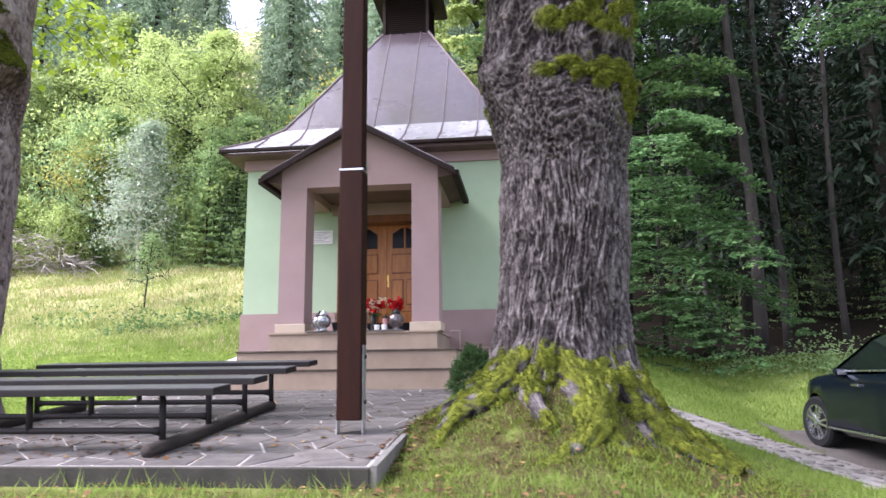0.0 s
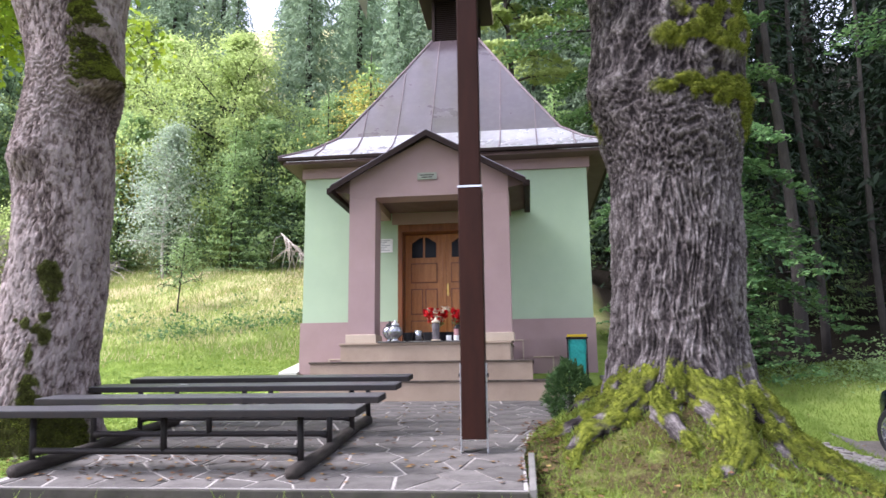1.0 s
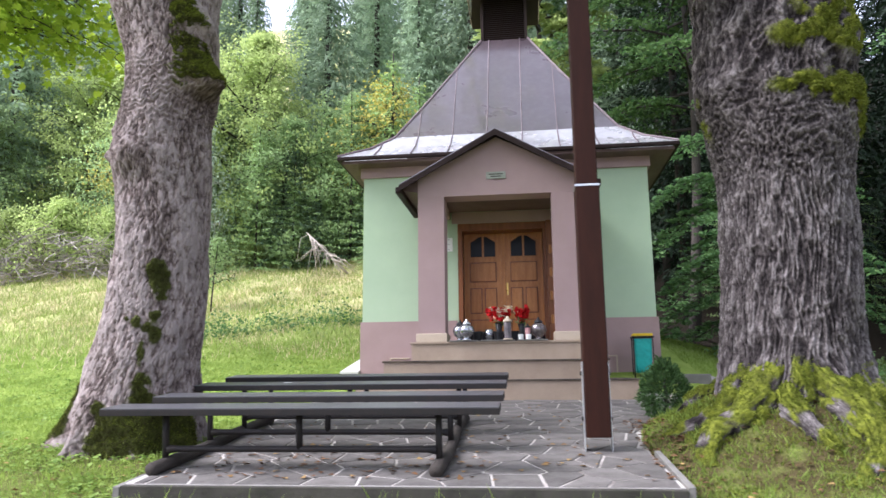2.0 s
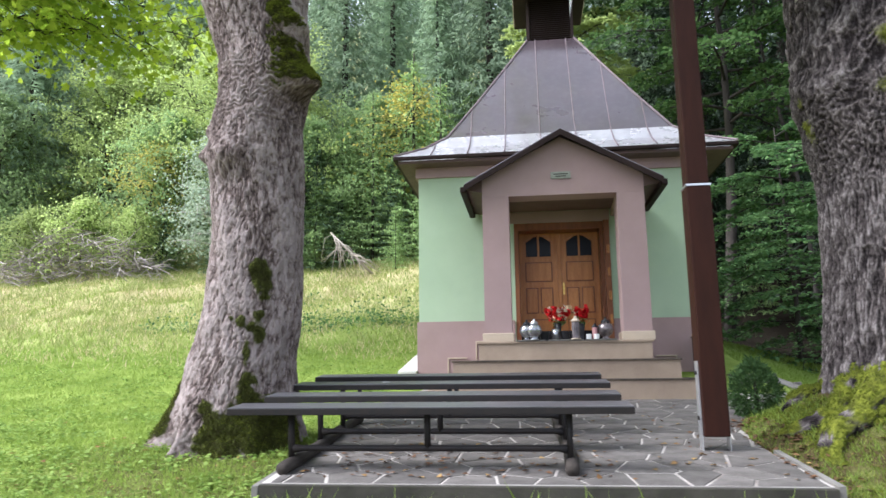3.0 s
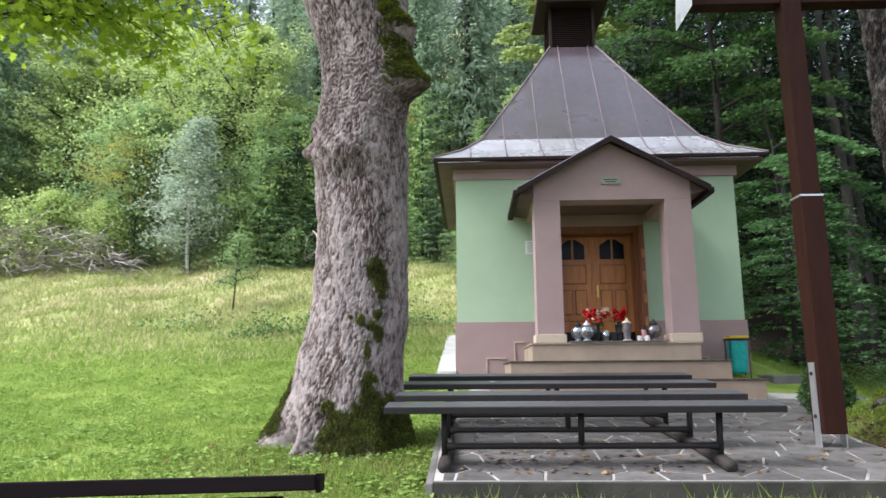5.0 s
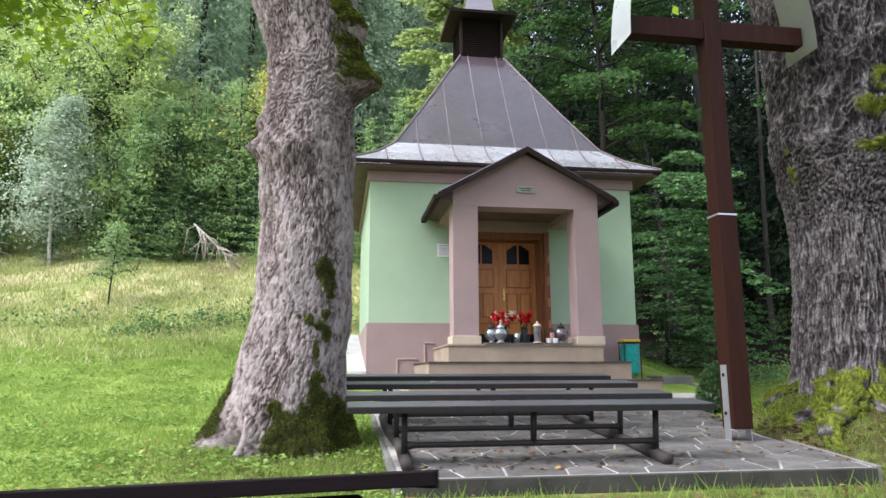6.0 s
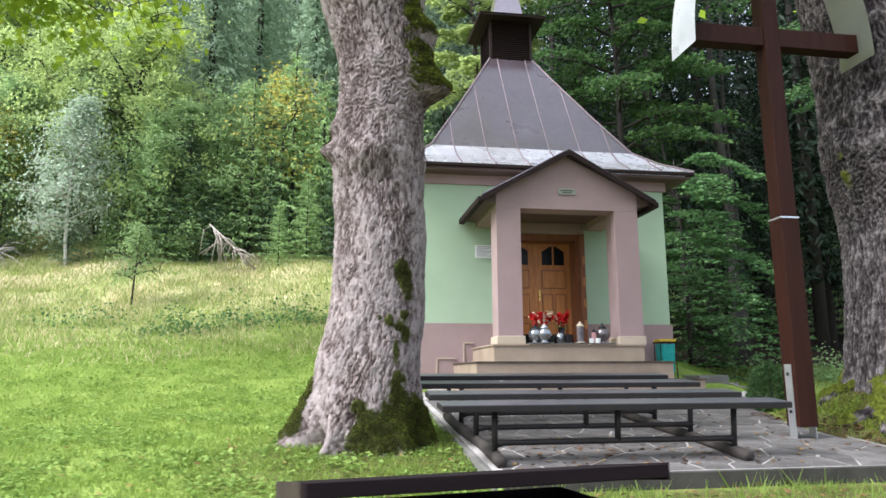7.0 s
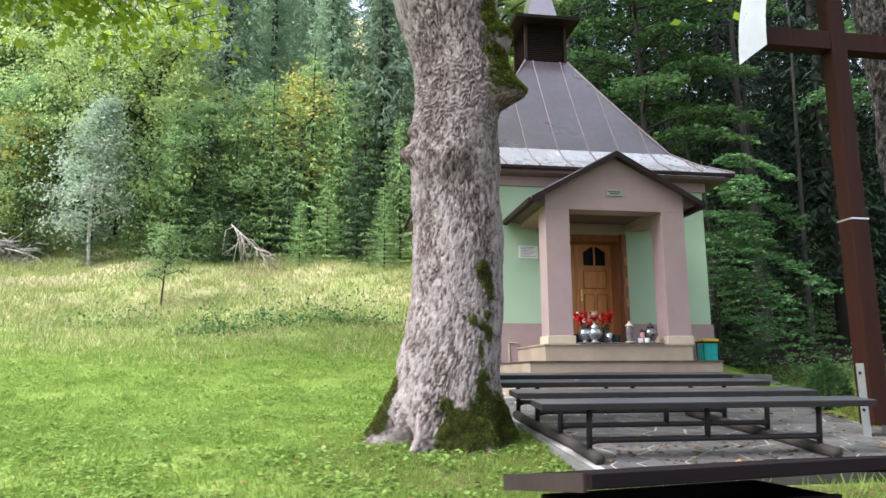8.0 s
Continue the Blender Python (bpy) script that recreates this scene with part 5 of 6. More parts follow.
# ---- bare stems in the dark wood ----
GREYSTEM = mat("grey_lichened_stem", (0.050, 0.044, 0.038), (0.024, 0.021, 0.018), (0.014, 0.012, 0.011), scale=3, fine=22, rough=0.95, stretch=(2, 2, 0.6), bump=0.6, depth=0.02, grain=0.6)
r = np.random.default_rng(58)
for x, y, h, rad, lean in ((6.2, 19.2, 13, 0.16, -0.01), (5.3, 20.2, 12, 0.07, -0.10), (7.2, 20.4, 14, 0.11, 0.0), (8.8, 20.4, 13, 0.09, 0.02), (5.8, 20.9, 12, 0.05, -0.14)):
    stem = thing("bare_tree", pose(x, y, float(ground_z(x, y)) - 0.1), "slender grey bare-stemmed tree in the dark wood", "tree", "bare stems in the wood")
    pts = [Vector((lean * h * t + 0.10 * math.sin(t * 7 + x), 0.08 * math.sin(t * 9 + y), h * t)) for t in np.linspace(0, 1, 12)]
    v, f = tube(pts, [rad * (1.15 - 0.75 * t) for t in np.linspace(0, 1, 12)], 9)
    raw("trunk", v, f, GREYSTEM, stem, True)
    pieces = []
    for i in range(16):
        b = pts[0].lerp(pts[-1], 0.15 + 0.8 * r.random())
        a, ln = r.random() * 6.28, 0.5 + 1.4 * r.random()
        d = Vector((math.cos(a), math.sin(a), -0.15 + 0.3 * r.normal()))
        pieces.append(tube([b, b + d * ln * 0.5 + Vector((0, 0, 0.06)), b + d * ln], [0.016, 0.011, 0.004], 4))
    v, f = join(*pieces)
    tagged(raw("branching", v, f, GREYSTEM, stem, True), kind="stuff")


# ---- beeches and overhanging maple boughs ----
def layered(name, h, spread, seed, boughs, per, size, leaf, label, low=0.1, fall=0.45, sector=None, stem=0.012, up=0.85, bark=TRUNKDARK, trunk_h=0.95, wide=0.32, loose=0.035, lobed=False, thick=1.0):
    """A tree whose boughs carry flat sprays of leaves; sector: (middle angle, half width) of the side that has boughs."""
    r = np.random.default_rng(seed)
    ob = thing(name, Matrix.Identity(4), label, "tree")
    v, f = tube([(0.03 * h * math.sin(t * 3), 0.02 * h * math.sin(t * 4), h * trunk_h * t - 0.3 * (t == 0)) for t in np.linspace(0, 1, 8)], [h * stem * (1 - 0.85 * t) for t in np.linspace(0, 1, 8)], 9)
    raw("trunk", v, f, bark, ob, True)
    P, pieces = [], []
    for i in range(boughs):
        t0 = low + (0.98 - low) * (i + r.random()) / boughs
        a = i * 2.39996 + r.random() * 0.7
        if sector:
            a = sector[0] + sector[1] * (2 * r.random() - 1)
        ln = spread * (0.6 + 0.5 * r.random()) * (1 - 0.55 * max(0, t0 - 0.5))
        d, sd2 = np.array([math.cos(a), math.sin(a), 0]), np.array([-math.sin(a), math.cos(a), 0])
        base = np.array([0.03 * h * math.sin(t0 * 3), 0.02 * h * math.sin(t0 * 4), h * t0 * trunk_h])
        rise = 0.22 + 0.25 * t0

        def along(s):
            return base + d * ln * s + np.array([0, 0, 1]) * ln * (rise * s - fall * s * s)

        pieces.append(tube([along(s) for s in (0, 0.3, 0.6, 0.85, 1)], [h * 0.0035, h * 0.0028, h * 0.002, 0.006, 0.003], 5))
        for s in np.linspace(0.22, 1, 11):
            c = along(s)
            w = ln * wide * (1.15 - s) ** 0.6 * (0.5 + s)
            for side in (-1, 1):
                tip = c + sd2 * side * w + d * w * 0.45 + np.array([0, 0, -0.22 * w + r.normal() * 0.05])
                pieces.append(tube([c, (c + tip) / 2 + np.array([0, 0, 0.03]), tip], [0.008 * thick, 0.005 * thick, 0.002 * thick], 3))
                k = max(2, int(per / 22 * (0.4 + w / (ln * wide))))
                q = r.random(k)[:, None] ** 0.8
                pts = c + (tip - c) * q
                pts += r.normal(size=(k, 3)) * np.array([0.1, 0.1, loose]) * max(0.5, ln / 3)
                P.append(pts)
    v, f = join(*pieces)
    tagged(raw("branching", v, f, bark, ob, True), kind="stuff")
    vv, ff = leaves(np.concatenate(P), size, r, up=up, droop=0.12, aspect=0.62, lobed=lobed)
    tagged(cloud("crown", vv, ff, leaf, ob), kind="stuff")
    return ob


beech_low = layered("beech_tree", 5.9, 2.9, 61, 25, 760, 0.125, LEAFBEECH, "beech with layered green sprays down to the grass", low=0.10, fall=0.78, wide=0.40, up=0.72, loose=0.02)
put(beech_low, [(3.3, 16.9, 1.0)], 62)
beech_mid = layered("beech_tree", 15, 4.6, 63, 32, 480, 0.17, LEAFBEECHSHADED, "tall beech reaching over the chapel roof", low=0.40, fall=0.5, up=0.6)
put(beech_mid, [(2.6, 20.0, 1.0)], 64)
beech_edge = layered("beech_tree", 13.5, 4.2, 69, 14, 420, 0.14, LEAFBEECH, "beech with bright sprays at the edge of the wood", low=0.56, fall=0.42, sector=(3.5, 0.9), up=0.6)
put(beech_edge, [(9.8, 16.4, 1.0)], 70)
beech_edge.rotation_euler = (0, 0, 0)
beech_bright = layered("beech_tree", 14, 2.8, 65, 26, 520, 0.15, LEAFLIGHT, "light green beech behind the bell turret", low=0.52, fall=0.4)
put(beech_bright, [(-1.7, 22.5, 1.05)], 66)
maple_c = layered("maple_tree", 9.9, 7.0, 67, 16, 290, 0.20, LEAFMAPLE, "maple with bright green boughs hanging over the meadow", low=0.70, fall=0.38, sector=(0.05, 0.55), stem=0.02, up=0.4, bark=TRUNKDARK, wide=0.25, loose=0.26, lobed=True, thick=1.8)
put(maple_c, [(-16.0, 12.6, 1.0)], 68)
maple_c.rotation_euler = (0, 0, 0)


def high_crown(parent, z0, seed, count, reach, material):
    """Limbs and leaves high over a maple's trunk."""
    r = np.random.default_rng(seed)
    pieces, C = [], []
    for i in range(9):
        a = i * 2.4 + r.random()
        ln = reach * (0.7 + 0.5 * r.random())
        pts = [Vector((math.cos(a) * ln * s, math.sin(a) * ln * s, z0 + ln * (1.15 * s - 0.3 * s * s))) for s in (0, 0.25, 0.5, 0.75, 1)]
        pieces.append(tube(pts, [0.24, 0.16, 0.11, 0.06, 0.02], 8))
        C += [pts[2], pts[3], pts[3], pts[4], pts[4], pts[4]]
    v, f = join(*pieces)
    tagged(raw("branching", v, f, TRUNKDARK, parent, True), kind="stuff")
    C = np.array([list(c) for c in C])
    P = C[r.integers(0, len(C), count)] + r.normal(size=(count, 3)) * np.array([1.0, 1.0, 0.6])
    P[:, 2] = np.maximum(P[:, 2], 9.6)
    v, f = leaves(P, 0.24, r, up=0.7)
    tagged(cloud("crown", v, f, material, parent), kind="stuff")


high_crown(maple_a, 6.0, 71, 2200, 5.0, LEAFMAPLE)
high_crown(maple_b, 5.9, 72, 3000, 5.2, LEAFMAPLE)

# ---- meadow edge ----
pile = thing("brushwood_pile", pose(-22.3, 27.3, float(ground_z(-22.3, 27.3))), "long grey pile of cut brushwood at the meadow edge", "brushwood")
r = np.random.default_rng(81)
pieces = []
for i in range(560):
    x = r.uniform(-3.6, 3.6)
    b = np.array([x, r.normal() * 0.5, r.random() * 2.2 * (1 - (x / 4.2) ** 2) + float(ground_z(-22.3 + x, 27.3) - ground_z(-22.3, 27.3))])
    a, ln = r.uniform(0, 6.28), r.uniform(0.6, 1.6)
    d = np.array([math.cos(a), math.sin(a) * 0.6, r.normal() * 0.35 - 0.1]) * ln
    pieces.append(tube([b, b + d * 0.5 + r.normal(size=3) * 0.08, b + d], [0.022, 0.015, 0.005], 3))
v, f = join(*pieces)
tagged(raw("brushwood", v, f, BRUSH, pile), kind="stuff")

willow = broadleaf("willow_bush", 3.4, 1.7, 16, 20, 7000, 0.125, LEAFLIGHT, "pale green willow bush behind the brushwood", low=0.1, clump=0.26, stem=0.012)
put(willow, [(-22.8, 28.4, 1.05), (-20.4, 28.6, 0.85), (-25.2, 28.6, 0.9), (-14.0, 28.8, 0.45), (-11.9, 29.6, 0.5)], 82)

dead = thing("fallen_branch", pose(-10.3, 27.4, float(ground_z(-10.3, 27.4))), "bleached fallen branch lying bare in the grass", "branch")
pieces = [tube([(-0.8, 0.3, 2.0), (0.0, 0.1, 1.25), (1.1, -0.1, 0.15)], [0.03, 0.045, 0.05], 6)]
for i in range(30):
    s = r.random()
    b = np.array([-0.7 + 1.3 * s, 0.2 - 0.3 * s, 1.9 - 1.3 * s])
    e = b + np.array([r.normal() * 0.6 + 0.35, r.normal() * 0.3 - 0.2, -b[2] * r.uniform(0.4, 1.0) + 0.05])
    pieces.append(tube([b, (b + e) / 2 + r.normal(size=3) * 0.08 + np.array([0, 0, 0.12]), e], [0.022, 0.016, 0.007], 4))
v, f = join(*pieces)
tagged(raw("branch", v, f, DEADWOOD, dead, True), kind="stuff")


def weed_clump(name, x, y, rad, count, size, material, label, h=0.35):
    ob = thing(name, pose(x, y, float(ground_z(x, y))), label, "plant")
    r = np.random.default_rng(int(abs(x * 100)))
    p = r.normal(size=(count, 3)) * np.array([rad, rad * 0.6, 0])
    p[:, 2] = np.abs(r.normal(size=count)) * h * np.exp(-(p[:, 0] / rad) ** 2 * 0.4) + ground_z(x + p[:, 0], y + p[:, 1]) - float(ground_z(x, y))
    v, f = leaves(p, size, r, up=0.5)
    tagged(cloud("foliage", v, f, material, ob), kind="stuff")


for x, y, rad, c in ((-9.9, 17.0, 0.55, 420), (-8.6, 17.6, 0.7, 420), (-7.2, 18.2, 0.6, 350), (-6.0, 18.6, 0.7, 350), (-12.4, 18.2, 0.8, 300)):
    weed_clump("weed_clump", x, y, rad, c, 0.10, LEAFBEECH, "low clump of dark green weeds in the meadow")
for x, y, rad, c in ((6.3, 15.6, 0.6, 800), (7.6, 15.3, 0.8, 900), (9.2, 15.2, 0.9, 900), (4.6, 15.6, 0.5, 300)):
    weed_clump("weed_clump", x, y, rad, c, 0.09, LEAFMID, "green undergrowth along the edge of the wood", h=0.35)

# ---- small round conifer by the paving ----
shrub = thing("dwarf_conifer", pose(-0.56, 7.8, float(ground_z(-0.56, 7.8)) - 0.02), "small dark green dwarf conifer by the paving", "shrub")
v, f = tube([(0, 0, -0.05), (0.01, 0, 0.2), (0, 0, 0.5)], [0.03, 0.025, 0.008], 6)
raw("stem", v, f, TRUNKDARK, shrub, True)
r = np.random.default_rng(91)
u = r.normal(size=(5200, 3))
u /= np.linalg.norm(u, axis=1, keepdims=True)
tuft = np.array([[noise.noise(Vector(q) * 2.6) + 0.6 * noise.noise(Vector(q) * 6.5)] for q in u])
p = u * (0.66 + 0.34 * r.random((5200, 1)) ** 0.6 + 0.26 * tuft) * np.array([0.31, 0.31, 0.33]) + np.array([0, 0, 0.30])
p[:, :2] *= (1.15 - 0.55 * np.clip(p[:, 2:3] / 0.62, 0, 1))
v, f = leaves(p, 0.065, r, up=0.1, droop=-0.4, aspect=0.2, heading=u)
tagged(cloud("foliage", v, f, leafmat("dark_conifer", (0.035, 0.075, 0.025), (0.08, 0.14, 0.045), 0.2, 0.05), shrub), kind="stuff")

# ---- litter bin ----
TEAL = mat("teal_bag", (0.02, 0.30, 0.27), (0.03, 0.38, 0.34), (0.01, 0.2, 0.18), scale=6, fine=22, rough=0.35, bump=0.7, depth=0.02)
YELLOW = mat("yellow_plastic", (0.75, 0.52, 0.02), scale=6, rough=0.45, bump=0)
bin_ = thing("litter_bin", pose(-0.2, 11.36, slab_z(11.36) + 0.005, 0, 0, -2.4), "litter bin with a teal bag and yellow rim", "bin")
for x in (-0.15, 0.15):
    for y in (-0.13, 0.13):
        v, f = tube([(x, y, 0), (x, y, 0.72)], [0.009, 0.009], 6)
        raw("leg", v, f, BENCHLEG, bin_, True)
bm = bmesh.new()
rows = []
for k in range(12):
    z = 0.16 + 0.54 * k / 11
    rows.append([])
    for i in range(40):
        a = 2 * math.pi * i / 40
        s = (0.105 + 0.03 * (k / 11) ** 0.5) / max(abs(math.cos(a)), abs(math.sin(a))) ** 0.8
        s *= 1 + 0.05 * noise.noise(Vector((a * 3, z * 6, 2)))
        rows[-1].append(bm.verts.new((s * math.cos(a) * 1.08, s * math.sin(a) * 0.95, z)))
for a, b2 in zip(rows, rows[1:]):
    for i in range(40):
        bm.faces.new((a[i], a[(i + 1) % 40], b2[(i + 1) % 40], b2[i]))
bm.faces.new(rows[0][::-1])
part("bag", bm, TEAL, bin_, "crumpled teal plastic bag", smooth=True)
part("rim", boxes((-0.17, 0.17, -0.15, -0.12, 0.715, 0.74), (-0.17, 0.17, 0.12, 0.15, 0.715, 0.74), (-0.17, -0.14, -0.12, 0.12, 0.715, 0.74), (0.14, 0.17, -0.12, 0.12, 0.715, 0.74)), BENCHLEG, bin_)
part("lid", boxes((-0.155, 0.155, -0.135, 0.135, 0.742, 0.785), bevel=0.008), YELLOW, bin_, "yellow plastic lid")

# ---- lanterns, vases and flowers on the porch floor ----
GLASS = mat("silver_glass", (0.42, 0.43, 0.45), (0.28, 0.29, 0.31), (0.2, 0.2, 0.22), scale=14, fine=40, rough=0.14, metal=0.8, bump=0.2, depth=0.01)
BLACK = mat("black_plastic", (0.02, 0.02, 0.022), scale=8, rough=0.4, bump=0.1)
REDPETAL = leafmat("red_petal", (0.45, 0.008, 0.012), (0.7, 0.03, 0.03), 0.25, 0.05)
CREAMPETAL = leafmat("cream_petal", (0.75, 0.62, 0.40), (0.8, 0.72, 0.55), 0.25, 0.05)
PINKGLASS = mat("pink_glass", (0.42, 0.2, 0.2), (0.5, 0.3, 0.28), scale=8, rough=0.15, bump=0)
GREENSTEM = mat("green_stem", (0.06, 0.14, 0.03), scale=8, rough=0.6, bump=0)
OY = 10.12


def lantern(x, y, s, body, cap, label, round_=True):
    ob = thing("grave_lantern", pose(x, y, FL + 0.022), label, "lantern", "lanterns on the porch")
    prof = [(0.05, 0), (0.055, 0.015), (0.035, 0.03), (0.085, 0.07), (0.11, 0.13), (0.095, 0.19), (0.05, 0.225)] if round_ else [(0.05, 0), (0.052, 0.01), (0.045, 0.03), (0.05, 0.2), (0.046, 0.22)]
    part("body", turned([(a * s, b2 * s) for a, b2 in prof], 20), body, ob, smooth=True)
    z = prof[-1][1] * s
    part("lid", turned([(0.055 * s, z), (0.06 * s, z + 0.012 * s), (0.045 * s, z + 0.03 * s), (0.018 * s, z + 0.05 * s), (0.014 * s, z + 0.075 * s)], 16), cap, ob, smooth=True)
    part("foot", turned([(0.06 * s, -0.003), (0.062 * s, 0.008 * s), (0.05 * s, 0.014 * s)], 16), cap, ob)
    return ob


for x0, x1 in ((-3.18, -2.76), (-2.72, -2.22), (-2.18, -1.74)):
    tagged(part("floor_slab", boxes((x0, x1, OY - 0.14, OY + 0.16, FL + 0.001, FL + 0.02), bevel=0.004), CONCRETE, None), "thin grey stone slab on the porch floor", "slab", "slabs on the porch")
lantern(-3.03, 10.16, 1.02, GLASS, BLACK, "round silvery glass grave lantern with a black lid")
lantern(-2.92, 10.01, 1.02, GLASS, ZINC, "round silvery glass grave lantern with a metal lid")
lantern(-1.87, 10.2, 1.1, mat("smoked_glass", (0.10, 0.085, 0.085), (0.25, 0.22, 0.22), scale=10, rough=0.15, metal=0.6, bump=0), BLACK, "round smoky grave lantern with a dark lid")
lantern(-2.03, OY + 0.05, 0.8, PINKGLASS, BLACK, "narrow pinkish grave lantern", round_=False)
for x, s in ((-2.77, 1.1), (-2.46, 1.0)):
    pot = thing("black_pot", pose(x, OY + 0.10, FL + 0.022), "small black plastic flower pot", "pot", "pots on the porch")
    part("pot", turned([(0.055 * s, 0), (0.075 * s, 0.11), (0.08 * s, 0.115), (0.08 * s, 0.13), (0.068 * s, 0.13), (0.06 * s, 0.1)], 18), BLACK, pot)
cup = thing("candle_cup", pose(-2.13, OY - 0.08, FL + 0.022), "small white candle cup", "candle")
part("cup", turned([(0.035, 0), (0.04, 0.07), (0.038, 0.072)], 16), WHITE, cup)
cup2 = copy_thing(cup, pose(-2.02, OY - 0.09, FL + 0.022))


def bouquet(x, y, vase_h, n, spread, kinds, label, seed):
    ob = thing("flower_vase", pose(x, y, FL + 0.022), label, "flowers")
    part("vase", turned([(0.045, 0), (0.05, 0.01), (0.035, 0.04), (0.045, vase_h * 0.6), (0.065, vase_h), (0.058, vase_h), (0.04, vase_h * 0.6)], 18), BLACK, ob, "black plastic vase", smooth=True)
    r = np.random.default_rng(seed)
    for i in range(n):
        a = 2 * math.pi * i / n + r.random()
        d = np.array([math.cos(a) * spread * r.uniform(0.4, 1), math.sin(a) * 0.5 * spread, 1.0])
        top = d * r.uniform(0.16, 0.27) + np.array([0, 0, vase_h])
        v, f = tube([(0, 0, vase_h * 0.5), top * 0.6 + np.array([0, 0, vase_h * 0.4]), top], [0.004, 0.004, 0.003], 4)
        st = raw("stem", v, f, GREENSTEM, ob)
        k = 60
        q = np.linspace(0.35, 1.05, k)[:, None]
        base = np.array([0, 0, vase_h])
        pts = base + (top - base) * q + r.normal(size=(k, 3)) * 0.022
        v, f = leaves(pts, 0.068, r, up=0.1, droop=-0.2, aspect=0.9)
        cloud("bloom", v, f, kinds[i % len(kinds)], st)
    k = 26
    v, f = leaves(r.normal(size=(k, 3)) * np.array([0.06, 0.05, 0.03]) + np.array([0, 0, vase_h + 0.02]), 0.09, r, up=0.2, aspect=0.35)
    tagged(cloud("leaf_bunch", v, f, LEAFMID, ob), kind="stuff")


bouquet(-2.50, 11.50, 0.34, 18, 1.25, [REDPETAL, REDPETAL, CREAMPETAL], "red and cream gladioli in a black vase", 5)
bouquet(-2.12, 11.50, 0.33, 7, 0.9, [REDPETAL, REDPETAL, REDPETAL, CREAMPETAL], "red blooms in a low vase by the door", 6)
lantern(-2.32, 10.02, 1.15, mat("grey_glass", (0.07, 0.06, 0.062), (0.15, 0.13, 0.13), scale=9, rough=0.2, metal=0.0, bump=0), PALE, "tall narrow grey lantern with a pale lid", round_=False)
tumbler = thing("glass_tumbler", pose(-2.60, 10.2, FL + 0.022), "clear glass tumbler on the porch slab", "glass")
part("glass", turned([(0.045, 0), (0.06, 0.16), (0.057, 0.16), (0.043, 0.012)], 20), GLASS, tumbler, smooth=True)

PALECONC = mat("pale_concrete", (0.55, 0.54, 0.5), (0.45, 0.44, 0.41), scale=3, fine=60, rough=0.85)

# ---- apron and board beside the chapel ----
bm = prism([(-0.15, 1.0), (5.2, 1.0), (5.2, 2.52), (-0.15, 1.60)], -2.86, -2.535, "x", bevel=0.01)
ap = tagged(part("apron", bm, PALECONC, None), "pale concrete apron along the chapel's side", "pavement", kind="structure")
ap.matrix_basis = pose(-2.39, 11.75, 0, 0, 0, -0.4)
bm = boxes((2.535, 3.1, -0.9, 5.2, 0.9, 1.50), bevel=0.02)
ap = tagged(part("apron", bm, CONCRETE, None), "grey concrete apron along the chapel's side", "pavement", kind="structure")
ap.matrix_basis = pose(-2.39, 11.75, 0, 0, 0, -0.4)

# ---- path to the parking place ----
near = [(0.7, 11.0), (1.1, 10.2), (1.51, 9.42), (2.15, 7.9), (2.62, 6.95), (3.0, 6.3), (3.6, 4.8)]
farp = [(0.9, 11.9), (1.4, 11.2), (1.9, 10.5), (2.9, 9.9), (3.7, 9.3), (4.2, 8.4), (5.2, 5.6)]
bm = bmesh.new()
rows = []
for k in range(61):
    t = k / 60 * 6
    i = min(5, int(t))
    a = Vector(near[i]).lerp(Vector(near[i + 1]), t - i)
    c = Vector(farp[i]).lerp(Vector(farp[i + 1]), t - i)
    row = []
    for j in range(13):
        p = a.lerp(c, 0.02 + 0.96 * j / 12)
        p = p + Vector((noise.noise(Vector((p.x * 2, p.y * 2, 1))), noise.noise(Vector((p.x * 2, p.y * 2, 5))))) * 0.05
        row.append(bm.verts.new((p.x, p.y, float(ground_z(p.x, p.y)) + 0.016)))
    rows.append(row)
for a, c in zip(rows, rows[1:]):
    for i in range(12):
        bm.faces.new((a[i], a[i + 1], c[i + 1], c[i]))
PATH = mat("pale_path", (0.36, 0.33, 0.30), (0.20, 0.18, 0.155), (0.11, 0.10, 0.075), scale=2.5, fine=30, rough=0.9, bump=0.6, depth=0.015, grain=0.6)
path = tagged(part("path", bm, PATH, None, smooth=True), "worn pale stone path leading to the parking place", "path", kind="structure")
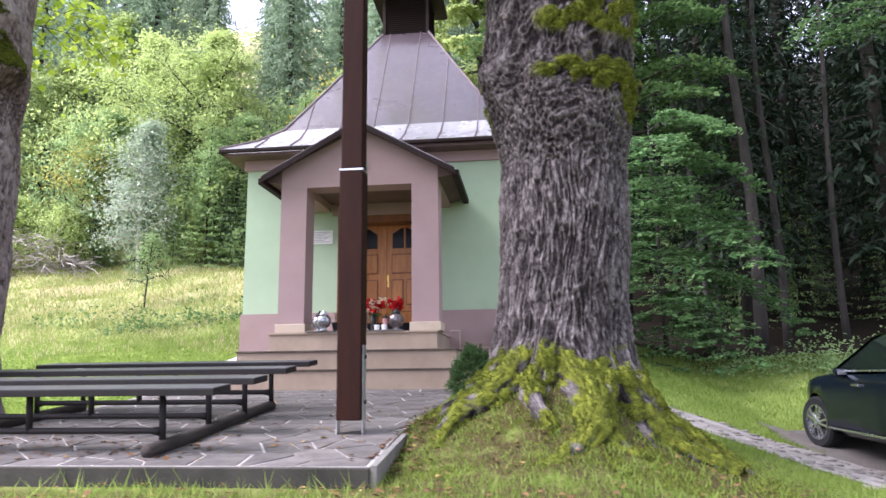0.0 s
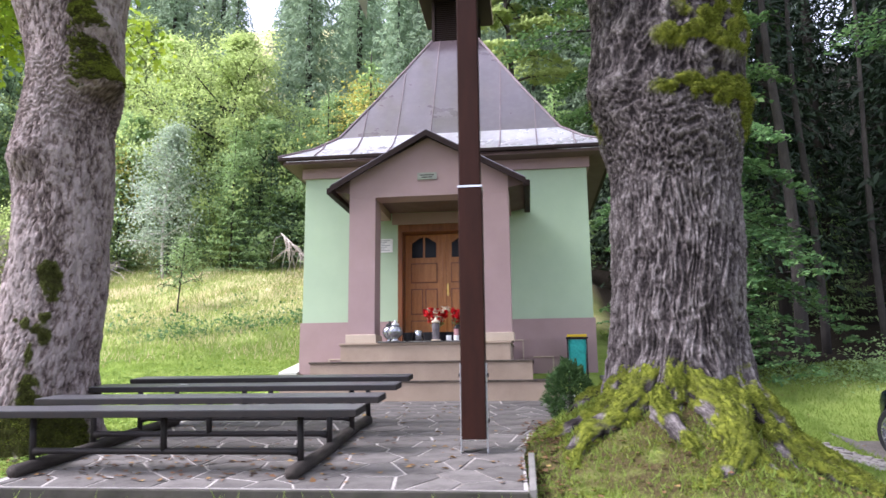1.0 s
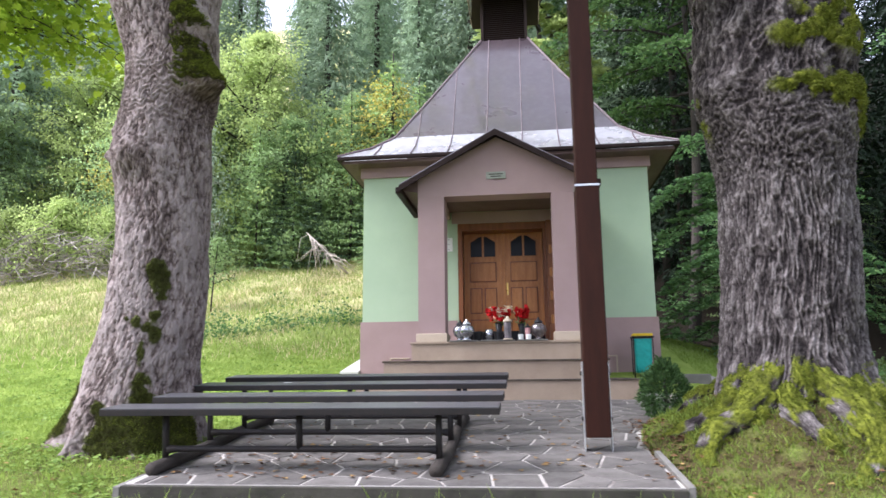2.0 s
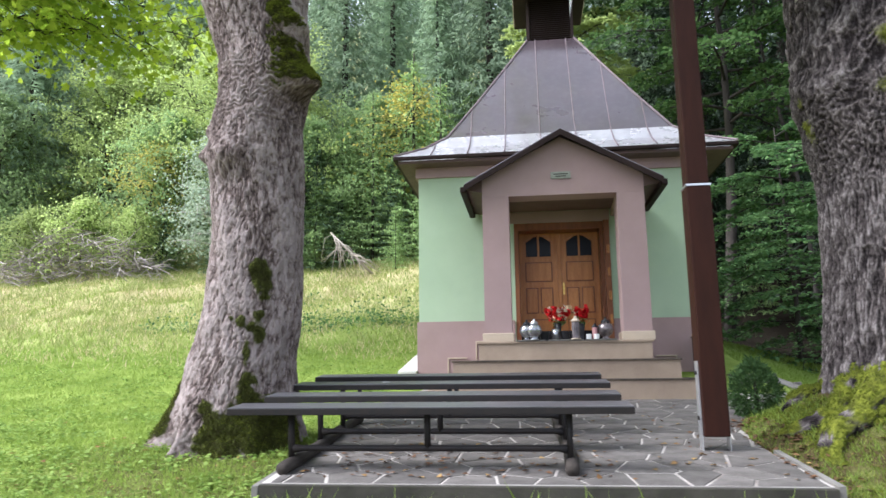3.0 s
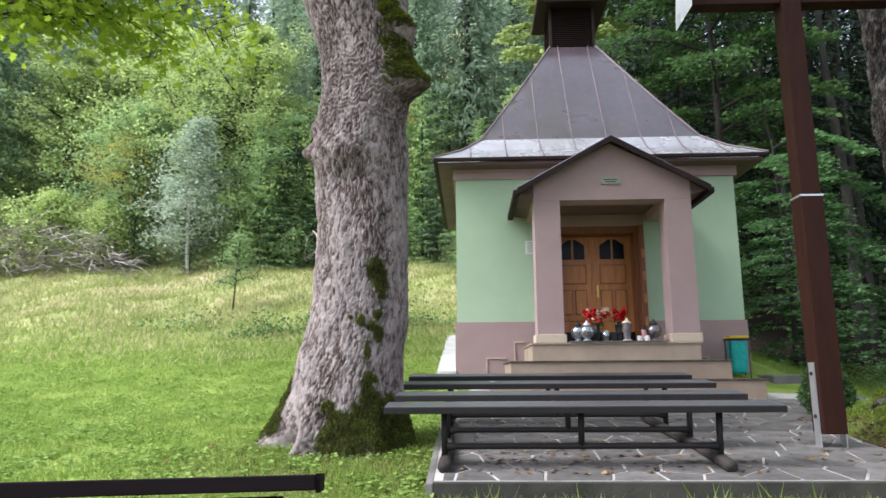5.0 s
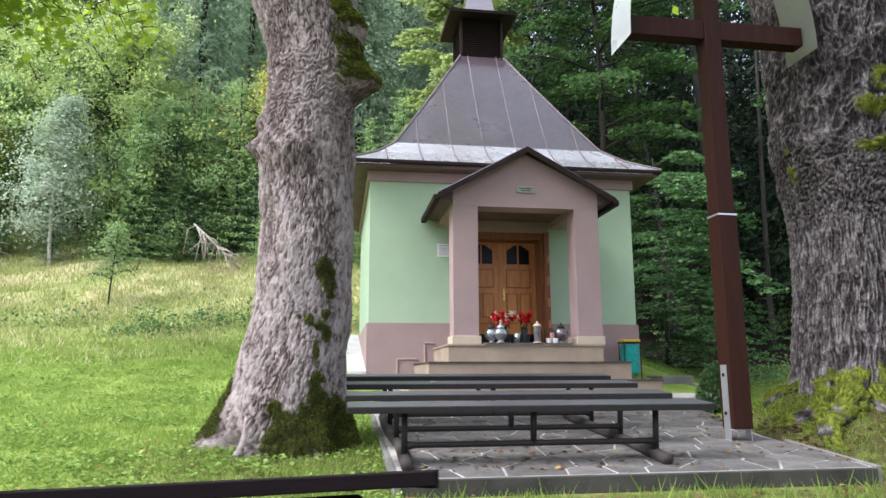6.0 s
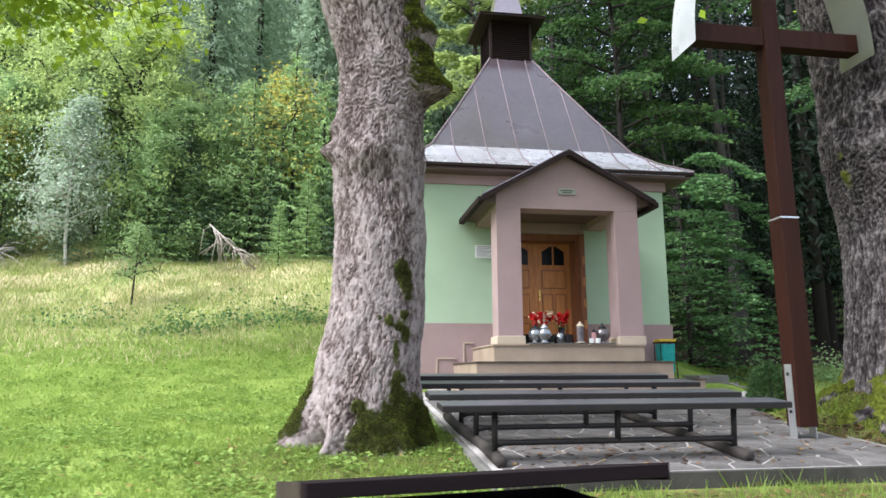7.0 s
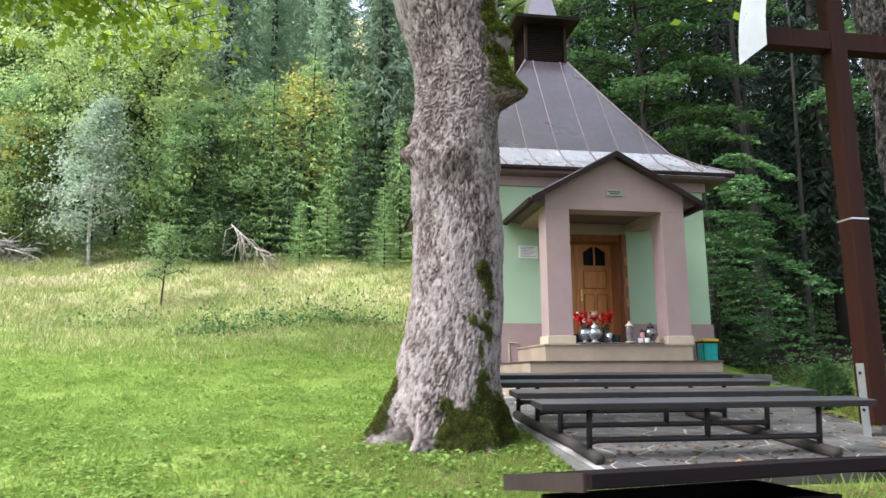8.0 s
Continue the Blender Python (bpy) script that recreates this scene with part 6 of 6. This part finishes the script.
# flat broken stones set in the path, ragged at its edges
r = np.random.default_rng(97)
STONEBIT = mat("pale_path_stone", (0.29, 0.265, 0.24), (0.16, 0.14, 0.12), (0.10, 0.085, 0.07), scale=3, fine=40, rough=0.9, bump=0.5, depth=0.006, spread=0.35)
for k in range(290):
    t = 0.4 + 5.4 * r.random()
    i = min(5, int(t))
    a, c = Vector(near[i]).lerp(Vector(near[i + 1]), t - i), Vector(farp[i]).lerp(Vector(farp[i + 1]), t - i)
    q = a.lerp(c, -0.05 + 1.08 * r.random())
    rad = 0.03 + 0.09 * r.random() ** 1.5
    n = int(r.integers(5, 8))
    ring = [(rad * (0.7 + 0.5 * r.random()) * math.cos(2 * math.pi * m / n), rad * (0.7 + 0.5 * r.random()) * math.sin(2 * math.pi * m / n)) for m in range(n)]
    hz = 0.002 + 0.008 * r.random()
    v = [(x, y, -0.03) for x, y in ring] + [(x * 0.95, y * 0.95, hz * 0.7) for x, y in ring] + [(x * 0.75, y * 0.75, hz + 0.006 * r.normal()) for x, y in ring]
    f = [tuple(range(2 * n, 3 * n))] + [(b * n + m, b * n + (m + 1) % n, b * n + n + (m + 1) % n, b * n + n + m) for b in (0, 1) for m in range(n)]
    ob = raw("stone", v, f, STONEBIT, path)
    ob.location = (q.x, q.y, float(ground_z(q.x, q.y)) + 0.012)


# ---- parked car ----
CARPAINT = mat("dark_blue_black_paint", (0.004, 0.007, 0.014), (0.005, 0.008, 0.016), scale=0.6, rough=0.16, spec=0.16, bump=0, grain=0)
CARGLASS = mat("tinted_car_glass", (0.02, 0.03, 0.028), scale=3, rough=0.05, spec=1.0, bump=0, grain=0)
RUBBER = mat("tyre_rubber", (0.018, 0.018, 0.019), scale=20, rough=0.85, bump=0.2)
ALLOY = mat("alloy_rim", (0.55, 0.56, 0.58), (0.45, 0.46, 0.48), scale=8, rough=0.25, metal=0.9, bump=0)
car = thing("parked_car", pose(4.92, 10.5, 0.31, 0, 0, -3), "dark blue-black car parked on the gravel", "car")


def half_section(y):
    """Half width and height points of the body at y, front axle at 0, nose ahead."""
    w = 0.90 * np.interp(y, [-3.7, -3.2, -2.0, 0.2, 0.55, 0.8, 0.92], [0.80, 0.95, 1.0, 0.98, 0.90, 0.74, 0.52])
    top_z = np.interp(y, [-3.7, -3.3, -2.6, -0.75, -0.5, 0.4, 0.75, 0.92], [0.80, 0.98, 1.04, 1.04, 1.03, 0.97, 0.88, 0.66])
    return float(w), float(top_z)


ys = np.concatenate([np.linspace(-3.7, -0.5, 33), np.linspace(-0.44, 0.92, 40)])
bm = bmesh.new()
rows = []
for y in ys:
    w, tz = half_section(y)
    half = [(0.0, tz + 0.02), (w * 0.55, tz + 0.012), (w * 0.86, tz - 0.01), (w * 0.955, tz - 0.05), (w * 0.985, tz - 0.14), (w, 0.68), (w * 0.995, 0.55), (w * 0.99, 0.42), (w * 0.985, 0.32), (w * 0.93, 0.24), (0.0, 0.22)]
    out = []
    for x, z in half:
        # wheel arches
        for wy in (0.0, -2.70):
            d = math.hypot(y - wy, z - 0.35)
            if d < 0.40 and x > 0.5 and z < 0.80:
                z = min(0.80, 0.35 + math.sqrt(max(0.0, 0.40 ** 2 - (y - wy) ** 2)))
        out.append((x, z))
    ring = [bm.verts.new((-x, y, z)) for x, z in out] + [bm.verts.new((x, y, z)) for x, z in out[-2:0:-1]]
    rows.append(ring)
for a, c in zip(rows, rows[1:]):
    for i in range(len(a)):
        bm.faces.new((a[i], a[(i + 1) % len(a)], c[(i + 1) % len(a)], c[i]))
bm.faces.new(rows[0])
bm.faces.new(rows[-1][::-1])
body = part("body", bm, CARPAINT, car, "glossy blue-black paint", smooth=True)
# cabin: roof and pillars over glass
cab = [(-0.55, 1.03), (-1.4, 1.44), (-1.75, 1.49), (-2.4, 1.50), (-3.3, 1.05)]
bm = bmesh.new()
rows = []
for y, z in cab:
    hw = 0.84 if z < 1.1 else 0.62
    rows.append([bm.verts.new((s * hw * f, y, z + (0.02 if abs(f) < 1 else 0))) for s, f in ((-1, 1), (-1, 0.5), (1, 0.5), (1, 1))])
for a, c in zip(rows, rows[1:]):
    for i in range(3):
        bm.faces.new((a[i], a[i + 1], c[i + 1], c[i]))
bmesh.ops.solidify(bm, geom=bm.faces[:], thickness=0.03)
part("roof", bm, CARPAINT, car, smooth=True)
for s in (-1, 1):
    bm = bmesh.new()
    vs = [bm.verts.new(c) for c in ((s * 0.83, -0.75, 1.045), (s * 0.625, -1.45, 1.41), (s * 0.62, -1.75, 1.455), (s * 0.62, -2.35, 1.46), (s * 0.83, -3.1, 1.05))]
    bm.faces.new(vs)
    bmesh.ops.solidify(bm, geom=bm.faces[:], thickness=0.008)
    part("side_window", bm, CARGLASS, car, "tinted side window")
    part("window_trim", prism([(-0.58, 1.035), (-3.15, 1.035), (-3.15, 1.055), (-0.58, 1.055)], s * 0.845 - 0.006, s * 0.845 + 0.006, "x"), ALLOY, car)
    part("sill_trim", boxes((s * 0.895 - 0.008, s * 0.895 + 0.008, -2.25, -0.45, 0.30, 0.325)), ALLOY, car)
    mir = part("mirror", boxes((s * 0.90 - 0.07, s * 0.90 + 0.07, -1.12, -0.99, 0.98, 1.08), bevel=0.035), CARPAINT, car, smooth=True)
    part("mirror_glass", boxes((s * 0.90 - 0.055, s * 0.90 + 0.055, -1.133, -1.122, 1.0, 1.065)), ALLOY, mir)
    part("door_handle", boxes((s * 0.905 - 0.02, s * 0.905 + 0.02, -1.62, -1.42, 0.86, 0.89), bevel=0.008), ALLOY, car)
for wx in (-0.80, 0.80):
    for wy in (0.0, -2.70):
        m = pose(wx, wy, 0.35, 0, 0, 14 if wy == 0 else 0) @ Matrix.Rotation(math.pi / 2 * (-1 if wx < 0 else 1), 4, "Y")
        bm = turned([(0.23, -0.1), (0.32, -0.11), (0.35, -0.08), (0.35, 0.08), (0.32, 0.11), (0.235, 0.10), (0.225, 0.06)], 40)
        bm.transform(m)
        tyre = part("wheel", bm, RUBBER, car, smooth=False)
        bm = turned([(0.238, 0.05), (0.238, 0.106), (0.224, 0.106), (0.218, 0.06)], 36)
        bm.transform(m)
        part("rim", bm, ALLOY, tyre)
        # Added black backing: makes the dark, shaded gaps between the spokes
        bm = turned([(0.215, 0.035), (0.215, 0.045), (0.05, 0.05)], 24)
        bm.transform(m)
        part("gap_disc", bm, RUBBER, tyre, "black disc standing in for the shade between the spokes")
        for k in range(10):
            bm = prism([(0.03, -0.018), (0.225, -0.011), (0.225, 0.011), (0.03, 0.018)], 0.086, 0.104, "z")
            bm.transform(m @ Matrix.Rotation(2 * math.pi * (k + (0.14 if k % 2 else -0.14)) / 10, 4, "Z"))
            part("spoke", bm, ALLOY, tyre)
        bm = turned([(0.05, 0.08), (0.05, 0.112), (0.03, 0.118)], 16)
        bm.transform(m)
        part("hub", bm, ALLOY, tyre)

GRAVEL = mat("dark_gravel", (0.13, 0.115, 0.10), (0.19, 0.17, 0.15), (0.06, 0.05, 0.045), scale=3, fine=45, rough=0.95, bump=0.8, depth=0.02, grain=0.6)
bm = bmesh.new()
rows = []
for i in range(25):
    row = []
    for j in range(17):
        x, y = 3.75 + 5.0 * i / 24, 7.2 + 4.2 * j / 16
        x += 0.12 * noise.noise(Vector((x * 2, y * 2, 0))) - 0.08 * (y - 8)
        row.append(bm.verts.new((x, y, float(ground_z(x, y)) + 0.015)))
    rows.append(row)
for a, c in zip(rows, rows[1:]):
    for j in range(16):
        bm.faces.new((a[j], a[j + 1], c[j + 1], c[j]))
tagged(part("parking_gravel", bm, GRAVEL, None, smooth=True), "dark gravel parking place under the car", "gravel", kind="structure")

# ---- low roofed wooden cabinet by the road ----
DARKBOARD = mat("dark_stained_board", (0.009, 0.006, 0.007), (0.014, 0.009, 0.010), scale=4, fine=24, spec=0.08, rough=0.8, stretch=(0.4, 6, 6), bump=0.2, depth=0.003)
BROWNBOARD = mat("brown_board_end", (0.035, 0.022, 0.02), (0.025, 0.016, 0.015), scale=4, fine=24, rough=0.6, bump=0.2)
cabz = float(ground_z(-5.8, 1.6))
cabinet = thing("roofed_cabinet", pose(-5.78, 1.43, cabz, 0, 0, 10), "low dark-stained wooden cabinet with a flat sloping roof", "cabinet")
H = 1.235 - cabz
bm = prism([(0.0, H - 0.045), (0.62, H - 0.125), (0.62, H - 0.08), (0.0, H)], -0.60, 0.60, "x", bevel=0.004)
part("roof", bm, DARKBOARD, cabinet)
for s in (-1, 1):
    part("verge_board", prism([(0.02, H - 0.055), (0.60, H - 0.132), (0.60, H - 0.075), (0.02, H + 0.001)], s * 0.608 - 0.007, s * 0.608 + 0.007, "x"), BROWNBOARD if s < 0 else DARKBOARD, cabinet, "brown end board" if s < 0 else "")
for i in range(8):
    z0 = 0.04 + i * (H - 0.17) / 8
    part("front_board", boxes((-0.50, 0.47, 0.10, 0.122, z0, z0 + (H - 0.17) / 8 - 0.004), bevel=0.003), DARKBOARD, cabinet)
part("back_panel", boxes((-0.50, 0.47, 0.50, 0.52, 0.0, H - 0.14)), DARKBOARD, cabinet)
for s in (-0.50, 0.45):
    part("side_panel", boxes((s, s + 0.02, 0.123, 0.499, 0.0, H - 0.14)), DARKBOARD, cabinet)
    part("leg_post", boxes((s - 0.01, s + 0.04, 0.14, 0.19, -0.2, 0.0)), DARKBOARD, cabinet)
    part("leg_post", boxes((s - 0.01, s + 0.04, 0.44, 0.49, -0.2, 0.0)), DARKBOARD, cabinet)


# ---- grass ----
def on_paving(x, y):
    ex = np.interp(y, [a for a, c in RIGHT_EDGE], [c for a, c in RIGHT_EDGE])
    return (y > 4.68) & (y < 11.5) & (x > -5.02) & (x < ex + 0.03)


def on_path(x, y):
    nx, fx = np.interp(x, [p[0] for p in near], [p[1] for p in near]), np.interp(x, [p[0] for p in farp], [p[1] for p in farp])
    t = (y - nx) / (fx - nx)
    return (x > 0.3) & (t > 0.0) & (t < 1.0)


def blocked(x, y):
    ch = (x > -5.2) & (x < 0.75) & (y > 9.2) & (y < 17.2)
    tr = (np.hypot(x - T1[0], y - T1[1]) < 0.75) | (np.hypot(x - T2[0], y - T2[1]) < 0.55)
    gr = (x > 3.8 - 0.08 * (y - 8)) & (x < 9) & (y > 7.2) & (y < 11.4)
    return on_paving(x, y) | on_path(x, y) | ch | tr | gr


def sward(name, span, count, height, width, material, seed, label, clumpy=0.0, fade=False, rise=0.0):
    """Blades of grass over a stretch of ground."""
    r = np.random.default_rng(seed)
    x = r.uniform(span[0], span[1], count)
    y = span[2] + (span[3] - span[2]) * ((1 - np.sqrt(1 - r.random(count))) if fade else r.random(count))
    if rise:
        k = r.random(count) < np.clip((y - span[2]) / rise, 0, 1)
        x, y = x[k], y[k]
        count = len(x)
    if clumpy:
        keep = np.array([noise.noise(Vector((a * clumpy, b2 * clumpy, seed))) for a, b2 in zip(x, y)]) > r.normal(size=count) * 0.25
        x, y = x[keep], y[keep]
    k = ~blocked(x, y) & (r.random(len(x)) > 0.45 * np.exp(-((x - T1[0]) ** 2 + (y - T1[1]) ** 2) / 3.0))
    x, y = x[k], y[k]
    n = len(x)
    z = ground_z(x, y)
    a = r.uniform(0, 2 * math.pi, n)
    h = height * (0.45 + 0.9 * r.random(n))
    w = width * (0.6 + 0.8 * r.random(n))
    lx, ly = r.normal(size=n) * 0.45 * h, r.normal(size=n) * 0.45 * h
    p = np.stack([x, y, z - 0.008], 1)
    s = np.stack([np.cos(a) * w, np.sin(a) * w, np.zeros(n)], 1)
    tip = p + np.stack([lx, ly, h], 1)
    v = np.stack([p - s, p + s, tip], 1).reshape(-1, 3)
    i = np.arange(n) * 3
    return tagged(cloud(name, v, np.stack([i, i + 1, i + 2], 1), material, None), label, "grass", kind="stuff")


sward("lawn_grass", (-17, -4.9, 3.6, 22), 150000, 0.038, 0.0055, BLADE, 1, "short bright green lawn grass", fade=True)
sward("tree_grass", (-1.1, 3.2, 4.2, 7.6), 26000, 0.05, 0.005, BLADE, 9, "thin grass on the mossy mound round the maple", clumpy=1.2)
sward("mound_moss", (-1.0, 1.9, 4.8, 7.4), 130000, 0.022, 0.008, MOSS, 10, "soft green moss on the mound round the maple", clumpy=2.6)
sward("verge_grass", (-7.5, 2.5, 3.2, 4.75), 26000, 0.06, 0.005, BLADE, 2, "grass verge in front of the paving", clumpy=1.6)
sward("side_grass", (-1.2, 9, 4.6, 17.5), 80000, 0.07, 0.007, BLADE, 3, "grass round the maple and beside the path")
sward("meadow_grass", (-34, -3, 12, 31), 90000, 0.15, 0.010, STRAW, 4, "tall yellowing meadow grass", clumpy=0.45, rise=7)
sward("meadow_green", (-34, -3, 12, 31), 60000, 0.13, 0.014, BLADE, 5, "green growth in the meadow", rise=6)
sward("meadow_tussocks", (-34, -3, 14, 31), 70000, 0.24, 0.013, TUSSOCK, 11, "dark green tussocks in the meadow", clumpy=1.1, rise=4)
sward("lawn_tufts", (-15, -4.9, 4.4, 17), 90000, 0.07, 0.007, BLADE, 12, "longer tufts in the lawn", clumpy=2.2, fade=True)
r = np.random.default_rng(13)
p = np.stack([r.uniform(-17, -5, 60000), 4.2 + 13 * (1 - np.sqrt(1 - r.random(60000))), np.zeros(60000)], 1)
p = p[np.array([noise.noise(Vector((a * 1.3, c * 1.3, 7))) + 0.5 * noise.noise(Vector((a * 4, c * 4, 3))) for a, c, _ in p]) > 0.05 + 0.2 * r.normal(size=len(p))]
p = p[~blocked(p[:, 0], p[:, 1])]
p[:, 2] = ground_z(p[:, 0], p[:, 1]) + 0.02 + 0.03 * r.random(len(p))
v, f = leaves(p, 0.05, r, up=0.8, droop=0.0, aspect=0.8)
tagged(cloud("lawn_weeds", v, f, WEED, None), "low clover and broad-leaved weeds in the lawn", "weeds", kind="stuff")
sward("tall_tufts", (-6.8, 1.8, 4.2, 4.7), 500, 0.16, 0.008, BLADE, 6, "taller tufts of grass along the kerb", clumpy=2.5)

# ---- fallen leaves ----
LITTER = leafmat("fallen_leaf", (0.13, 0.065, 0.028), (0.33, 0.22, 0.085), 0.15, 0.05, 0.8)
DARKLITTER = leafmat("brown_fallen_leaf", (0.07, 0.04, 0.025), (0.19, 0.10, 0.05), 0.1, 0.05, 0.8)


def litter(name, spans, size, material, seed, label):
    r = np.random.default_rng(seed)
    P = []
    for x0, x1, y0, y1, count in spans:
        x, y = r.uniform(x0, x1, count), r.uniform(y0, y1, count)
        z = np.where(on_paving(x, y), slab_z(y) + 0.01, ground_z(x, y) + 0.03)
        P.append(np.stack([x, y, z], 1))
    v, f = leaves(np.concatenate(P), size, r, up=0.93, droop=0.0, aspect=0.75)
    tagged(cloud(name, v, f, material, None), label, "leaves", kind="stuff")


litter("fallen_leaves", [(-4.8, -1.2, 4.85, 6.2, 80), (-4.8, -1.2, 6.2, 9, 60), (-6.8, 1.5, 3.8, 4.68, 150), (-8.0, -5.0, 4.8, 6.6, 80), (-1.05, 2.2, 4.7, 6.6, 40), (-14, -6, 5, 12, 90), (3, 9, 9, 15, 60)], 0.055, LITTER, 7, "scattered yellow and orange fallen leaves")
litter("brown_leaves", [(-4.8, -2.4, 4.85, 5.8, 100), (-1.1, -0.75, 4.9, 7.6, 260), (-6.0, 1.0, 4.0, 4.66, 200), (-0.8, 2.0, 4.8, 6.2, 110), (-4.8, -1.2, 5.8, 9.2, 80)], 0.055, DARKLITTER, 8, "drift of brown fallen leaves")

# ---- paving stones ----
r = np.random.default_rng(17)


def clip(poly, a, b2, c):
    """Keep the side of a*x + b*y <= c."""
    out = []
    for (x0, y0), (x1, y1) in zip(poly, poly[1:] + poly[:1]):
        d0, d1 = a * x0 + b2 * y0 - c, a * x1 + b2 * y1 - c
        if d0 <= 0:
            out.append((x0, y0))
        if (d0 < 0 < d1) or (d1 < 0 < d0):
            t = d0 / (d0 - d1)
            out.append((x0 + t * (x1 - x0), y0 + t * (y1 - y0)))
    return out


seeds = []
for i in range(16):
    for j in range(17):
        x, y = -5.05 + 0.37 * (i + 0.5 * (j % 2)) + r.normal() * 0.10, 4.86 + 0.29 * j + r.normal() * 0.085
        if -4.98 < x < np.interp(y, [a for a, c in RIGHT_EDGE], [c for a, c in RIGHT_EDGE]) + 0.02 and y < 9.5:
            seeds.append((x, y))
for k, (x, y) in enumerate(seeds):
    poly = [(x - 0.6, y - 0.6), (x + 0.6, y - 0.6), (x + 0.6, y + 0.6), (x - 0.6, y + 0.6)]
    joint = 0.006 + 0.009 * r.random()
    for m, (u, v) in enumerate(seeds):
        if m != k and abs(u - x) < 1.2 and abs(v - y) < 1.2:
            dx, dy = u - x, v - y
            d = math.hypot(dx, dy)
            poly = clip(poly, dx / d, dy / d, (dx * (x + u) / 2 + dy * (y + v) / 2) / d - joint) if poly else poly
    poly = clip(clip(clip(poly, -1, 0, 4.92), 0, -1, -4.728), 0, 1, 9.36)
    for (ya, xa), (yb, xb) in zip(RIGHT_EDGE, RIGHT_EDGE[1:]):
        if ya - 0.4 < y < yb + 0.4:
            nx, ny2 = yb - ya, -(xb - xa)
            d = math.hypot(nx, ny2)
            poly = clip(poly, nx / d, ny2 / d, (nx * xa + ny2 * ya) / d + 0.018) if poly else poly
    if len(poly) < 3:
        continue
    cx, cy = sum(p[0] for p in poly) / len(poly), sum(p[1] for p in poly) / len(poly)
    lift = 0.001 + 0.003 * r.random()
    tx, ty = r.normal() * 0.003, r.normal() * 0.003
    ringa = [(px - cx, py - cy, 0.089 * (py - cy) - 0.03) for px, py in poly]
    ringb = [(px - cx, py - cy, 0.089 * (py - cy) + lift - 0.003 + tx * (px - cx) + ty * (py - cy)) for px, py in poly]
    ringc = []
    for px, py in poly:
        d = math.hypot(px - cx, py - cy)
        f = max(0.3, 1 - 0.006 / max(d, 0.02))
        ringc.append(((px - cx) * f, (py - cy) * f, 0.089 * (py - cy) * f + lift + tx * (px - cx) + ty * (py - cy)))
    q = len(poly)
    faces = [tuple(range(2 * q, 3 * q))]
    for i in range(q):
        j = (i + 1) % q
        faces += [(i, j, q + j, q + i), (q + i, q + j, 2 * q + j, 2 * q + i)]
    ob = raw("stone", ringa + ringb + ringc, faces, STONE, pavement)
    ob.location = (cx, cy, slab_z(cy))
